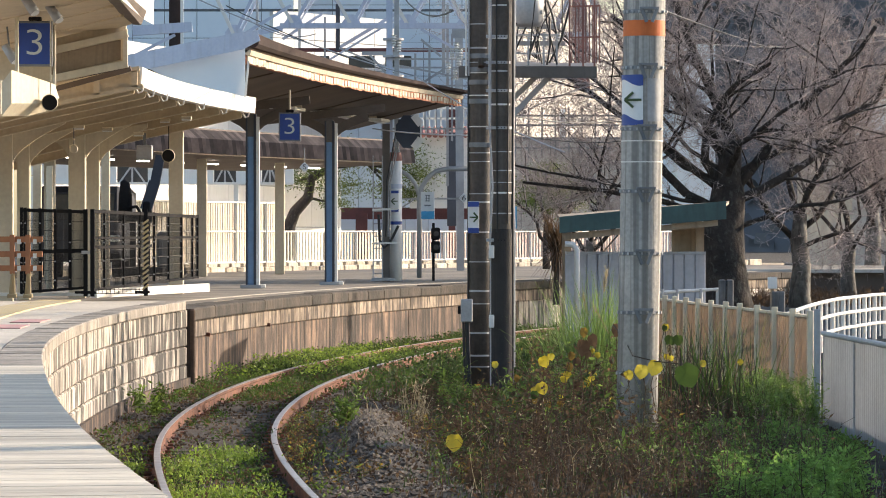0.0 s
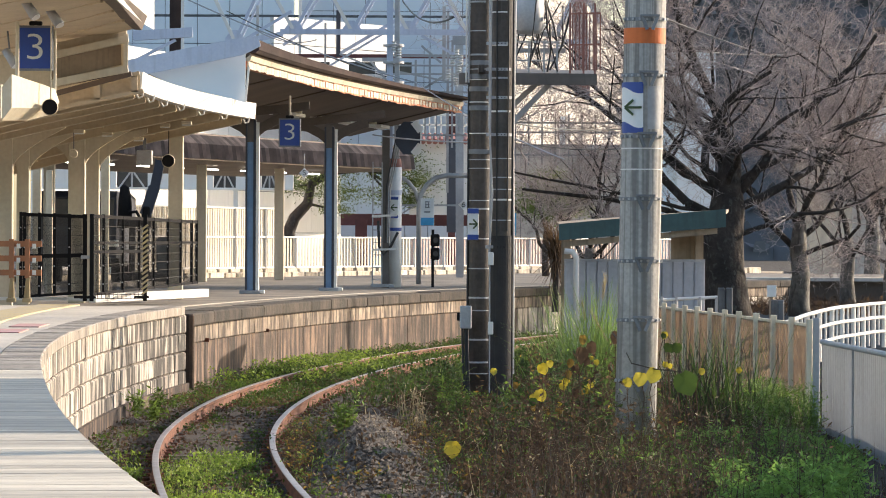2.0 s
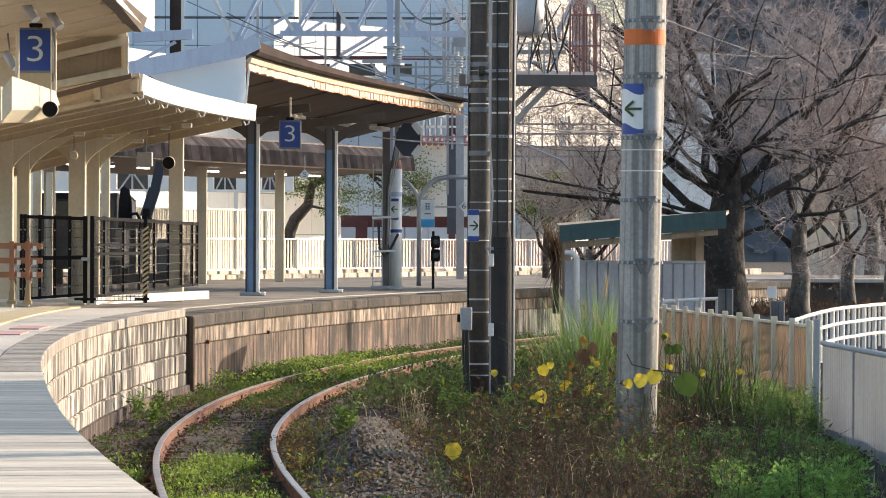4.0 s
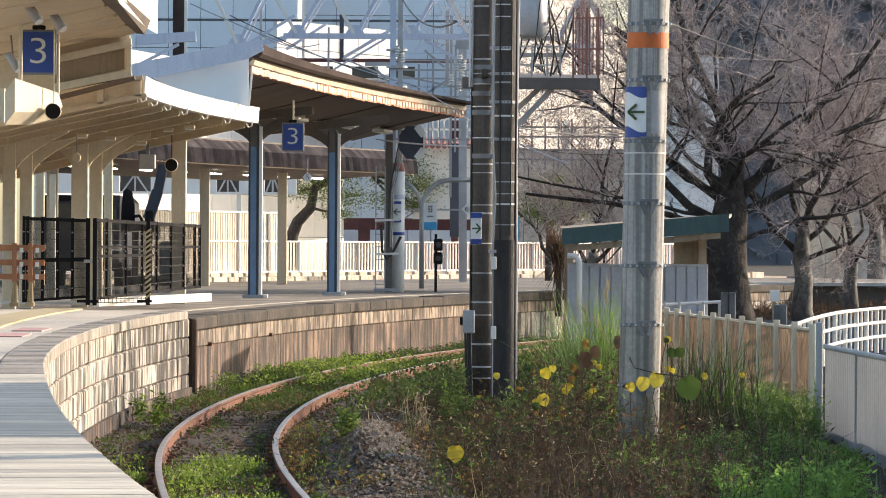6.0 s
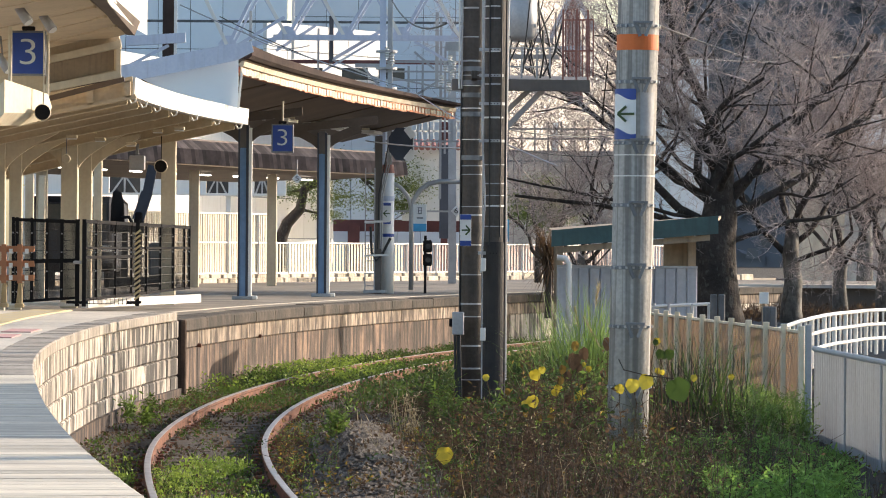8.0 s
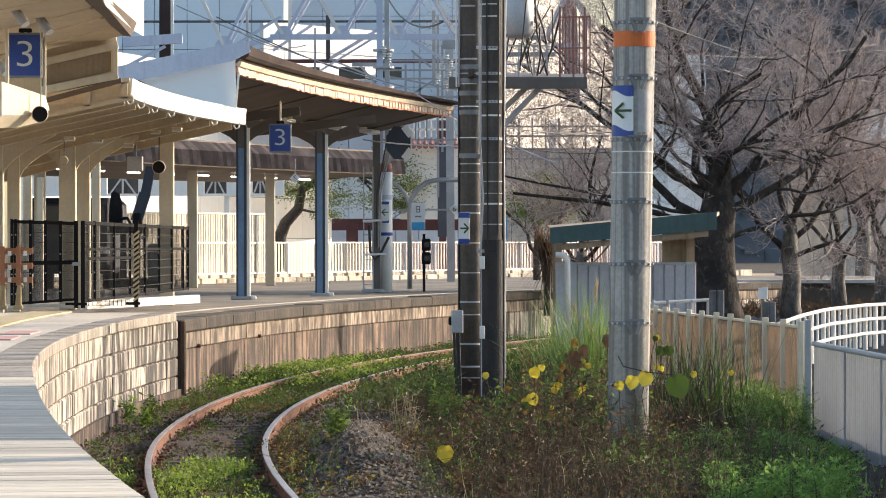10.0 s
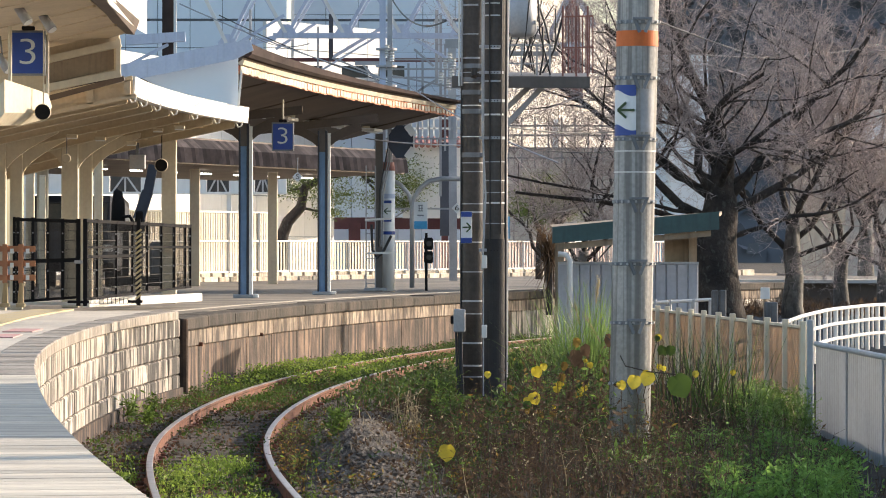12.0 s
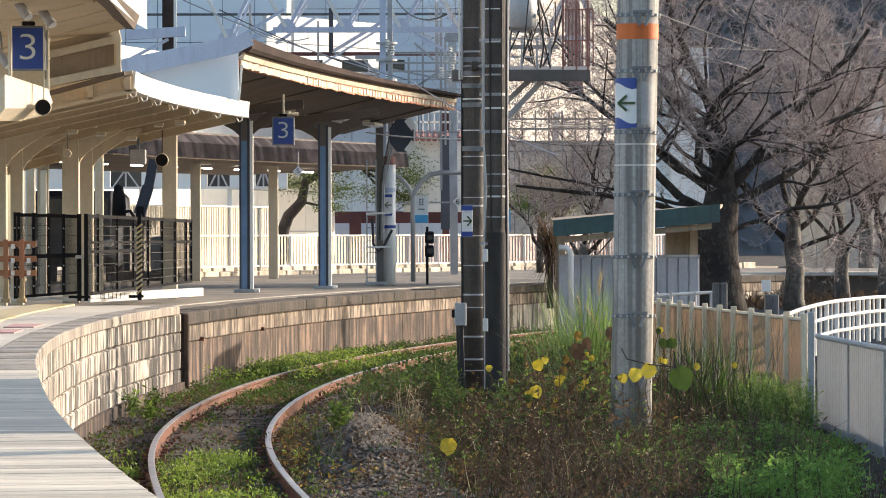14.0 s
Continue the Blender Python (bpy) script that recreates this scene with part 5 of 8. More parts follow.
def post_pair():
    for x, y, z in ((4.004, 62.000, 1.519), (4.117, 62.000, 1.519), (4.765, 62.000, 1.349), (4.855, 62.000, 1.349)):
        t = thing("roadside_post", (x, y, 0.42), "weathered dark grey roadside post", "post", "grey roadside posts")
        bm = B()
        box(bm, (x, y, (z + 0.4) / 2), (0.1, 0.1, z - 0.4), bevel=0.015)
        part("shaft", bm, M_POSTGREY, t)
    t = thing("notice_plate", (4.877, 64, 0.45), "small white notice plate on a post", "sign")
    bm = B()
    box(bm, (4.877, 64.000, 1.447), (0.14, 0.03, 0.17), bevel=0.004)
    part("plate", bm, M_PLATE, t)
    bm = B()
    beam(bm, (4.877, 64.04, 0.42), (4.877, 64.04, 1.455), 0.05, 0.05)
    part("post", bm, M_SHEDWALL, t)
    # low pale rail by the shed
    t = thing("low_rail", (3.675, 66, 0.42), "low pale pipe rail beside the shed", "rail")
    bm = B()
    tube(bm, [(3.287, 66.000, 1.277), (4.236, 66.000, 1.329)], 0.025, 8)
    part("bar", bm, M_WHITE, t)
    for x in (3.347, 3.572, 3.934, 4.193):
        bm = B()
        tube(bm, [(x, 66, 0.4), (x, 66, 1.329)], 0.03, 8)
        part("post", bm, M_STEEL, t)


post_pair()


def roadside_house():
    """Plain unseen house across the road, added so that its shade falls over the deck."""
    h = thing("roadside_house", (13.5, 34.0, 0.42), "plain two-storey house across the road, unseen, added for shade", "house")
    bm = B()
    box(bm, (13.5, 34.0, 4.0), (3.0, 7.0, 7.2), bevel=0.02)
    part("wall", bm, M_GALLERY, h)
    bm = B()
    box(bm, (13.5, 34.0, 7.7), (3.3, 7.3, 0.25), bevel=0.02)
    part("roof", bm, M_ROOFBROWN, h)
    for y in (32.0, 34.0, 36.0):
        for z in (1.9, 5.0):
            bm = B()
            box(bm, (11.98, y, z), (0.1, 1.5, 1.2))
            part("window", bm, M_GLASSDARK, h)
    # Unseen pole, added for the thin shadow across the deck.
    p = thing("roadside_pole", (6.5, 23.8, 0.42), "grey concrete roadside utility pole, unseen, added for shade", "utility pole")
    bm = B()
    tube(bm, [(6.5, 23.8, 0.3), (6.5, 23.8, 9)], [0.19, 0.14], 20)
    part("shaft", bm, M_CONCRETE, p, smooth=True)


roadside_house()


# ---- beyond the platform ----
R_BACK = 193.0


def arc_s(r, y):
    """Distance along the arc at which the circle of radius r passes a given y."""
    return R_LEFT * math.asin((y - CY) / r)


def back_fence():
    f = thing("back_fence", arc_p(R_BACK, arc_s(R_BACK, 122), Z_FAR), "sunlit cream slatted fence on stone blocks", "fence")
    s0, s1, s2 = arc_s(R_BACK, 112), arc_s(R_BACK, 122.4), arc_s(R_BACK, 152)
    zt_hi, zt = 3.02, 2.215
    rnd = random.Random(2)
    meshes = {}

    def slat(s, z1, mat):
        key = (z1, mat.name)
        if key not in meshes:
            bm = B()
            box(bm, (0, 0, 0), (0.02, 0.10, z1 - 1.33))
            me = bpy.data.meshes.new("slat")
            bm.to_mesh(me)
            bm.free()
            me.materials.append(mat)
            meshes[key] = me
        ob = new("slat", meshes[key])
        ob.parent = f
        ob.location = arc_p(R_BACK, s, (z1 + 1.33) / 2) - f.location
        ob.rotation_euler = (0, 0, -s / R_LEFT)

    s = s0
    while s < s1:
        slat(s, zt_hi, M_SLAT)
        s += 0.15
    while s < s2:
        slat(s, zt, M_SLAT if s < arc_s(R_BACK, 131) else M_PINKSLAT)
        s += 0.19
    for z, a, b in ((zt_hi, s0, s1), (zt, s0, s2), (1.36, s0, s2)):
        bm = B()
        arc_sweep(bm, [(R_BACK - 0.05, z - 0.02), (R_BACK - 0.05, z + 0.025), (R_BACK + 0.02, z + 0.025), (R_BACK + 0.02, z - 0.02)], a, b, 1.0)
        part("rail", bm, M_WHITE, f, "white fence rail")
    s = s0
    while s < s2:
        bm = B()
        p = arc_p(R_BACK - 0.04, s, 0)
        z = zt_hi if s < s1 else zt
        beam(bm, (p.x, p.y, 1.1), (p.x, p.y, z), 0.06, 0.06)
        part("post", bm, M_WHITE, f)
        s += 1.9
    s = s0
    while s < s2:
        bm = B()
        p = arc_p(R_BACK + 0.05, s + 0.3, 1.21)
        box(bm, p, (0.30, 0.60 + rnd.uniform(-0.05, 0.05), 0.25), rz=-s / R_LEFT, bevel=0.02)
        part("base_block", bm, M_BASEBLOCK, f)
        s += 0.72


back_fence()

# low stone kerb before the fence
kerb = thing("kerb", arc_p(R_BACK - 1.2, arc_s(191, 120), Z_FAR), "worn pale stone kerb along the back of the platform", "kerb", kind="structure")
rnd = random.Random(41)
s = arc_s(191, 100)
while s < arc_s(191, 150):
    ln = rnd.uniform(0.7, 1.1)
    bm = B()
    box(bm, arc_p(R_BACK - 1.2, s + ln / 2, 1.135 + rnd.uniform(-0.012, 0.012)), (0.36, ln - 0.03, 0.23), rz=-(s + ln / 2) / R_LEFT, bevel=0.02)
    part("kerb_stone", bm, M_BASEBLOCK, kerb)
    s += ln

bm = B()
arc_sweep(bm, [(R_EDGE + 13.9, -0.2), (R_EDGE + 13.9, Z_FAR - 0.02), (R_EDGE + 60, Z_FAR - 0.02), (R_EDGE + 60, -0.2)], 0, 100, 2.0)
part("yard_floor", bm, M_PAVE, None, "grey paved yard behind the platform", "pavement", kind="structure")


def far_canopy():
    """Canopy of the far side, with a corrugated brown edge and strip lights."""
    R = 187.0
    c = thing("far_canopy", arc_p(R, arc_s(R, 105), Z_FAR), "far platform canopy with a corrugated brown edge and lit strip lights", "canopy")
    bm = B()
    s0, s1 = arc_s(R, 84), arc_s(R, 116)
    n = 250
    rings = []
    for i in range(n + 1):
        s = lerp(s0, s1, i / n)
        o = 0.07 if i % 2 else -0.07
        rings.append([bm.verts.new(arc_p(R + o, s, 4.05)), bm.verts.new(arc_p(R + o + 0.05, s, 4.40)), bm.verts.new(arc_p(R + o + 0.30, s, 4.62))])
    for a, b in zip(rings, rings[1:]):
        q = [bm.verts.new(v.co) for v in (*a, *b)]
        for j in range(2):
            bm.faces.new((q[j], q[3 + j], q[4 + j], q[j + 1]))
    bmesh.ops.delete(bm, geom=[v for r in rings for v in r], context="VERTS")
    part("corrugated_edge", bm, M_CORRUG, c, "brown corrugated edge")
    bm = B()
    arc_sweep(bm, [(R + 0.05, 4.02), (R + 5, 3.86), (R + 5, 3.92), (R + 0.05, 4.08)], s0, s1, 1.0)
    part("soffit", bm, M_SOFFIT, c)
    bm = B()
    arc_sweep(bm, [(R + 5, 3.90), (R + 5, 4.0), (R + 0.3, 4.66), (R + 0.3, 4.60)], s0, s1, 1.0)
    part("roof", bm, M_CORRUG, c)
    for i in range(10):
        s = lerp(s0 + 8, s1 - 1, i / 10)
        for off in (1.6,):
            bm = B()
            p, q = arc_p(R + off, s, 3.96 - off * 0.032 - 0.03), arc_p(R + off, s + 0.6, 3.96 - off * 0.032 - 0.03)
            beam(bm, p, q, 0.09, 0.035)
            part("strip_light", bm, M_LAMPTUBE, c, "lit strip light")
    for s in [arc_s(R + 0.9, y) for y in (88.0, 94.0, 104.1, 109.35)]:
        for off in (0.9,):
            p = arc_p(R + off, s, 0)
            bm = B()
            box(bm, (p.x, p.y, (Z_FAR + 3.95) / 2), (0.24, 0.24, 3.95 - Z_FAR), bevel=0.012)
            part("column", bm, M_CREAMCOL, c, "cream column")


far_canopy()


def building():
    """Large pale building behind the station: shade painted blue on the front, sunlit flanks."""
    b = thing("station_building", (-4, 190, 0), "large pale clad building with red-brown steel bands behind the station", "building")
    def wall(name, p, q, z0, z1, mat, cols, rows, label=""):
        """A wall of separate cladding panels from p to q."""
        p, q = Vector((*p, 0)), Vector((*q, 0))
        d = (q - p) / cols
        ang = math.atan2(d.y, d.x)
        bm0 = B()
        box(bm0, (0, 0, 0), (d.length - 0.03, 0.2, (z1 - z0) / rows - 0.03), bevel=0.01)
        me = bpy.data.meshes.new(name)
        bm0.to_mesh(me)
        bm0.free()
        me.materials.append(mat)
        for i in range(cols):
            for j in range(rows):
                ob = new(name, me)
                ob.parent = b
                c = p + d * (i + 0.5)
                ob.location = Vector((c.x, c.y, lerp(z0, z1, (j + 0.5) / rows))) - b.location
                ob.rotation_euler = (0, 0, ang)
        bm1 = B()
        beam(bm1, (p.x, p.y + 0.08, (z0 + z1) / 2), (q.x, q.y + 0.08, (z0 + z1) / 2), 0.1, z1 - z0)
        part("backing_wall", bm1, M_SIGNGREY, b)

    # front, with the blue of its shade put into the cladding
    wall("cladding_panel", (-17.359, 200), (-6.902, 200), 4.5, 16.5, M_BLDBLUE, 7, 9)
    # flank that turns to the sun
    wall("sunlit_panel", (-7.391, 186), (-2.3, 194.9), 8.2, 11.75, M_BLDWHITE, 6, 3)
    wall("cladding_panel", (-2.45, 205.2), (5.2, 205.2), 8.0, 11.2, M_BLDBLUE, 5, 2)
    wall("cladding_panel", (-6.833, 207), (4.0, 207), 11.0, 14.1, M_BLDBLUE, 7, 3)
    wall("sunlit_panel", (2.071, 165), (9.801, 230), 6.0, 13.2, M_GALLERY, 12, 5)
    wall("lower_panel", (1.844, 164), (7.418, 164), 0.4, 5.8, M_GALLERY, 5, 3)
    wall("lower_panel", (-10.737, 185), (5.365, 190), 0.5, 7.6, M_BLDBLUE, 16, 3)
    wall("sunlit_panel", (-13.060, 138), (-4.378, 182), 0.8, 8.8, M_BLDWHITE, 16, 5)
    for z, h in ((2.994, 0.5), (9.969, 0.16)):
        bm = B()
        beam(bm, (-6.831, 184.5, z), (2.790, 184.5, z), 0.2, h)
        part("steel_band", bm, M_REDBROWN, b, "red-brown steel band")
    for x, w, top in ((0.385, 0.30, 8.0), (-6.350, 0.4, 3.0), (-3.464, 0.5, 3.0)):
        bm = B()
        beam(bm, (x, 184, 0.5), (x, 184, top), w, 0.4)
        part("steel_column", bm, M_REDBROWN, b, "red-brown steel column")
    bm = B()
    beam(bm, (-11.106, 180.000, 9.165), (-11.106, 180.000, 13.282), 0.58, 0.4)
    part("pier", bm, M_ROOFBROWN, b, "brown pier")
    bm = B()
    beam(bm, (-10.846, 179.600, 9.149), (-10.846, 179.600, 13.258), 0.12, 0.1)
    part("pier_edge", bm, M_WHITE, b)
    bm = B()
    beam(bm, (5.263, 163.000, 7.548), (5.071, 163.000, 12.236), 0.55, 0.4)
    part("red_pier", bm, M_REDTANK, b, "faded red pier")
    for p, q in (((4.270, 162.500, 9.975), (5.013, 162.500, 11.568)), ((5.948, 162.500, 10.293), (5.225, 162.500, 11.568)), ((4.270, 162.500, 9.613), (5.544, 162.500, 9.613))):
        bm = B()
        beam(bm, p, q, 0.2, 0.2)
        part("brace", bm, M_BLUEGREY, b)
    # outside gallery with thin railings on the flank
    for z in (6.562, 6.202, 5.715, 5.355):
        bm = B()
        beam(bm, (2.562, 162, z), (6.586, 162, z), 0.07, 0.07)
        part("gallery_rail", bm, M_SIGNGREY, b)
    for k in range(9):
        bm = B()
        x = 2.711 + k * 0.5
        beam(bm, (x, 162, 4.974), (x, 162, 6.880), 0.06, 0.06)
        part("gallery_post", bm, M_SIGNGREY, b)
    # low tiled roof and balcony rail beyond the gantry
    for k in range(9):
        bm = B()
        x = -0.902 + k * 0.21
        tube(bm, [(x, 149.6, 5.553), (x, 150.4, 5.827)], [0.1, 0.06], 8)
        part("roof_tile", bm, M_REDTANK, b, "red roof tile")
    bm = B()
    beam(bm, (-1.157, 150.6, 4.376), (1.098, 150.6, 4.376), 0.2, 2.7)
    part("annex_wall", bm, M_BLDWHITE, b, "pale annex wall")
    for k in range(10):
        bm = B()
        x = -1.073 + k * 0.2
        beam(bm, (x, 152, 5.757), (x, 152, 6.551), 0.05, 0.05)
        part("balcony_post", bm, M_WHITE, b)
    for z in (6.551, 6.194):
        bm = B()
        beam(bm, (-1.172, 152, z), (1.113, 152, z), 0.05, 0.07)
        part("balcony_rail", bm, M_WHITE, b)
    bm = B()
    beam(bm, (0.312, 149.000, 2.414), (0.312, 149.000, 5.628), 0.34, 0.3)
    part("steel_column", bm, M_COLDARK, b)
    bm = B()
    beam(bm, (0.486, 120.000, 1.118), (0.439, 120.000, 7.706), 0.22, 0.22)
    part("service_mast", bm, M_STEEL, b, "grey service mast")
    bm = B()
    beam(bm, (-13.425, 185.600, 11.72), (1.6, 185.600, 11.72), 0.1, 0.10)
    part("rail", bm, M_POSTGREY, b)
    for x, z in ((-5.358, 9.4), (-3.445, 9.4), (-1.890, 9.4)):
        bm = B()
        box(bm, (x, 183, z), (1.1, 0.2, 0.5))
        part("window", bm, M_GLASSDARK, b, "dark window strip")


building()


def footbridge():
    """White covered way behind the far canopy, with dark openings and V-shaped braces."""
    d = 130.0
    f = thing("covered_way", (-7.715, d, Z_FAR), "white covered way with dark braced openings behind the canopy", "walkway")
    zb, zt = 3.661, 4.851
    edges = (-12.303, -9.822, -8.871, -6.899, -6.220, -5.455, -4.962, -4.486)
    for i, (a, b) in enumerate(zip(edges, edges[1:])):
        if i % 2 == 0:
            bm = B()
            box(bm, ((a + b) / 2, d, (zb + zt) / 2), (b - a, 0.15, zt - zb))
            part("wall", bm, M_BLDWHITE, f)
        else:
            bm = B()
            box(bm, ((a + b) / 2, d + 0.4, (zb + zt) / 2), (b - a, 0.1, zt - zb))
            part("opening", bm, M_GLASSDARK, f, "dark opening")
            for s in (-1, 0, 1):
                bm = B()
                beam(bm, ((a + b) / 2, d, 4.222), ((a + b) / 2 + s * (b - a) * 0.42, d, zb), 0.05, 0.05)
                part("brace", bm, M_STEEL, f)
    bm = B()
    beam(bm, (edges[0], d - 0.05, zb), (edges[-1], d - 0.05, zb), 0.3, 0.07)
    part("sill", bm, M_WHITE, f)
    for x in edges[::2]:
        bm = B()
        beam(bm, (x, d, Z_FAR - 0.1), (x, d, zb), 0.14, 0.14)
        part("leg", bm, M_WHITE, f)
    m = thing("parked_machine", (-6.482, 92, Z_FAR), "black parked maintenance machine with a raised arm", "machine")
    bm = B()
    beam(bm, (-6.326, 92.000, 2.669), (-6.133, 92.000, 3.270), 0.24, 0.24)
    beam(bm, (-6.133, 92.000, 3.222), (-6.013, 92.000, 3.836), 0.2, 0.2)
    part("arm", bm, M_SIGNALBACK, m, "dark navy raised arm")
    bm = B()
    tube(bm, [(-6.759, 92.000, 2.392), (-6.759, 92.000, 2.994), (-6.771, 92.000, 3.234), (-6.831, 92.000, 3.294)], [0.16, 0.14, 0.1, 0.05], 12)
    part("seat_back", bm, M_BLACK, m, "black seat back", smooth=True)
    bm = B()
    box(bm, (-6.56, 92, 2.50), (0.62, 0.6, 0.16), bevel=0.04)
    tube(bm, [(-6.66, 91.75, 2.72), (-6.50, 91.75, 2.74), (-6.42, 91.75, 2.60)], 0.035, 8)
    part("seat", bm, M_BLACK, m, "black seat with an armrest")
    bm = B()
    box(bm, (-6.30, 92, 2.62), (0.2, 0.3, 0.5), bevel=0.05)
    part("console", bm, M_BLACK, m)
    bm = B()
    box(bm, (-5.80, 92, 1.82), (0.54, 0.7, 0.76), bevel=0.05)
    part("engine_cover", bm, M_POSTGREY, m, "dark grey engine cover")
    bm = B()
    box(bm, (-6.2, 92, 1.36), (1.4, 1.0, 0.2), bevel=0.05)
    part("chassis", bm, M_BLACK, m)
    bm = B()
    beam(bm, (-6.6, 92, 1.4), (-6.6, 92, 2.45), 0.12, 0.12)
    beam(bm, (-6.3, 92, 1.4), (-6.3, 92, 2.45), 0.12, 0.12)
    part("seat_post", bm, M_BLACK, m)
    v = thing("parked_van", (-8.35, 100, Z_FAR), "dark navy parked van behind the platform columns", "van")
    bm = B()
    box(bm, (-8.35, 101.5, 2.38), (2.0, 4.4, 1.75), bevel=0.14)
    part("body", bm, M_SIGNALBACK, v)
    bm = B()
    box(bm, (-8.35, 99.29, 2.78), (1.6, 0.03, 0.6), bevel=0.01)
    part("windscreen", bm, M_GLASSDARK, v)
    bm = B()
    box(bm, (-8.35, 99.28, 1.62), (1.9, 0.1, 0.2), bevel=0.03)
    part("bumper", bm, M_BLACK, v)
    for x in (-9.15, -7.55):
        for y in (100.2, 102.8):
            bm = B()
            tube(bm, [(x - 0.1, y, Z_FAR + 0.33), (x + 0.1, y, Z_FAR + 0.33)], 0.33, 16)
            part("wheel", bm, M_BLACK, v)
        bm = B()
        box(bm, (x, 99.28, 2.05), (0.24, 0.05, 0.16), bevel=0.02)
        part("headlamp", bm, M_PLATE, v)
    b = thing("service_cabinet", (-4.979, 72.000, 3.640), "pale grey equipment box hung under the canopy", "equipment box")
    bm = B()
    box(bm, (-4.969, 72.000, 3.527), (0.26, 0.2, 0.24), bevel=0.012)
    part("box", bm, M_STEEL, b)
    bm = B()
    beam(bm, (-4.969, 72.000, 3.631), (-4.969, 72.000, 3.847), 0.05, 0.05)
    part("hanger", bm, M_SIGNGREY, b)


footbridge()


# ---- overhead line structures ----
def truss():
    t = thing("overhead_line_gantry", (-1.098, 100.000, 5.873), "pale grey steel lattice gantry over the tracks", "gantry")
    d = 100.0

    def bar(a, c, w, h=None, mat=M_STEEL, name="member"):
        bm = B()
        beam(bm, a, c, w, h or w)
        part(name, bm, mat, t)

    bar((-3.778, 100.000, 6.971), (0.601, 100.000, 6.971), 0.13, 0.13, M_BLUEGREY, "bottom_chord")
    bar((-3.823, 101.200, 7.028), (0.609, 101.200, 7.028), 0.11, 0.11, M_BLUEGREY, "bottom_chord")
    bar((-6.327, 100.000, 8.383), (2.824, 100.000, 8.383), 0.13, 0.13, M_BLUEGREY, "top_chord")
    bar((-7.111, 100.000, 6.265), (-3.712, 100.000, 6.919), 0.12, 0.12, M_BLUEGREY, "bottom_chord")
    zt = 8.383
    for x, y, z in ((-4.824, 100.000, 6.736), (-3.451, 100.000, 6.971), (-2.118, 100.000, 6.971), (-0.810, 100.000, 6.971), (0.549, 100.000, 6.971)):
        for s in (-1, 1):
            bar((x, d, z), (x + s * 0.78, d, zt), 0.11, 0.08, M_WHITE if s < 0 else M_BLUEGREY, "diagonal")
            bar((x + s * 0.02, d + 1.2, z), (x + s * 0.85, d + 1.2, zt), 0.07, 0.05, M_BLUEGREY, "diagonal")
        bm = B()
        plate(bm, [(x - 0.22, d - 0.05, z - 0.06), (x + 0.22, d - 0.05, z - 0.06), (x + 0.2, d - 0.05, z + 0.1), (x + 0.06, d - 0.05, z + 0.26), (x - 0.08, d - 0.05, z + 0.26), (x - 0.22, d - 0.05, z + 0.08)], 0.03)
        part("gusset", bm, M_BLUEGREY, t)
    for a, c, w in (((-5.164, 99.000, 6.354), (-3.481, 99.000, 7.389), 0.07), ((-2.453, 102.000, 6.547), (-1.120, 102.000, 7.347), 0.08), ((-3.787, 102.000, 6.747), (-2.853, 102.000, 7.347), 0.07),
                    ((-0.510, 100.000, 6.893), (0.536, 100.000, 6.292), 0.06), ((-7.020, 98.000, 6.184), (-6.072, 98.000, 6.671), 0.07), ((-7.033, 98.000, 6.761), (-5.688, 98.000, 6.850), 0.22), ((-1.109, 101.000, 7.164), (-2.957, 101.000, 6.042), 0.05)):
        bar(a, c, w, w, M_BLUEGREY, "brace")
    for a, c, w, mat in (((-4.344, 101.000, 6.702), (-4.344, 101.000, 7.626), 0.06, M_STEEL), ((-3.353, 101.000, 6.504), (-3.353, 101.000, 7.890), 0.07, M_WHITE), ((-2.456, 101.000, 6.438), (-2.456, 101.000, 7.521), 0.1, M_COLDARK),
                         ((-2.759, 101.000, 6.174), (-2.759, 101.000, 7.230), 0.05, M_STEEL), ((0.106, 101.000, 3.269), (0.106, 101.000, 7.494), 0.06, M_STEEL), ((0.211, 101.000, 4.326), (0.211, 101.000, 6.834), 0.05, M_STEEL), ((0.013, 101.000, 5.910), (0.013, 101.000, 7.626), 0.08, M_STEEL)):
        bar(a, c, w, w, mat, "hanger")
    # fittings on the span
    for a, c, w in (((-0.634, 99.000, 6.289), (-0.634, 99.000, 4.568), 0.05), ((-0.311, 99.000, 6.419), (-0.311, 99.000, 5.578), 0.05), ((-1.087, 99.000, 6.031), (0.544, 99.000, 5.707), 0.04), ((-1.734, 99.000, 6.328), (-1.087, 99.000, 5.578), 0.05),
                    ((-1.882, 100.000, 6.331), (-1.098, 100.000, 6.331), 0.09), ((-2.405, 100.000, 6.461), (-1.229, 100.000, 5.978), 0.04), ((-0.505, 99.000, 6.613), (-0.052, 99.000, 6.225), 0.05), ((0.207, 99.000, 6.742), (0.544, 99.000, 6.742), 0.2), ((-0.569, 99.000, 5.552), (0.078, 99.000, 5.966), 0.05)):
        bar(a, c, w, w, M_STEEL, "fitting")
    # walkway rails between the mast and the dark poles
    for z in (6.380, 6.160, 5.966, 4.568, 5.552):
        bar((-1.216, 99, z), (0.544, 99, z), 0.045, 0.04, M_STEEL, "walkway_rail")
    for k in range(6):
        x = -0.932 + k * 0.26
        bar((x, 99, 4.568), (x, 99, 5.060), 0.03, 0.03, M_STEEL, "walkway_post")
    m = thing("overhead_line_mast", (-1.050, 98.000, 1.162), "grey steel overhead-line mast", "mast")
    bm = B()
    beam(bm, (-1.204, 98, Z_FAR), (-1.217, 98, 8.234), 0.14, 0.2)
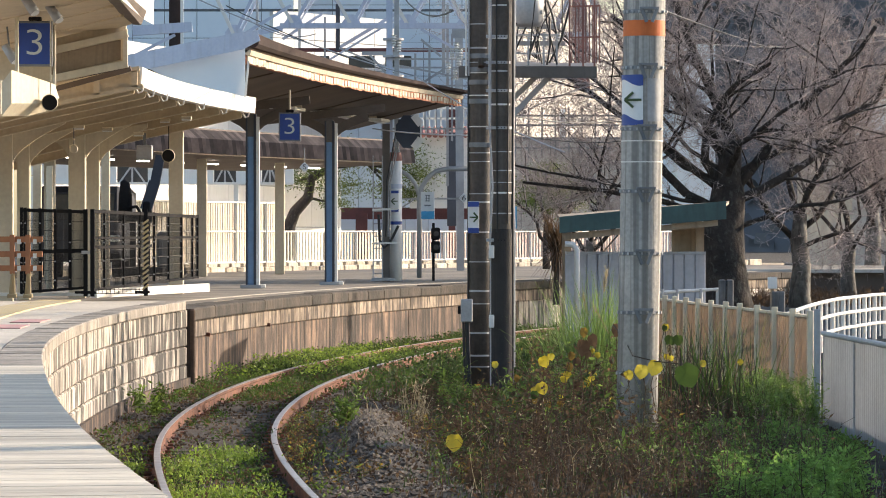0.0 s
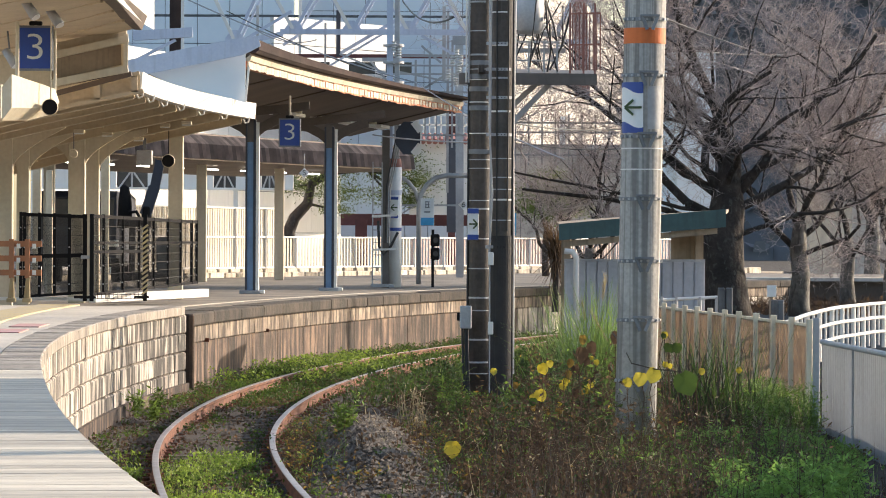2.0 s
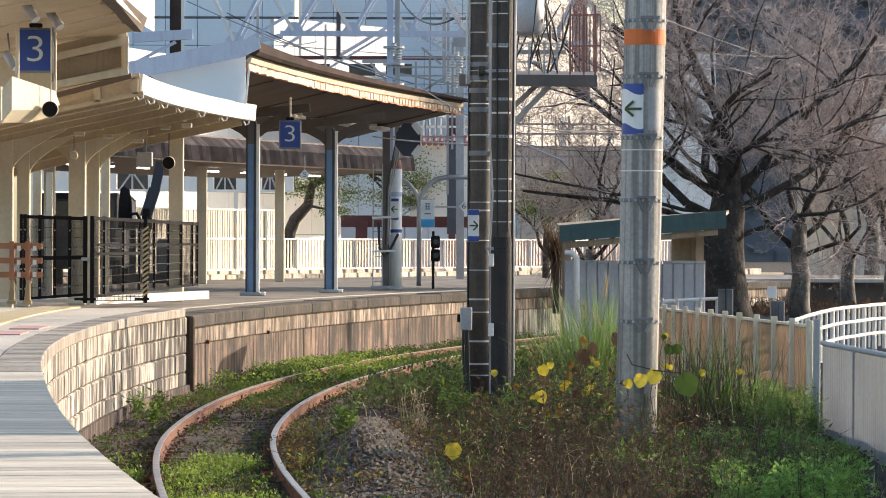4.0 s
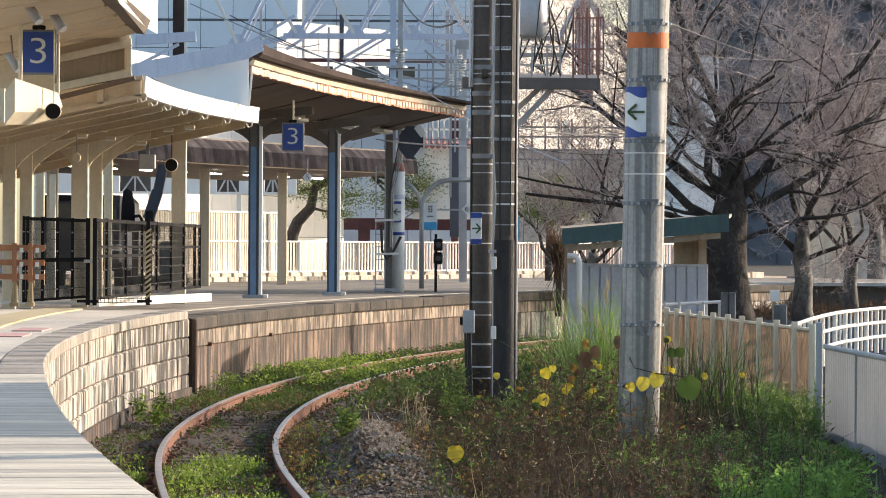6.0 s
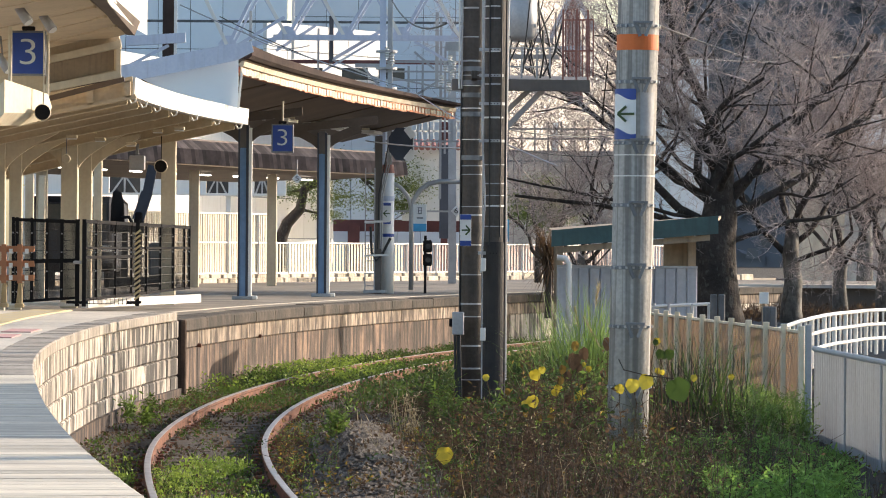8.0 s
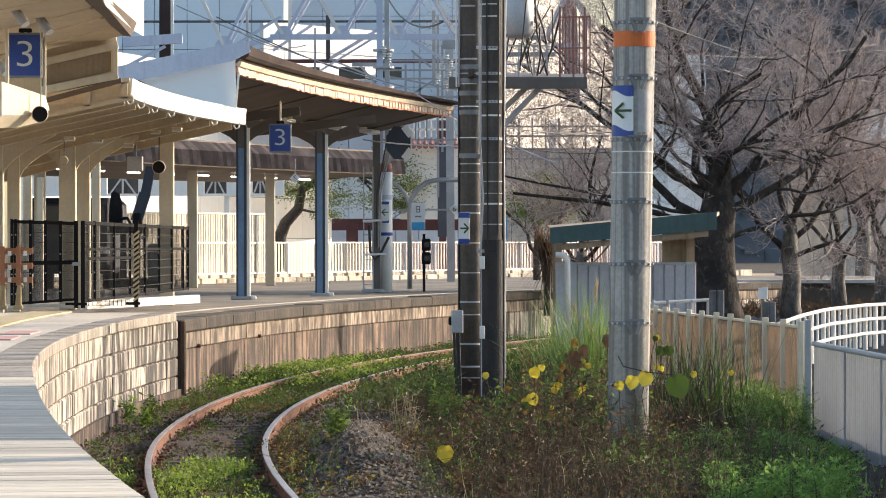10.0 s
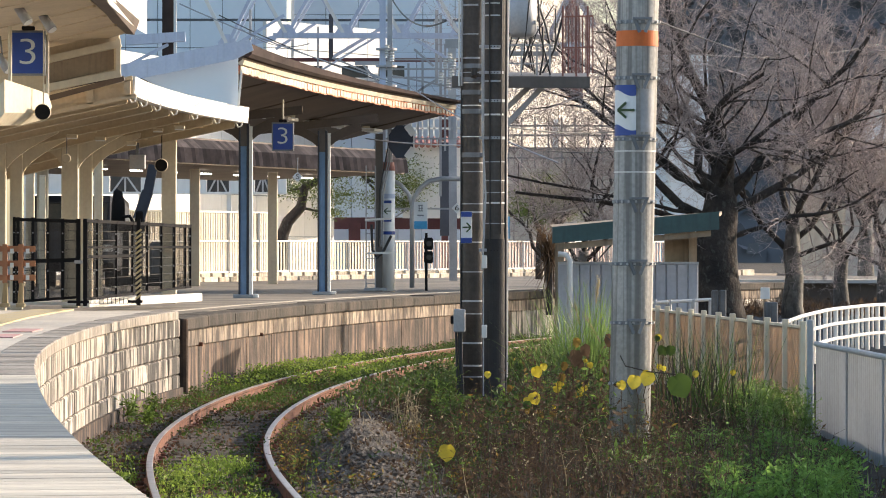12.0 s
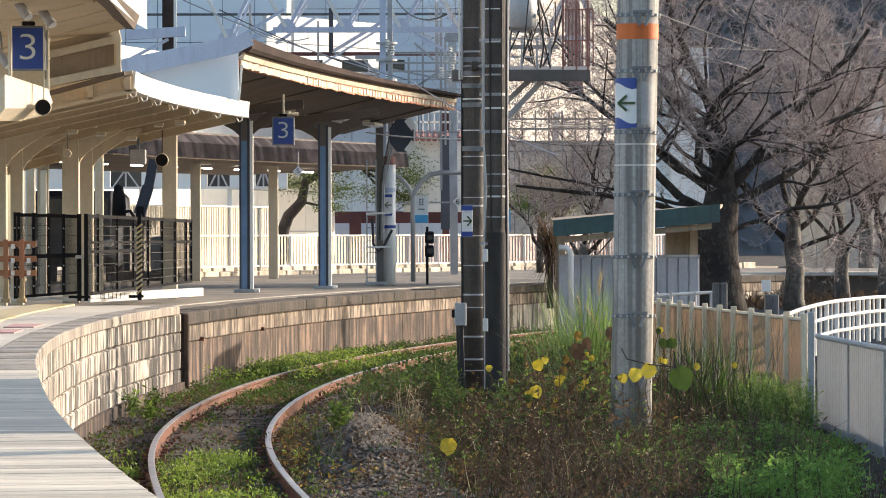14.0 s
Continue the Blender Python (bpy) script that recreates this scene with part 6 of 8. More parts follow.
    part("shaft", bm, M_BLUEGREY, m, "blue-grey mast web")
    bm = B()
    beam(bm, (-1.038, 98, Z_FAR), (-1.050, 98, 8.234), 0.11, 0.26)
    part("flange", bm, M_STEEL, m, "pale mast flange")
    for v in (6.568, 6.184, 5.736, 4.839):
        bm = B()
        ring(bm, (-1.127, 98, v), 0.24, 0.05)
        part("collar", bm, M_STEEL, m)
    for x, y, z in ((0.310, 98.900, 6.415), (0.362, 98.900, 6.091), (0.284, 98.900, 5.807), (0.207, 98.900, 6.285), (-1.112, 97.800, 6.534), (-0.997, 97.800, 6.406), (0.401, 98.900, 6.285), (0.116, 98.900, 5.962)):
        bm = B()
        tube(bm, [(x, y, z - 0.12 + 0.03 * i) for i in range(9)], [0.03 if i % 2 else 0.065 for i in range(9)], 12)
        part("insulator", bm, M_INSUL, t, "white ribbed porcelain insulator")


truss()


def wires():
    k = 0
    for a, b, sag, r in (((-5.697, 96.000, 7.483), (-0.589, 92.000, 5.519), 0.12, 0.014), ((-4.969, 99.000, 7.389), (-1.109, 101.000, 5.910), 0.1, 0.012), ((-0.589, 92.000, 5.519), (1.976, 70.000, 3.490), 0.1, 0.012),
                         ((4.482, 90.000, 6.859), (12.298, 120.000, 6.639), 0.2, 0.02), ((1.424, 90.000, 4.271), (3.924, 95.000, 4.199), 0.1, 0.01), ((1.265, 80.000, 4.354), (3.924, 95.000, 4.634), 0.08, 0.012),
                         ((-1.540, 95.000, 4.473), (0.949, 60.000, 3.541), 0.05, 0.014), ((0.125, 60.000, 5.267), (-0.988, 90.000, 7.388), 0.3, 0.014), ((-4.407, 98.000, 7.017), (-2.870, 98.000, 6.696), 0.2, 0.012),
                         ((5.694, 110.000, 7.103), (14.348, 140.000, 8.624), 0.3, 0.02)):
        a, b = Vector(a), Vector(b)
        pts = [a.lerp(b, i / 12) - Vector((0, 0, sag * 4 * (i / 12) * (1 - i / 12))) for i in range(13)]
        bm = B()
        tube(bm, pts, r, 5)
        part("overhead_wire", bm, M_WIRE if k % 2 or k == 4 else M_STEEL, None, "thin overhead line wire", category="wire", group="overhead wires")
        k += 1


wires()


# ---- signals and signs on the far platform ----
def signal_post():
    d = 94.0
    t = thing("signal_post", (-1.044, d, Z_FAR), "white signal post with red cap, ladder and black signal head", "railway signal")
    bm = B()
    tube(bm, [(-1.032, d, Z_FAR), (-1.032, d, 3.748)], 0.14, 20)
    part("post", bm, M_PLATE, t, "pale post", smooth=True)
    bm = B()
    tube(bm, [(-1.032, d, 3.748), (-1.032, d, 3.933)], [0.145, 0.12], 20)
    part("cap", bm, M_REDTANK, t, "red cap")
    for z, h, mat in ((3.195, 0.1, M_BLUEGREY), (2.397, 0.07, M_SIGNBLUE)):
        bm = B()
        ring(bm, (-1.032, d, z), 0.145, h)
        part("band", bm, mat, t)
    bm = B()
    for x in (-1.51, -1.31):
        beam(bm, (x, 93.5, Z_FAR + 0.05), (x, 93.5, 3.85), 0.026, 0.03)
    for k in range(10):
        z = 1.3 + k * 0.27
        beam(bm, (-1.51, 93.5, z), (-1.31, 93.5, z), 0.018, 0.02)
    part("ladder", bm, M_STEEL, t, "pale access ladder")
    bm = B()
    beam(bm, (-1.235, 93.8, Z_FAR), (-1.235, 93.8, 4.55), 0.16, 0.14)
    part("mast", bm, M_GREYBROWN, t, "dark steel mast")
    for z in (1.95, 2.68):
        bm = B()
        beam(bm, (-1.53, 93.45, z), (-0.98, 93.45, z + 0.02), 0.03, 0.045)
        part("strut", bm, M_WHITE, t)
    for o in (0.0, 0.05, 0.085):
        bm = B()
        tube(bm, [(-1.24 + o, 93.6, 2.1), (-1.22 + o, 93.6, 3.3), (-1.02 + o * 1.4, 93.5, 4.35)], 0.013, 6)
        part("cable", bm, M_STEEL if o else M_WIRE, t)
    # arrow plate on the post
    bm = B()
    box(bm, (-1.045, 93.84, 2.87), (0.165, 0.03, 0.46), bevel=0.004)
    plate_a = part("arrow_plate", bm, M_PLATE, t, "white plate with a left-pointing arrow")
    for z in (2.67, 3.07):
        bm = B()
        box(bm, (-1.045, 93.82, z), (0.162, 0.012, 0.06))
        part("blue_band", bm, M_SIGNBLUE, plate_a)
    bm = B()
    c = Vector((-1.05, 93.815, 2.87))
    beam(bm, c + Vector((-0.07, 0, 0)), c + Vector((0.07, 0, 0)), 0.01, 0.022)
    for q in (-0.07, 0.07):
        beam(bm, c + Vector((-0.075, 0, 0)), c + Vector((0.0, 0, q)), 0.01, 0.022)
    part("arrow", bm, M_ARROW, plate_a)
    bm = B()
    x, z = -0.745, 4.36
    n = 8
    ringv = [(x + 0.29 * math.cos(math.pi / 8 + k * math.pi / 4), 93, z + 0.38 * math.sin(math.pi / 8 + k * math.pi / 4)) for k in range(n)]
    plate(bm, ringv, 0.12, (0, -1, 0))
    head = part("signal_head", bm, M_SIGNALBACK, t, "dark blue octagonal signal backboard")
    # Sunlit right edge of the backboard, put on as pale bars.
    bm = B()
    for a, b in ((6, 7), (7, 0), (0, 1)):
        beam(bm, ringv[a], ringv[b], 0.03, 0.15)
    part("rim", bm, M_WHITE, head, "pale rim painting in the sunlit right edge")
    bm = B()
    box(bm, (x - 0.12, 93.22, z + 0.02), (0.2, 0.2, 0.5), bevel=0.02)
    part("lamp_case", bm, M_SIGNALBACK, head)
    bm = B()
    tube(bm, [(-0.966, 93.500, 2.334), (-1.149, 93.500, 1.968), (-1.271, 93.500, 1.846), (-1.369, 93.500, 2.029), (-1.393, 93.500, 2.579)], 0.03, 8)
    part("cable_loop", bm, M_WIRE, t)
    bm = B()
    box(bm, (-1.294, 93.4, Z_FAR + 0.05), (0.5, 0.3, 0.06))
    part("foot", bm, M_STEEL, t)


signal_post()


def gooseneck():
    d = 96.0
    t = thing("gooseneck_post", (-0.527, d, Z_FAR), "grey curved-top steel lamp post", "lamp post")
    bm = B()
    tube(bm, [(-0.527, 96.000, 1.184), (-0.527, 96.000, 2.965), (-0.477, 96.000, 3.191), (-0.339, 96.000, 3.405), (-0.151, 96.000, 3.555), (0.100, 96.000, 3.605), (0.577, 96.000, 3.605)], 0.055, 14)
    part("pole", bm, M_STEEL, t, smooth=True)
    bm = B()
    tube(bm, [(-0.540, 96.000, 3.028), (-0.615, 96.000, 3.279), (-0.778, 96.000, 3.467), (-0.991, 96.000, 3.593)], 0.045, 12)
    part("arm", bm, M_STEEL, t, smooth=True)
    s = thing("station_name_sign", (-0.337, 95.500, 2.487), "small white and cyan station sign board", "sign")
    bm = B()
    box(bm, (-0.337, 95.600, 2.787), (0.30, 0.05, 0.60), bevel=0.006)
    board = part("board", bm, M_PLATE, s, "white board")
    bm = B()
    box(bm, (-0.337, 95.560, 2.575), (0.29, 0.05, 0.17))
    part("blue_panel", bm, M_CYAN, board, "cyan lower panel")
    for dx, dz, w, h in ((-0.02, 0.16, 0.02, 0.13), (0.04, 0.16, 0.02, 0.13), (0.01, 0.225, 0.1, 0.02), (0.01, 0.16, 0.1, 0.016), (0.01, 0.1, 0.1, 0.02), (0.01, 0.0, 0.14, 0.03)):
        bm = B()
        c = Vector((-0.350, 95.600, 2.787))
        box(bm, (c.x + dx, c.y - 0.028, c.z + dz), (w, 0.008, h))
        part("mark", bm, M_SIGNGREY, board)
    p2 = thing("shunting_signal", (-0.186, 95, Z_FAR), "black two-lamp shunting signal on a post", "railway signal")
    bm = B()
    beam(bm, (-0.211, 95, Z_FAR), (-0.211, 95, 2.399), 0.06, 0.06)
    part("post", bm, M_BLACK, p2)
    for v in (2.163, 1.865):
        bm = B()
        box(bm, (-0.161, 94.95, v), (0.2, 0.16, 0.27), bevel=0.03)
        h = part("lamp_box", bm, M_BLACK, p2)
        bm = B()
        tube(bm, [(-0.149, 94.87, v), (-0.149, 94.84, v)], 0.06, 14)
        part("lens", bm, M_GLASSDARK, h, "dark lens")
    p3 = thing("platform_end_post", (-1.027, 97, Z_FAR), "thin grey post with a side rail", "post")
    bm = B()
    beam(bm, (-1.002, 97.000, 2.948), (0.533, 97.000, 2.948), 0.04, 0.04)
    beam(bm, (-1.002, 97.000, 2.695), (-0.621, 97.000, 2.948), 0.03, 0.03)
    part("side_rail", bm, M_STEEL, p3)
    bm = B()
    box(bm, (0.469, 96.900, 2.960), (0.17, 0.04, 0.17), ry=radians(45))
    plate6 = part("diamond", bm, M_PLATE, p3, "white diamond plate")
    raised_sign_text("numeral", plate6, (0.468, 96.850, 2.960), 0.12, M_BLACK, 0.0, "6")
    d2 = thing("stop_mark", (-3.229, 100.000, 4.069), "white diamond stop mark hanging under the far canopy", "sign")
    bm = B()
    box(bm, (-3.203, 100.000, 3.703), (0.17, 0.03, 0.17), ry=radians(45))
    mark = part("diamond", bm, M_PLATE, d2, "white diamond plate")
    raised_sign_text("letter", mark, (-3.201, 99.950, 3.703), 0.12, M_BLACK, 0.0, "S")
    bm = B()
    tube(bm, [(-3.203, 100.000, 3.808), (-3.203, 100.000, 4.148)], 0.012, 6)
    part("hanger", bm, M_SIGNGREY, d2)
    bm = B()
    box(bm, (1.609, 96.900, 2.529), (0.09, 0.04, 0.5))
    part("strip_sign", bm, M_CYAN, p3)


gooseneck()


# ---- trees ----
class Soup:
    """Many small loose pieces gathered into one mesh."""

    def __init__(self, seed):
        self.v, self.f = [], []
        self.r = random.Random(seed)

    def rod(self, p, q, r0, r1, n=3):
        d = (q - p)
        if d.length < 1e-5:
            return
        d.normalize()
        a = d.orthogonal().normalized()
        b = d.cross(a)
        k = len(self.v)
        for c, r in ((p, r0), (q, r1)):
            for i in range(n):
                t = 2 * math.pi * i / n
                self.v.append(c + (a * math.cos(t) + b * math.sin(t)) * r)
        for i in range(n):
            j = (i + 1) % n
            self.f.append((k + i, k + j, k + n + j, k + n + i))

    def blade(self, p, way, length, width, droop, segs=3):
        side = Vector((-way.y, way.x, 0))
        if side.length < 1e-3:
            side = Vector((1, 0, 0))
        side = (side.normalized() + Vector((self.r.uniform(-1, 1), self.r.uniform(-1, 1), 0)) * 0.8).normalized()
        k = len(self.v)
        pos, d = Vector(p), way.normalized()
        for i in range(segs + 1):
            w = width * (1 - (i / segs) ** 1.5) * 0.5 + 0.0008
            self.v += [pos - side * w, pos + side * w]
            pos = pos + d * length / segs
            d = (d + Vector((d.x, d.y, -1.0)) * droop / segs).normalized()
        for i in range(segs):
            a = k + 2 * i
            self.f.append((a, a + 1, a + 3, a + 2))

    def leaf(self, p, size, tall=1.6):
        r = self.r
        d = Vector((r.gauss(0, 1), r.gauss(0, 1), r.gauss(0.2, 0.7))).normalized()
        s = d.orthogonal().normalized()
        s = (s * math.cos(r.uniform(0, 6)) + d.cross(s) * math.sin(r.uniform(0, 6))).normalized()
        k = len(self.v)
        self.v += [p, p + d * size * tall * 0.5 + s * size * 0.5, p + d * size * tall, p + d * size * tall * 0.5 - s * size * 0.5]
        self.f.append((k, k + 1, k + 2, k + 3))

    def done(self, name, mat, parent=None, label="", category="", kind="", smooth=False):
        return quads(name, [tuple(x) for x in self.v], self.f, mat, parent, label, category, kind, smooth)


def bare_tree(base, limbs, trunk, seed, label, spread=1.0, children=(7, 6, 6, 4), bark=None):
    """A leafless tree: a thick trunk, given main limbs and four orders of ever finer branches."""
    t = thing("bare_tree", base, label, "tree", "bare trees by the road")
    base = Vector(base)
    bm = B()
    pts = [base + Vector(p) for p, _ in trunk]
    tube(bm, pts, [r for _, r in trunk], 16)
    part("trunk", bm, bark or M_BARK, t, "grey lichened bark" if bark else "dark ridged bark", smooth=True)
    thick, thin = Soup(seed), Soup(seed + 1)
    r = thick.r

    def grow(p, d, length, rad, level):
        segs = (7, 5, 4, 3, 2)[level]
        soup = thick if rad > 0.022 else thin
        pos, step = Vector(p), length / segs
        d = d.normalized()
        kids = children[level] if level < 4 else 0
        spots = sorted(r.uniform(0.22, 0.98) for _ in range(kids))
        for i in range(segs):
            r0, r1 = rad * (1 - 0.62 * i / segs), rad * (1 - 0.62 * (i + 1) / segs)
            nxt = pos + d * step
            soup.rod(pos, nxt, r0, r1, 7 if rad > 0.022 else 3)
            while spots and spots[0] <= (i + 1) / segs:
                f = spots.pop(0)
                o = pos.lerp(nxt, min(1, max(0, f * segs - i)))
                side = Vector((r.gauss(0, 1), r.gauss(0, 1), r.gauss(0.15, 0.8))).normalized()
                nd = (d * 0.62 + side * 0.85 * spread + Vector((0, 0, 0.10))).normalized()
                grow(o, nd, length * r.uniform(0.36, 0.58), max(0.0040, r0 * 0.40), level + 1)
            d = (d + Vector((r.gauss(0, 0.22), r.gauss(0, 0.22), r.gauss(0.02, 0.18)))).normalized()
            pos = nxt

    for off, way, length, rad in limbs:
        grow(base + Vector(off), Vector(way), length, rad, 0)
    thick.done("limb_frame", M_BARK, t, "dark limbs", smooth=True)
    thin.done("twig_crown", M_TWIG, t, "fine bare twigs", kind="stuff")
    return t


CHERRY_TRUNK = [((0.10, 0, -0.2), 0.56), ((0.05, 0, 0.3), 0.47), ((-0.03, 0, 1.0), 0.44), ((-0.05, 0, 1.7), 0.43), ((0.05, 0, 2.3), 0.36), ((0.08, 0, 2.9), 0.26), ((0.16, 0, 3.5), 0.17)]
main_tree = bare_tree((6.40, 98, 0.40), [
    ((-0.2, 0, 2.1), (-0.85, -0.1, 0.42), 4.6, 0.10),
    ((-0.1, 0, 2.5), (-0.80, 0.2, 0.60), 4.8, 0.09),
    ((-0.1, 0, 2.6), (-0.60, -0.4, 0.85), 4.4, 0.10),
    ((0.05, 0, 2.8), (-0.25, 0.1, 1.0), 4.2, 0.12),
    ((0.05, 0, 2.8), (0.28, 0.1, 1.0), 4.4, 0.15),
    ((0.1, 0, 2.4), (0.62, -0.15, 0.72), 4.6, 0.11),
    ((0.1, 0, 2.2), (0.92, 0.1, 0.42), 4.8, 0.10),
    ((0.0, 0, 2.6), (0.15, -0.8, 0.7), 3.6, 0.09),
    ((-0.1, 0, 1.9), (-0.95, 0.3, 0.25), 4.2, 0.075),
    ((0.2, 0, 1.7), (0.85, 0.3, 0.3), 3.4, 0.06),
    ((-0.2, 0, 2.2), (-0.98, -0.2, 0.10), 5.0, 0.045),
    ((-0.15, 0, 2.7), (-0.90, -0.1, 0.30), 5.2, 0.045),
    ((-0.1, 0, 2.9), (-0.85, 0.1, 0.55), 5.4, 0.045),
    ((0.1, 0, 2.7), (0.85, -0.2, 0.55), 5.0, 0.08),
], CHERRY_TRUNK, 11, "large leafless cherry tree with a dark forked trunk beside the road", 1.0, (10, 8, 6, 4))

main_tree.scale = (1.11, 1.11, 1.11)

SLIM_TRUNK = [((0.05, 0, -0.2), 0.30), ((0.0, 0, 0.3), 0.25), ((0.05, 0, 1.0), 0.21), ((-0.02, 0, 1.6), 0.20), ((0.02, 0, 2.2), 0.15)]
slim = bare_tree((8.248, 100, 0.42), [
    ((0, 0, 1.5), (-0.7, 0.1, 0.7), 3.6, 0.08),
    ((0, 0, 1.9), (-0.2, 0.3, 1.0), 4.0, 0.09),
    ((0, 0, 2.1), (0.3, -0.2, 1.0), 4.2, 0.09),
    ((0, 0, 1.8), (0.75, 0.2, 0.6), 3.8, 0.075),
    ((0, 0, 1.4), (0.8, -0.4, 0.4), 3.0, 0.06),
], SLIM_TRUNK, 29, "slim leafless cherry tree in the row by the road", 1.0, (7, 6, 6, 4), M_BARKPALE)
# The copies at x 11.5 and 12.6 are unseen, added to shade the track.
for x, y, a, k in ((10.136, 108, 130, 0.82), (10.821, 104, 220, 0.85), (13.927, 140, 90, 1.2), (11.5, 61.5, 60, 1.0), (12.6, 57.5, 170, 1.0), (3.412, 100, 310, 0.72), (3.100, 118, 40, 0.75)):
    c = copy_thing(slim, pose(x, y, 0.42, 0, 0, a) @ Matrix.Scale(k, 4))
    c.scale = (k, k, k)


def evergreen(base, clumps, trunk, seed, label):
    t = thing("pruned_evergreen", base, label, "tree")
    bm = B()
    tube(bm, [Vector(p) for p, _ in trunk], [r for _, r in trunk], 10)
    part("trunk", bm, M_BARK, t, smooth=True)
    s = Soup(seed)
    twig = Soup(seed + 1)
    for c, rad in clumps:
        c = Vector(c)
        near = min((Vector(p) for p, _ in trunk), key=lambda q: (q - c).length)
        twig.rod(near, c, 0.06, 0.02, 5)
        for _ in range(int(1500 * rad)):
            v = Vector((s.r.gauss(0, 1), s.r.gauss(0, 1), s.r.gauss(0, 0.38)))
            v *= rad * 0.55
            s.leaf(c + v, s.r.uniform(0.02, 0.045), 2.8)
    s.done("foliage", M_PINE, t, "dark green tufts", kind="stuff")
    twig.done("boughs", M_BARK, t)


evergreen((-5.471, 150, 1.1), [
    ((-4.392, 150.000, 4.376), 1.0), ((-3.412, 150.000, 4.867), 1.1), ((-3.584, 149.000, 3.778), 1.0), ((-1.647, 150.000, 4.573), 1.1), ((-0.967, 151.000, 4.983), 1.0),
    ((-0.961, 150.000, 4.180), 0.9), ((-4.816, 151.000, 4.983), 0.8), ((-3.804, 150.000, 3.200), 0.5), ((-1.059, 150.000, 3.494), 0.6), ((-1.843, 150.000, 3.690), 0.8), ((-5.112, 151.000, 3.996), 0.6)],
    [((-5.471, 150.000, 1.043), 0.24), ((-5.333, 150.000, 2.416), 0.22), ((-5.137, 150.000, 2.906), 0.2), ((-4.686, 150.000, 3.396), 0.18), ((-4.549, 150.000, 4.082), 0.15), ((-3.804, 150.000, 4.475), 0.1), ((-2.627, 150.000, 4.573), 0.06)],
    5, "pruned dark green evergreen tree with a bent trunk behind the fence")
evergreen((3.121, 125, 0.4), [((2.712, 125.000, 3.524), 0.9), ((3.284, 125.000, 3.278), 0.9), ((2.467, 125.000, 3.115), 0.7), ((3.611, 125.000, 3.033), 0.6), ((2.934, 124.000, 2.946), 0.7), ((3.039, 125.000, 4.014), 0.5)],
          [((3.007, 125.000, 0.419), 0.12), ((2.974, 125.000, 1.890), 0.1), ((3.039, 125.000, 3.197), 0.06)], 8, "small evergreen shrub tree beyond the shed")

# dead plume-like shrub by the shed
sp = thing("withered_shrub", (2.102, 80.000, 1.060), "withered brown plume-like shrub beside the shed", "shrub")
s = Soup(77)
for i in range(260):
    o = Vector((2.112, 80.000, 1.939)) + Vector((s.r.gauss(0, 0.06), s.r.gauss(0, 0.06), s.r.gauss(0, 0.10)))
    w = Vector((s.r.gauss(-0.1, 0.5), s.r.gauss(0, 0.5), 1.0 if s.r.random() < 0.7 else -0.8))
    s.blade(o, w, s.r.uniform(0.3, 0.85), 0.022, 0.5)
s.done("fronds", M_DRY, sp)
s = Soup(78)
s.rod(Vector((2.102, 80.000, 0.851)), Vector((2.112, 80.000, 2.001)), 0.07, 0.05, 8)
s.done("stem", M_BARK, sp)


# ---- distance ----
def hill():
    v, f = [], []
    nx, ny = 60, 16
    for j in range(ny + 1):
        for i in range(nx + 1):
            x, y = lerp(14, 130, i / nx), 380 + j * 9
            z = 52 * (1 - math.exp(-(j / 5.0))) * smooth_step(0, 0.25, i / nx + 0.05) + 2.5 * noise.noise((x * 0.08, y * 0.08, 1)) + 0.3
            v.append((x, y, z))
    for j in range(ny):
        for i in range(nx):
            a = j * (nx + 1) + i
            f.append((a, a + 1, a + nx + 2, a + nx + 1))
    quads("hill", v, f, M_HILL, None, "dark wooded hillside in the distance", "hill", "structure", smooth=True)
    s = Soup(44)
    for _ in range(15000):
        i, j = s.r.random(), s.r.random() * 15
        x, y = lerp(14, 130, i), 380 + j * 9
        z = 52 * (1 - math.exp(-(j / 5.0))) * smooth_step(0, 0.25, i + 0.05) + s.r.uniform(-0.5, 3.0)
        s.leaf(Vector((x, y, z)), s.r.uniform(0.6, 1.7), 1.2)
    s.done("hill_woods", M_HILL, None, "dense dark winter woods on the hill", "woods", "stuff")


hill()


def far_houses():
    # The third house is added to stand in for pale haze behind the twigs.
    for x0, x1, y, z0, z1, mat in ((23.718, 26.855, 240, 0, 9.604, M_BLDBLUE), (11.455, 13.559, 230, 0, 12.212, M_BLDBLUE), (18.3, 23.5, 205, 0, 6.0, M_GALLERY)):
        h = thing("far_house", ((x0 + x1) / 2, y, 0), "pale distant building behind the bare trees", "house", "distant buildings")
        bm = B()
        box(bm, ((x0 + x1) / 2, y + 4, z1 / 2), (x1 - x0, 8, z1), rz=0.25)
        part("wall", bm, mat, h)
        bm = B()
        box(bm, ((x0 + x1) / 2, y + 4, z1 + 0.12), (x1 - x0 + 0.5, 8.5, 0.24), rz=0.25)
        part("roof", bm, M_ROOFBROWN, h)
        for k in range(3):
            bm = B()
            box(bm, (lerp(x0, x1, (k + 0.5) / 3), y - 0.45, z1 * 0.75), ((x1 - x0) * 0.18, 0.3, 0.9))
            part("window", bm, M_GLASSDARK, h)


far_houses()
w = thing("retaining_wall", (10.736, 118, 0.4), "dark low retaining wall beyond the road", "wall")
bm = B()
beam(bm, (7.034, 118, 0.72), (15.672, 118, 0.72), 0.5, 0.75)
part("wall", bm, M_SOFFIT, w)
bm = B()
beam(bm, (7.034, 117.9, 1.14), (15.672, 117.9, 1.14), 0.8, 0.09)
part("cap", bm, M_GALLERY, w, "pale wall cap")

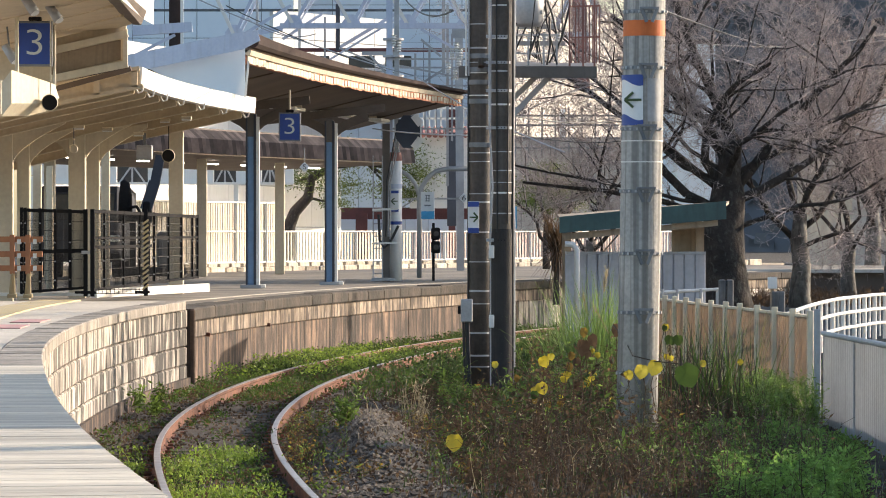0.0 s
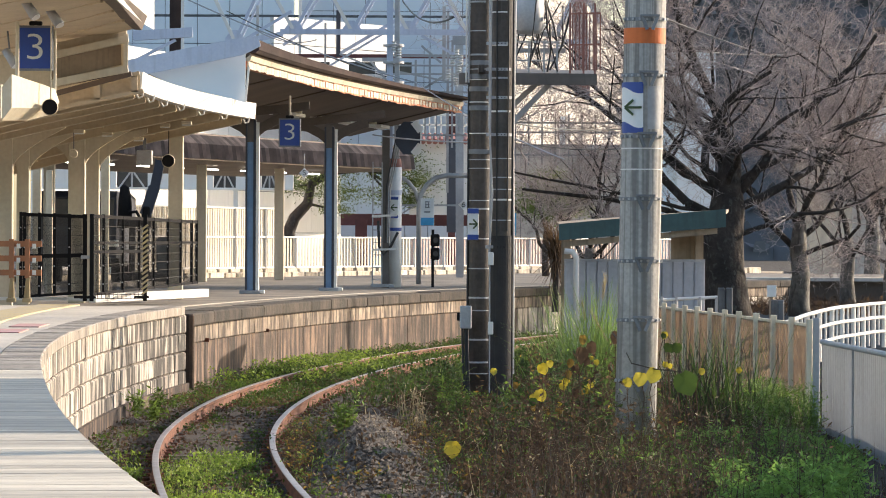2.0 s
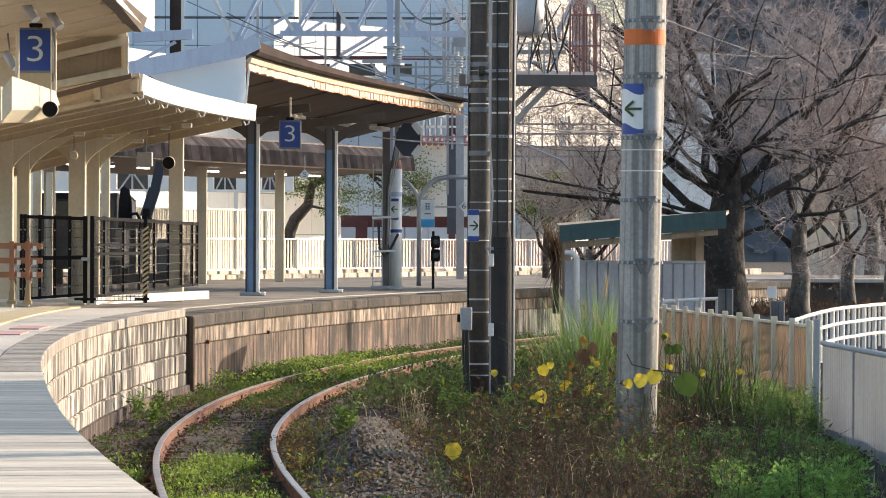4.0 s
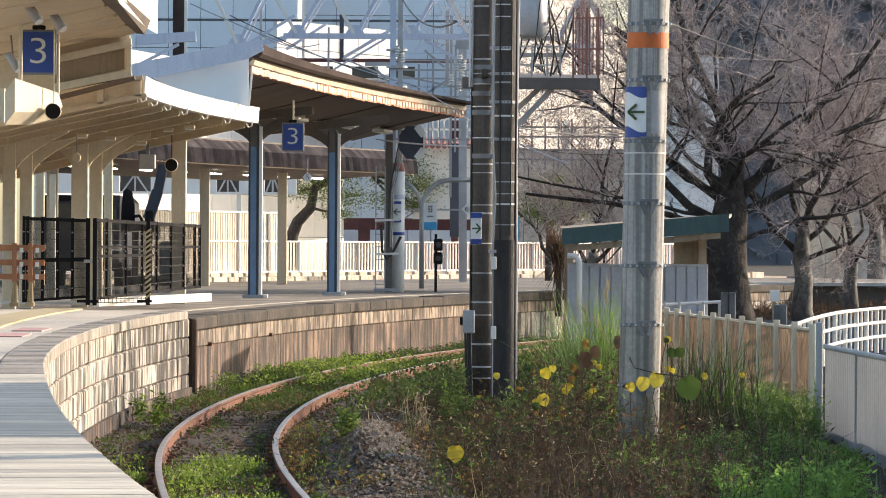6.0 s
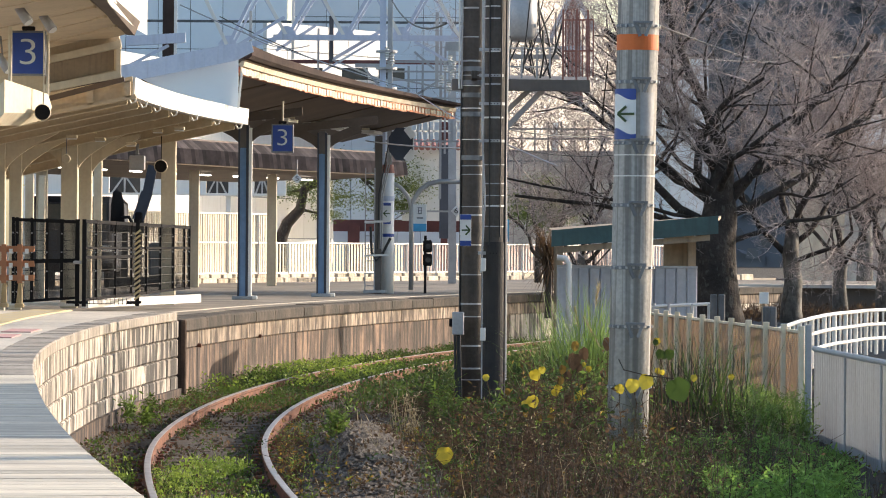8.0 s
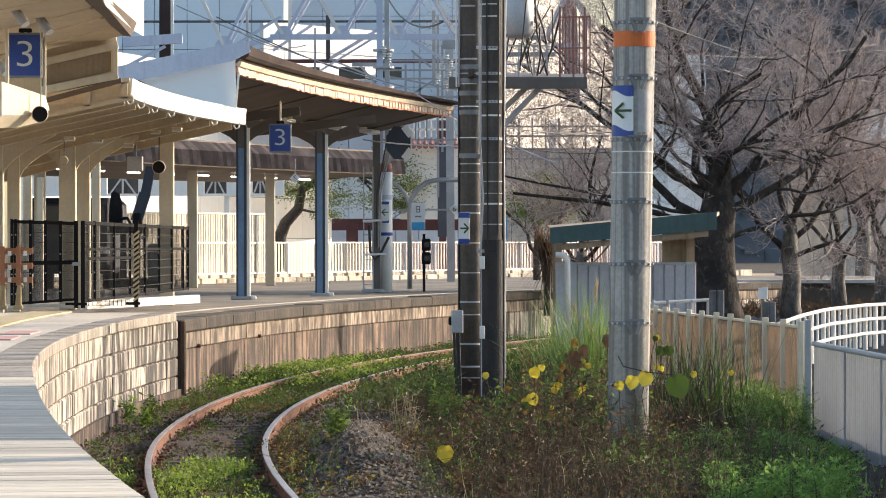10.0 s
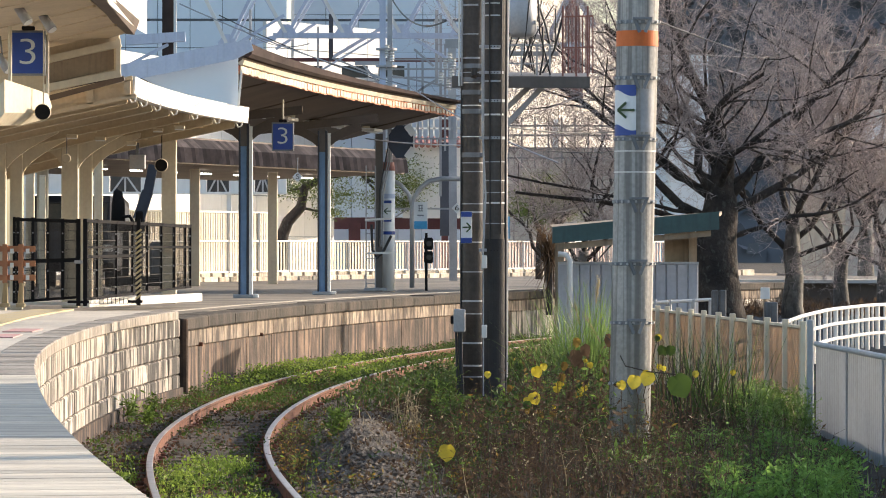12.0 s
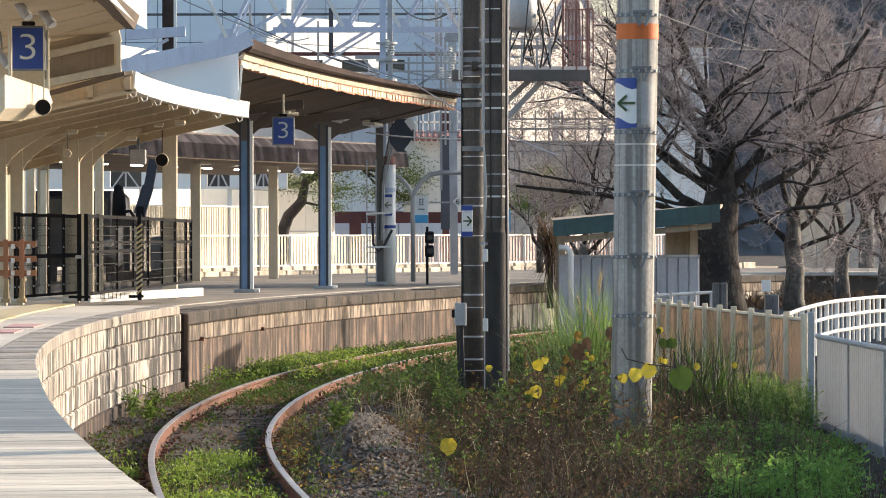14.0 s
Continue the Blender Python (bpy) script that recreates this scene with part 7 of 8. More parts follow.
s = Soup(91)
for _ in range(2600):
    y = s.r.uniform(100, 117)
    x = s.r.uniform(0.062, 0.115) * y
    z = 0.42 + max(0, s.r.gauss(0, 0.12))
    if s.r.random() < 0.4:
        s.leaf(Vector((x, y, z)), s.r.uniform(0.05, 0.12), 1.4)
    else:
        o = Vector((x, y, 0.42))
        s.rod(o, o + Vector((s.r.gauss(0, 0.25), s.r.gauss(0, 0.25), s.r.uniform(0.1, 0.4))), 0.008, 0.004)
s.done("dry_undergrowth", M_DRY, None, "reddish brown dry undergrowth and fallen leaves by the road", "undergrowth", "stuff")


# ---- stones and weeds ----
def scatter_stones():
    ballast, heap = Soup(21), Soup(23)
    r = ballast.r
    for _ in range(10000):
        if r.random() < 0.62:
            y = r.uniform(33, 58)
            if r.random() < 0.8:
                y = r.gauss(42, 4.0)
                x = -0.62 + 0.045 * (43 - y) + r.gauss(0, 0.30)
            else:
                x = arc_x(R_RIGHT, y) + r.uniform(0.1, 0.8)
        else:
            y = r.uniform(28, 75)
            x = arc_x(R_LEFT, y) + r.uniform(-0.8, 1.9)
        z = ground_z(x, y)
        s = heap if abs(x + 0.62 - 0.045 * (43 - y)) < 0.6 and 35 < y < 53 else ballast
        q = r.uniform(0.014, 0.036)
        k = len(s.v)
        c = Vector((x, y, z + q * 0.4))
        for dx, dy, dz in ((1, 0, 0), (-0.4, 0.9, 0), (-0.5, -0.9, 0.1), (0, 0, 1), (0, 0, -1)):
            s.v.append(c + Vector((dx * q * r.uniform(0.6, 1.3), dy * q * r.uniform(0.6, 1.3), dz * q * r.uniform(0.5, 1.0))))
        for a, b in ((0, 1), (1, 2), (2, 0)):
            s.f += [(k + a, k + b, k + 3), (k + b, k + a, k + 4)]
    st = Soup(22)
    for _ in range(700):
        y = 42 + st.r.gauss(0, 4)
        x = -0.6 + 0.045 * (43 - y) + st.r.gauss(0, 0.3)
        st.blade(Vector((x, y, ground_z(x, y) + 0.02)), Vector((st.r.gauss(0, 1), st.r.gauss(0, 1), 0.25)), st.r.uniform(0.06, 0.2), 0.008, 0.4)
    st.done("straw_litter", M_STRAW, None, "pale dry stalk litter on the gravel heap", "litter", "stuff")
    ballast.done("ballast", M_STONE, None, "loose grey-brown ballast stones along the track", "ballast", "stuff")
    heap.done("gravel_heap", M_HEAP, None, "low heap of pale grey gravel beside the track", "gravel", "stuff")


scatter_stones()


def track_weeds():
    """Low bright weeds between the rails and at the foot of the platform wall."""
    s, dry = Soup(31), Soup(32)
    r = s.r
    for _ in range(9000):
        y = r.uniform(29, 96) if r.random() < 0.7 else r.uniform(56, 92)
        xl, xr, xe = arc_x(R_LEFT, y), arc_x(R_RIGHT, y), arc_x(R_EDGE, y)
        zone = r.random()
        if zone < 0.42:
            x = r.uniform(xe + 0.05, xl - 0.08)
            dens = 0.30 + 0.45 * smooth_step(54, 66, y)
            tall = 0.07 + 0.11 * smooth_step(56, 66, y)
            if 44 < y < 57:
                dens = 0.2
        elif zone < 0.80:
            x = r.uniform(xl + 0.10, xr - 0.10)
            dens = 1.1 if (y < 41 or y > 56) else 0.22
            tall = 0.08 + 0.035 * smooth_step(54, 66, y)
            if abs(y - 46) < 7 and abs(x - (xl + xr) / 2) < 0.3:
                dens = 0.05
        else:
            x = xr + abs(r.gauss(0.1, 0.8))
            dens, tall = (0.22 if y < 47 else 0.12), 0.12
            if abs(y - 43) < 7 and abs(x + 0.6) < 0.4:
                dens = 0.05
        patch = noise.noise((x * 1.3, y * 0.45, 7)) + 0.5
        if r.random() > dens * (0.3 + patch * 1.2):
            continue
        z = ground_z(x, y)
        tall *= r.uniform(0.5, 1.4)
        d = dry if r.random() < (0.30 if y < 60 else 0.12) else s
        if r.random() < 0.75:
            for k in range(18):
                d.leaf(Vector((x + r.gauss(0, 0.06), y + r.gauss(0, 0.10), z + r.uniform(0.1, 1.0) * tall)), r.uniform(0.014, 0.032), 1.5)
        else:
            for k in range(9):
                d.blade(Vector((x + r.gauss(0, 0.03), y + r.gauss(0, 0.05), z)), Vector((r.gauss(0, 0.4), r.gauss(0, 0.4), 1)), tall * r.uniform(0.7, 1.3), 0.012, 0.5)
    for _ in range(6000):
        y = r.uniform(28, 62)
        x = r.uniform(arc_x(R_EDGE, y) + 0.05, arc_x(R_RIGHT, y) + 1.6)
        dry.leaf(Vector((x, y, ground_z(x, y) + r.uniform(0.005, 0.03))), r.uniform(0.012, 0.035), 1.8)
    bright = Soup(33)
    # Sunlit patch beyond the shaded wall foot, put in as lighter-coloured clumps.
    for _ in range(420):
        y = r.uniform(63, 76)
        x = r.uniform(arc_x(R_EDGE, y) + 0.05, arc_x(R_LEFT, y) - 0.1) if r.random() < 0.7 else r.uniform(arc_x(R_LEFT, y) + 0.1, arc_x(R_RIGHT, y) - 0.1)
        if noise.noise((x * 1.2, y * 0.4, 4)) < -0.05:
            continue
        z = ground_z(x, y)
        for k in range(16):
            bright.leaf(Vector((x + r.gauss(0, 0.08), y + r.gauss(0, 0.12), z + r.uniform(0.02, 0.26))), r.uniform(0.02, 0.04), 1.8)
    for _ in range(1150):
        y = r.uniform(29, 42)
        left = r.random() < 0.45
        x = r.uniform(arc_x(R_EDGE, y) + 0.05, arc_x(R_LEFT, y) - 0.1) if left else r.uniform(arc_x(R_LEFT, y) + 0.1, arc_x(R_RIGHT, y) - 0.1)
        if noise.noise((x * 1.6, y * 0.5, 11)) < (-0.04 if left else 0.17) + r.gauss(0, 0.14):
            continue
        z = ground_z(x, y)
        for k in range(16):
            bright.leaf(Vector((x + r.gauss(0, 0.05), y + r.gauss(0, 0.09), z + r.uniform(0.01, 0.13))), r.uniform(0.012, 0.028), 1.7)
        for k in range(2):
            bright.blade(Vector((x, y, z)), Vector((r.gauss(0, 0.3), r.gauss(0, 0.3), 1)), r.uniform(0.1, 0.22), 0.007, 0.4)
    bright.done("bright_track_weeds", M_BRIGHTWEED, None, "bright yellow-green weeds between the near rails", "weeds", "stuff")
    s.done("track_weeds", M_TRACKWEED, None, "low bright green weeds between the rails and along the wall", "weeds", "stuff")
    dry.done("dry_track_grass", M_DRY, None, "short dry brown grass in the ballast", "grass", "stuff")


track_weeds()


def bank_weeds():
    """The overgrown bank between the track and the lineside fence."""
    dry, dark, green, straw, stem, fern, ochre, feather = Soup(51), Soup(52), Soup(53), Soup(54), Soup(55), Soup(56), Soup(57), Soup(58)
    r = dry.r

    def edge(y):
        return max(0.25 - 0.02 * (y - 36), arc_x(R_RIGHT, y) + 1.5) if y < 60 else arc_x(R_RIGHT, y) + 1.0

    def stalk(x, y, h, soup, leafsoup, leaves, size):
        z = ground_z(x, y)
        # worn low patch at the foot of the dark poles
        if 0.15 < x < 1.0 and 44.5 < y < 54:
            h *= 0.38
        p = Vector((x, y, z))
        d = Vector((r.gauss(0, 0.16), r.gauss(0, 0.16), 1)).normalized()
        n = 4
        pts = [p]
        for i in range(n):
            q = pts[-1] + d * h / n
            soup.rod(pts[-1], q, 0.0045 * (1 - i * 0.18), 0.0045 * (1 - (i + 1) * 0.18), 3)
            pts.append(q)
            d = (d + Vector((r.gauss(0, 0.12), r.gauss(0, 0.12), 0))).normalized()
        for k in range(leaves):
            t = r.uniform(0.15, 1.0) * n
            i = min(n - 1, int(t))
            o = pts[i].lerp(pts[i + 1], t - i)
            if r.random() < 0.5:
                e = o + Vector((r.gauss(0, 0.1), r.gauss(0, 0.1), r.uniform(0.0, 0.12))) * (0.6 + h * 0.5)
                soup.rod(o, e, 0.0025, 0.0015, 3)
                o = e
            leafsoup.leaf(o, size * r.uniform(0.45, 1.15), r.uniform(1.8, 3.8))

    def room(x, y):
        """How tall the growth stands: low before the poles, higher towards the fences."""
        h = 0.30 + 0.10 * smooth_step(1.9, 2.7, x) * (1 - smooth_step(41, 47, y))
        h *= 0.25 + 0.75 * smooth_step(0.1, 1.2, fence_x(y) - x)
        return h * (0.8 + 0.5 * noise.noise((x * 1.1, y * 0.35, 2)))

    # brown stalks everywhere on the bank
    for _ in range(2600):
        y = r.uniform(30, 56)
        x = r.uniform(edge(y) - 0.1, fence_x(y) - 0.1)
        if (x > 2.2 and y < 44 and r.random() < 0.6) or (x > 3.4 and y < 46):
            continue
        if noise.noise((x * 2.3, y * 0.55, 9)) < -0.08 and r.random() < 0.8:
            continue
        h = room(x, y) * r.uniform(0.5, 1.35)
        if r.random() < 0.05:
            h *= 1.7
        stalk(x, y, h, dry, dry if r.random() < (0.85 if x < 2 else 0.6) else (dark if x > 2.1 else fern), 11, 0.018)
    # dark green bushes nearer the fences
    for _ in range(520):
        y = r.uniform(31, 43)
        x = r.uniform(1.7, min(fence_x(y) - 0.1, 0.096 * y))
        if x < 2.2 + 0.3 * noise.noise((y * 0.4, 3, 1)) and r.random() < 0.8:
            continue
        if noise.noise((x * 0.8, y * 0.3, 5)) < -0.1 and r.random() < 0.8:
            continue
        stalk(x, y, room(x, y) * r.uniform(0.5, 1.15), dark, dark if r.random() < 0.93 else green, 52, 0.022)
    for _ in range(150):
        y = r.uniform(42, 58)
        x = r.uniform(edge(y), edge(y) + 1.6)
        stalk(x, y, r.uniform(0.2, 0.5) * (1.5 if r.random() < 0.15 else 1), fern, green if r.random() < 0.15 else fern, 34, 0.024)
    # feathery tall greens by the tan fence
    for _ in range(45):
        y = r.uniform(44, 51)
        x = r.uniform(3.1, fence_x(y) - 0.1)
        stalk(x, y, r.uniform(0.22, 0.48), green, dark if r.random() < 0.5 else green, 50, 0.014)
    # grass blades and low cover
    for _ in range(8000):
        y = r.uniform(30, 60)
        x = r.uniform(edge(y) - 0.6, fence_x(y) - 0.05)
        if x > 3.5 and y < 46 and r.random() < 0.8:
            continue
        z = ground_z(x, y)
        q = r.random()
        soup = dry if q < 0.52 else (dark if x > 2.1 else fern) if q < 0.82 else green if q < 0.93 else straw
        fade = smooth_step(-0.7, 0.4, x - edge(y))
        soup.blade(Vector((x, y, z)), Vector((r.gauss(0, 0.3), r.gauss(0, 0.3), 1)), r.uniform(0.1, 0.42) * (0.35 + room(x, y)) * (0.4 + 0.6 * fade), 0.009, r.uniform(0.1, 0.8))
        if q < 0.5:
            for k in range(3):
                (dark if q < 0.2 and x > 2.0 else dry).leaf(Vector((x + r.gauss(0, 0.06), y + r.gauss(0, 0.08), z + r.uniform(0.02, 0.16) * (0.4 + fade))), r.uniform(0.015, 0.035), 1.6)
    # single bare stalks with seed heads
    for _ in range(260):
        y = r.uniform(31, 54)
        x = r.uniform(edge(y), min(fence_x(y) - 0.15, 3.4))
        stalk(x, y, r.uniform(0.35, 0.7) * (0.4 + 0.6 * smooth_step(0.2, 1.4, fence_x(y) - x)), dry, straw if r.random() < 0.3 else dry, 7, 0.014)
    # tall thin open growth round the poles
    for _ in range(360):
        y = r.uniform(38, 52)
        x = r.uniform(0.35, 2.1)
        q = r.random()
        lf = dry if q < 0.55 else green if q < 0.72 else fern
        stalk(x, y, r.uniform(0.35, 0.95) * (1.0 if x > 0.8 else 0.7), dry if q < 0.7 else fern, lf, 13, r.uniform(0.02, 0.036))
    for _ in range(26):
        y = r.uniform(45, 50)
        x = r.uniform(3.3, fence_x(y) - 0.12)
        stalk(x, y, r.uniform(0.3, 0.62), green, green, 60, 0.013)
    # upright feathery plants with fine needle leaves, before the end of the tan fence
    for _ in range(46):
        y = r.uniform(44, 48.5)
        x = r.uniform(0.0715 * y, 0.0872 * y)
        h = r.uniform(0.30, 0.66)
        o = Vector((x, y, ground_z(x, y)))
        top = o + Vector((r.gauss(0, 0.05), r.gauss(0, 0.05), h))
        feather.rod(o, top, 0.004, 0.002)
        for k in range(80):
            f = r.uniform(0.2, 1.0)
            feather.blade(o.lerp(top, f), Vector((r.gauss(0, 1), r.gauss(0, 1), r.uniform(0.3, 1.4))), r.uniform(0.05, 0.11) * (1.15 - 0.5 * f), 0.006, 0.3, 2)
    # yellowing weeds among the brown ones
    for _ in range(60):
        y = r.uniform(36, 49)
        x = r.uniform(0.2, 2.3)
        stalk(x, y, r.uniform(0.3, 0.85), dry, ochre, 6, r.uniform(0.014, 0.026))
    # thin upright stems standing close together, thickest round the concrete pole
    for _ in range(1000):
        y = r.uniform(34, 46)
        x = min(max(r.gauss(1.5, 0.75), edge(y)), 3.0)
        q = r.random()
        stalk(x, y, r.uniform(0.22, 0.52) * (1.0 if x > 0.6 else 0.8), dry if q < 0.7 else fern if q < 0.9 else straw, dry if q < 0.6 else fern if q < 0.85 else green, 5, 0.016)
    # tall leafy herbs between the dark poles and the concrete pole
    for _ in range(64):
        y = r.uniform(44, 50)
        x = r.uniform(1.02, 1.75)
        q = r.random()
        stalk(x, y, r.uniform(0.4, 0.9), stem if q < 0.4 else dry, green if q < 0.45 else ochre if q < 0.62 else fern, 16, r.uniform(0.022, 0.036))
    # light feathery greens before the bend of the fence
    for _ in range(80):
        y = r.uniform(43, 49.5)
        x = r.uniform(0.070 * y, min(0.0865 * y, fence_x(y) - 0.1))
        stalk(x, y, r.uniform(0.25, 0.56), green, dark if r.random() < 0.6 else green, 46, 0.015)
        for k in range(4):
            straw.blade(Vector((x, y, ground_z(x, y))), Vector((r.gauss(0, 0.3), r.gauss(0, 0.3), 1)), r.uniform(0.2, 0.5), 0.008, r.uniform(0.1, 0.6))
    # yellow-green weeds on both sides of the gravel heap
    for _ in range(190):
        y = r.uniform(36, 48)
        x = arc_x(R_RIGHT, y) + 0.12 + abs(r.gauss(0, 0.28)) if r.random() < 0.55 else r.gauss(0.02, 0.16) + 0.03 * (43 - y)
        stalk(x, y, r.uniform(0.08, 0.3), dry if r.random() < 0.5 else green, ochre if r.random() < 0.35 else dry if r.random() < 0.5 else green, 14, 0.018)
    # dry pinkish plume grass before the dark poles
    for _ in range(26):
        x, y = -0.30 + r.gauss(0, 0.06), 48 + r.gauss(0, 0.2)
        stalk(x, y, r.uniform(0.35, 0.55), straw, straw, 3, 0.02)
    # bare dark stems
    for _ in range(800):
        y = r.uniform(31, 50)
        x = r.uniform(edge(y) + 0.1, min(fence_x(y) - 0.3, 3.4))
        stalk(x, y, r.uniform(0.25, 0.62) * (0.4 + 0.6 * smooth_step(0.2, 1.4, fence_x(y) - x)), stem, dry, 2, 0.016)
    # upright bright herbs, some in the ballast
    for x, y, h in ((-1.0, 44.0, 0.36), (-0.98, 44.2, 0.28), (0.07, 50.0, 0.62), (0.10, 50.3, 0.5), (0.2, 49.5, 0.4), (1.2, 47.0, 0.5), (1.15, 45.5, 0.55), (1.3, 43.0, 0.45), (1.55, 37.0, 0.34), (1.62, 37.2, 0.30),
                    (-3.62, 52.0, 0.3), (-3.5, 53.0, 0.36), (-3.4, 51.0, 0.22), (2.0, 36.5, 0.3), (2.5, 36.2, 0.32), (3.2, 37.5, 0.3), (0.35, 52.5, 0.6), (0.9, 51.5, 0.7)):
        for k in range(4):
            stalk(x + r.gauss(0, 0.03), y + r.gauss(0, 0.05), h * r.uniform(0.7, 1.0), green, green, 34, 0.03)
    # along the far side of the bank, out to the shed
    for _ in range(2600):
        y = r.uniform(56, 92)
        x = r.uniform(arc_x(R_RIGHT, y) + 0.3, arc_x(R_RIGHT, y) + 2.6)
        z = ground_z(x, y)
        (green if r.random() < (0.5 if y > 66 else 0.2) else fern if r.random() < 0.5 else dry).blade(Vector((x, y, z)), Vector((r.gauss(0, 0.4), r.gauss(0, 0.4), 1)), r.uniform(0.15, 0.45), 0.016, 0.6)
        if r.random() < 0.4:
            for k in range(6):
                fern.leaf(Vector((x + r.gauss(0, 0.08), y + r.gauss(0, 0.1), z + r.uniform(0.05, 0.3))), 0.04)
    dry.done("dry_weeds", M_DRY, None, "brown dry weed stalks on the bank", "weeds", "stuff")
    dark.done("green_bushes", M_WEED, None, "dark green leafy weeds on the bank", "weeds", "stuff")
    green.done("bright_weeds", M_GRASS, None, "bright green grass and weeds on the bank", "grass", "stuff")
    fern.done("shaded_weeds", M_FERN, None, "dull green weeds round the poles, shade put into the colour", "weeds", "stuff")
    feather.done("feathery_weeds", M_FEATHER, None, "fine feathery green weeds before the tan fence", "weeds", "stuff")
    ochre.done("yellowing_weeds", M_OCHRE, None, "yellowing ochre weed leaves on the bank", "weeds", "stuff")
    stem.done("bare_stems", M_SLEEPER, None, "thin dark bare weed stems on the bank", "weeds", "stuff")
    straw.done("straw_grass", M_STRAW, None, "pale straw blades in the weeds", "grass", "stuff")


bank_weeds()


REEDS = []


def tall_grass():
    """Clump of tall reed grass with pale plumes between the poles."""
    x, y = 1.752, 50.0
    t = thing("reed_grass", (x, y, 0.1), "tall bright green reed grass clump with pale plumes", "grass")
    s, p = Soup(61), Soup(62)
    r = s.r
    for _ in range(640):
        o = Vector((x + r.gauss(0, 0.19), y + r.gauss(0, 0.25), 0.1))
        s.blade(o, Vector((r.gauss(0, 0.2), r.gauss(0, 0.2), 1)), r.uniform(0.8, 1.75), 0.019, r.uniform(0.2, 1.2), 5)
    for o, w, ln in ((Vector((1.899, 49.400, 1.031)), Vector((-0.55, 0, 1)), 0.34), (Vector((1.841, 49.600, 1.493)), Vector((0.15, 0, 1)), 0.22), (Vector((1.667, 49.800, 1.230)), Vector((-0.2, 0, 1)), 0.2)):
        s.rod(Vector((x, y, 0.15)), o, 0.005, 0.004)
        w.normalize()
        for k in range(46):
            p.blade(o + w * ln * r.random(), w + Vector((r.gauss(-0.12, 0.16), r.gauss(0, 0.16), 0)), r.uniform(0.08, 0.16), 0.007, 0.5)
    s.done("blades", M_REED, t, "green blades", kind="stuff")
    p.done("plumes", M_STRAW, t, "pale plumes", kind="stuff")
    REEDS.append(t)
    # dark reeds by the tan fence
    x, y = 2.772, 46.0
    t = thing("dry_reeds", (x, y, 0.1), "clump of dark stalks and olive blades beside the fence", "grass")
    s = Soup(63)
    olive = Soup(64)
    for _ in range(430):
        o = Vector((x + s.r.gauss(0.05, 0.25), y + s.r.gauss(0, 0.4), 0.1))
        (olive if s.r.random() < 0.6 else s).blade(o, Vector((s.r.gauss(-0.05, 0.22), s.r.gauss(0, 0.2), 1)), s.r.uniform(0.45, 1.4), 0.016, s.r.uniform(0.0, 0.7), 5)
    s.done("stalk_clump", M_SLEEPER, t, "dark dry stalks", kind="stuff")
    olive.done("blade_clump", M_FERN, t, "olive green blades", kind="stuff")


tall_grass()


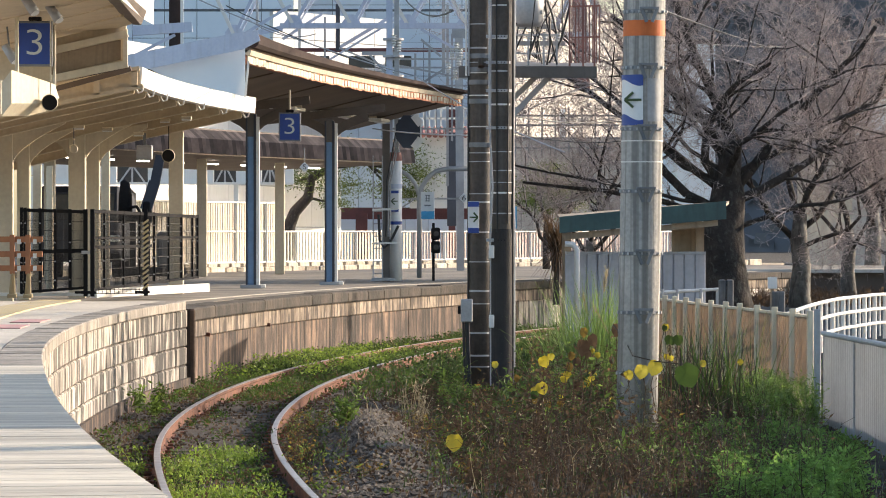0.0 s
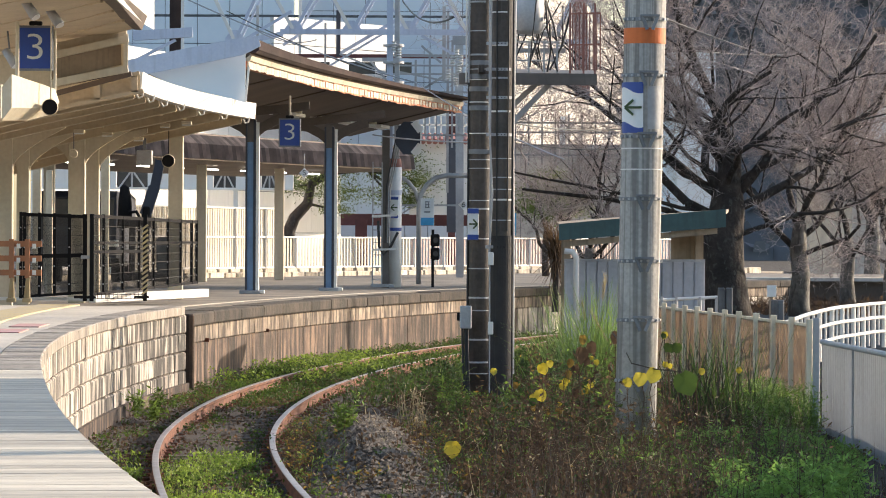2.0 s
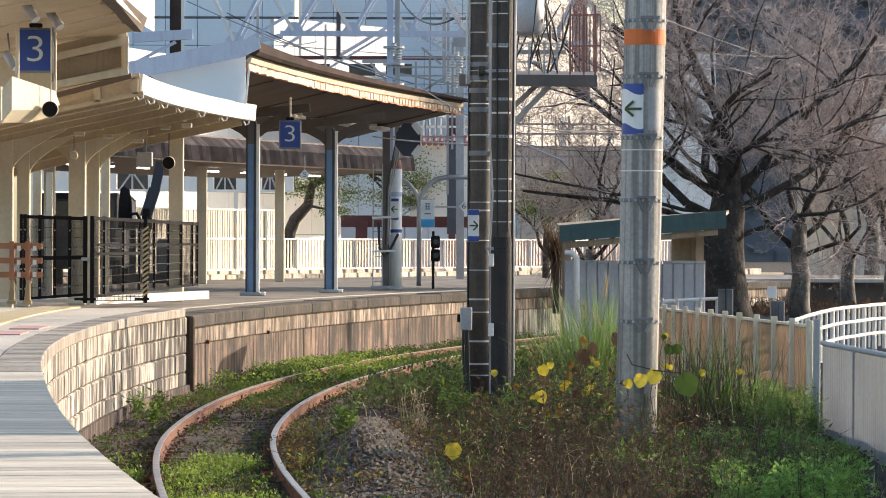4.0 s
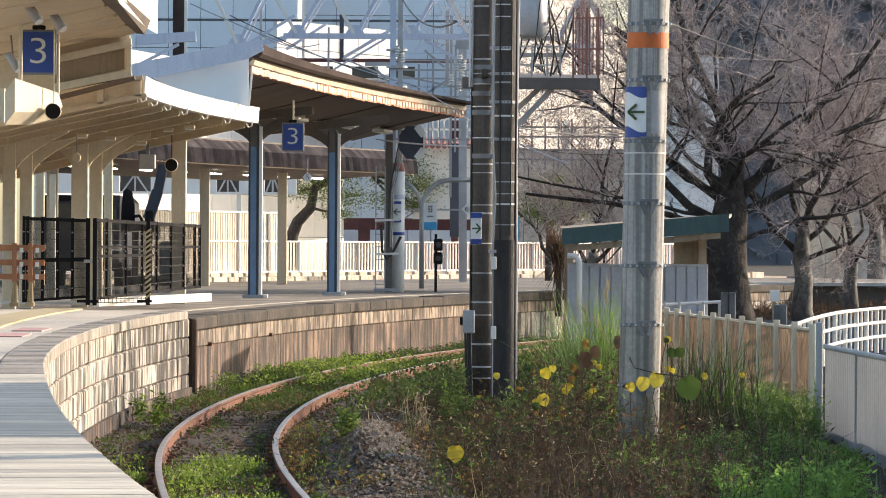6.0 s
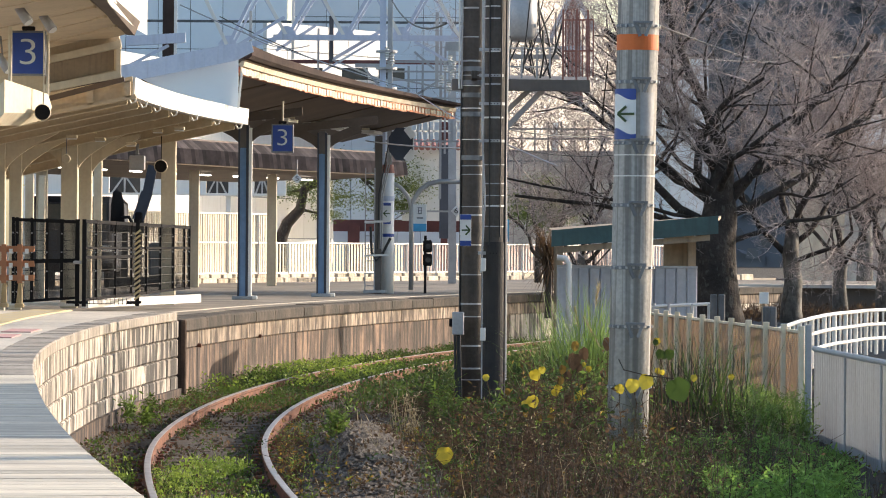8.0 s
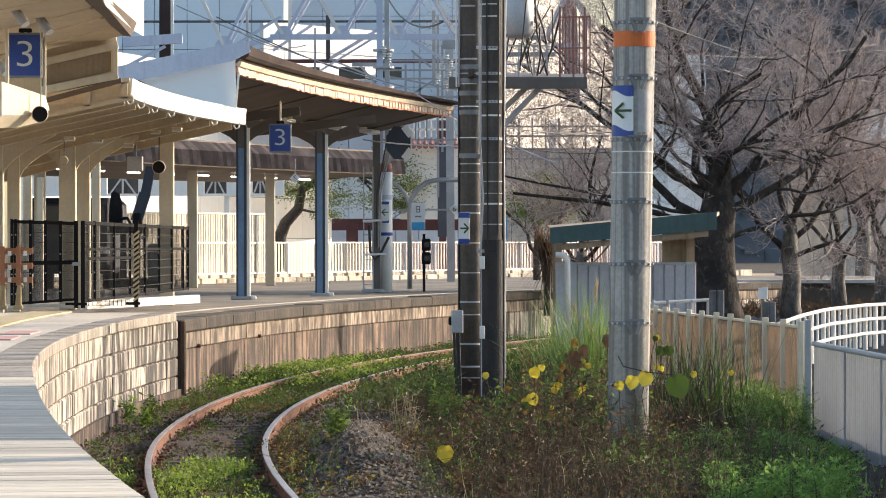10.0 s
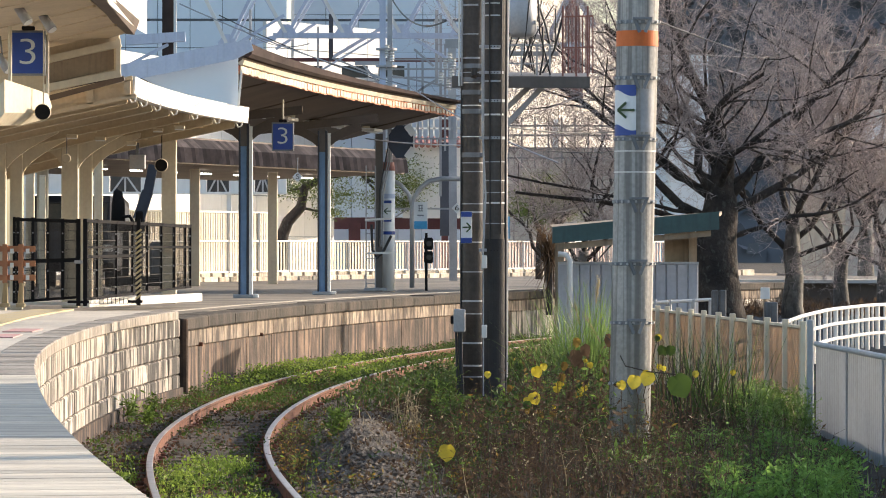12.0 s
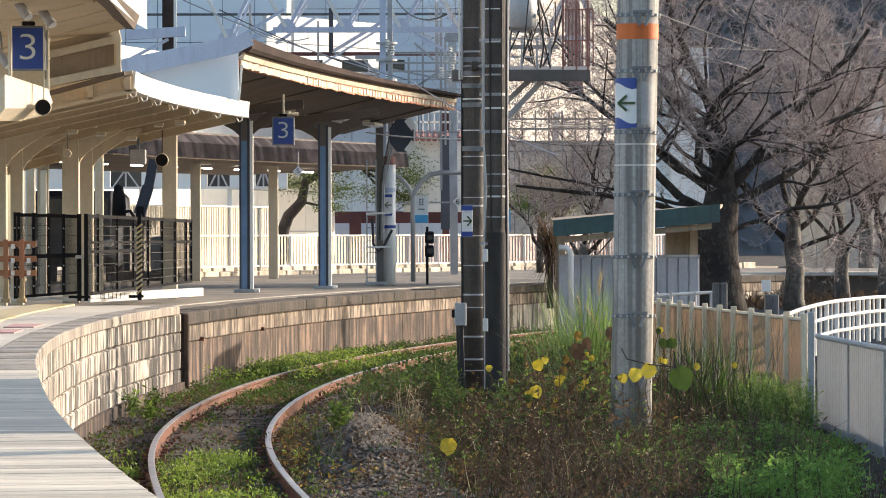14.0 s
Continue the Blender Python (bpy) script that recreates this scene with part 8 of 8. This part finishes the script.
def yellow_vine():
    """Large yellowing leaves on a vine that climbs through the weeds."""
    t = thing("yellow_leaved_vine", (1.782, 39.4, 0.15), "climbing vine with large yellow autumn leaves", "vine")
    spots = (((1.813, 39.400, 0.943), 0.13, 0), ((1.937, 39.400, 0.979), 0.14, 1), ((1.689, 39.400, 0.907), 0.09, 0), ((2.203, 39.200, 0.924), 0.22, 2), ((0.954, 41.000, 0.983), 0.11, 0), ((0.933, 41.000, 0.732), 0.12, 0),
             ((0.099, 38.000, 0.367), 0.15, 0), ((1.362, 42.000, 1.096), 0.13, 3), ((1.449, 42.000, 1.162), 0.10, 3), ((2.230, 41.000, 1.187), 0.10, 2), ((1.651, 41.000, 1.284), 0.10, 3), ((1.758, 41.000, 1.198), 0.07, 0),
             ((2.112, 41.000, 1.305), 0.07, 0), ((1.024, 41.000, 1.026), 0.07, 0), ((1.405, 42.000, 0.778), 0.08, 0), ((2.149, 41.000, 1.187), 0.09, 2), ((1.296, 42.000, 0.943), 0.08, 3), ((2.888, 42.000, 0.943), 0.06, 0), ((0.863, 41.000, 0.705), 0.07, 0))
    mats = (M_YELLOW, M_YELLOW, M_TRACKWEED, M_DRY, M_OCHRE)
    r = random.Random(4)
    spots += tuple(((r.gauss(1.36, 0.2), 42 + r.uniform(-0.6, 0.6), r.uniform(0.62, 1.28)), r.uniform(0.04, 0.085), r.choice((0, 0, 3, 4, 4))) for _ in range(15))
    spots += tuple(((r.gauss(0.90, 0.16), 41 + r.uniform(-0.4, 0.4), r.uniform(0.55, 1.0)), r.uniform(0.04, 0.08), r.choice((0, 4, 4, 2))) for _ in range(7))
    spots += tuple(((r.gauss(2.2, 0.08), 41 + r.uniform(-0.4, 0.4), r.uniform(0.95, 1.3)), r.uniform(0.05, 0.09), r.choice((0, 0, 2))) for _ in range(5))
    for c, w, m in spots:
        c = Vector(c)
        bm = B()
        n = 12
        tilt = r.uniform(-0.5, 0.5)
        rim = []
        for k in range(n):
            a = 2 * math.pi * k / n
            rad = w * 0.5 * (1.0 - 0.16 * math.sin(a) + 0.04 * math.cos(a * 5)) * (1.2 if abs(a - math.pi * 1.5) < 0.3 else 0.8 if abs(a - math.pi * 0.5) < 0.2 else 1)
            rim.append(bm.verts.new(c + Vector((math.cos(a + tilt) * rad, r.uniform(-0.02, 0.02) + 0.25 * rad * math.sin(a), math.sin(a + tilt) * rad * (1.25 if m in (3, 4) else 1.0)))))
        mid = bm.verts.new(c + Vector((0, 0.008, 0)))
        for k in range(n):
            bm.faces.new((mid, rim[k], rim[(k + 1) % n]))
        part("leaf", bm, mats[m], t, "" if m == 0 else "greenish leaf" if m == 2 else "", smooth=True)
        bm = B()
        tube(bm, [c + Vector((0, 0.01, 0)), c + Vector((r.uniform(-0.08, 0.08), 0.1, -0.18)), Vector((c.x + r.uniform(-0.1, 0.1), c.y + 0.2, 0.15))], 0.004, 5)
        part("stem", bm, M_DRY, t)
    bm = B()
    tube(bm, [(1.613, 41.000, 1.321), (1.699, 40.500, 1.199), (1.739, 39.600, 1.066), (1.937, 39.400, 1.021), (2.188, 39.300, 0.998)], 0.006, 5)
    part("runner", bm, M_SLEEPER, t)


yellow_vine()


def motions():
    """The reed clump leans a little to and fro in a light wind."""
    for reeds in REEDS:
        x, y, z = reeds.location
        rows = []
        for i in range(29):
            t = i * 0.5
            lean = 0.35 * math.sin(t * 1.9) + 0.2 * math.sin(t * 3.1 + 1.0)
            rows.append((t, pose(x, y, z, 0.15 * math.sin(t * 1.3), lean, 0)))
        walk(reeds, rows)


motions()
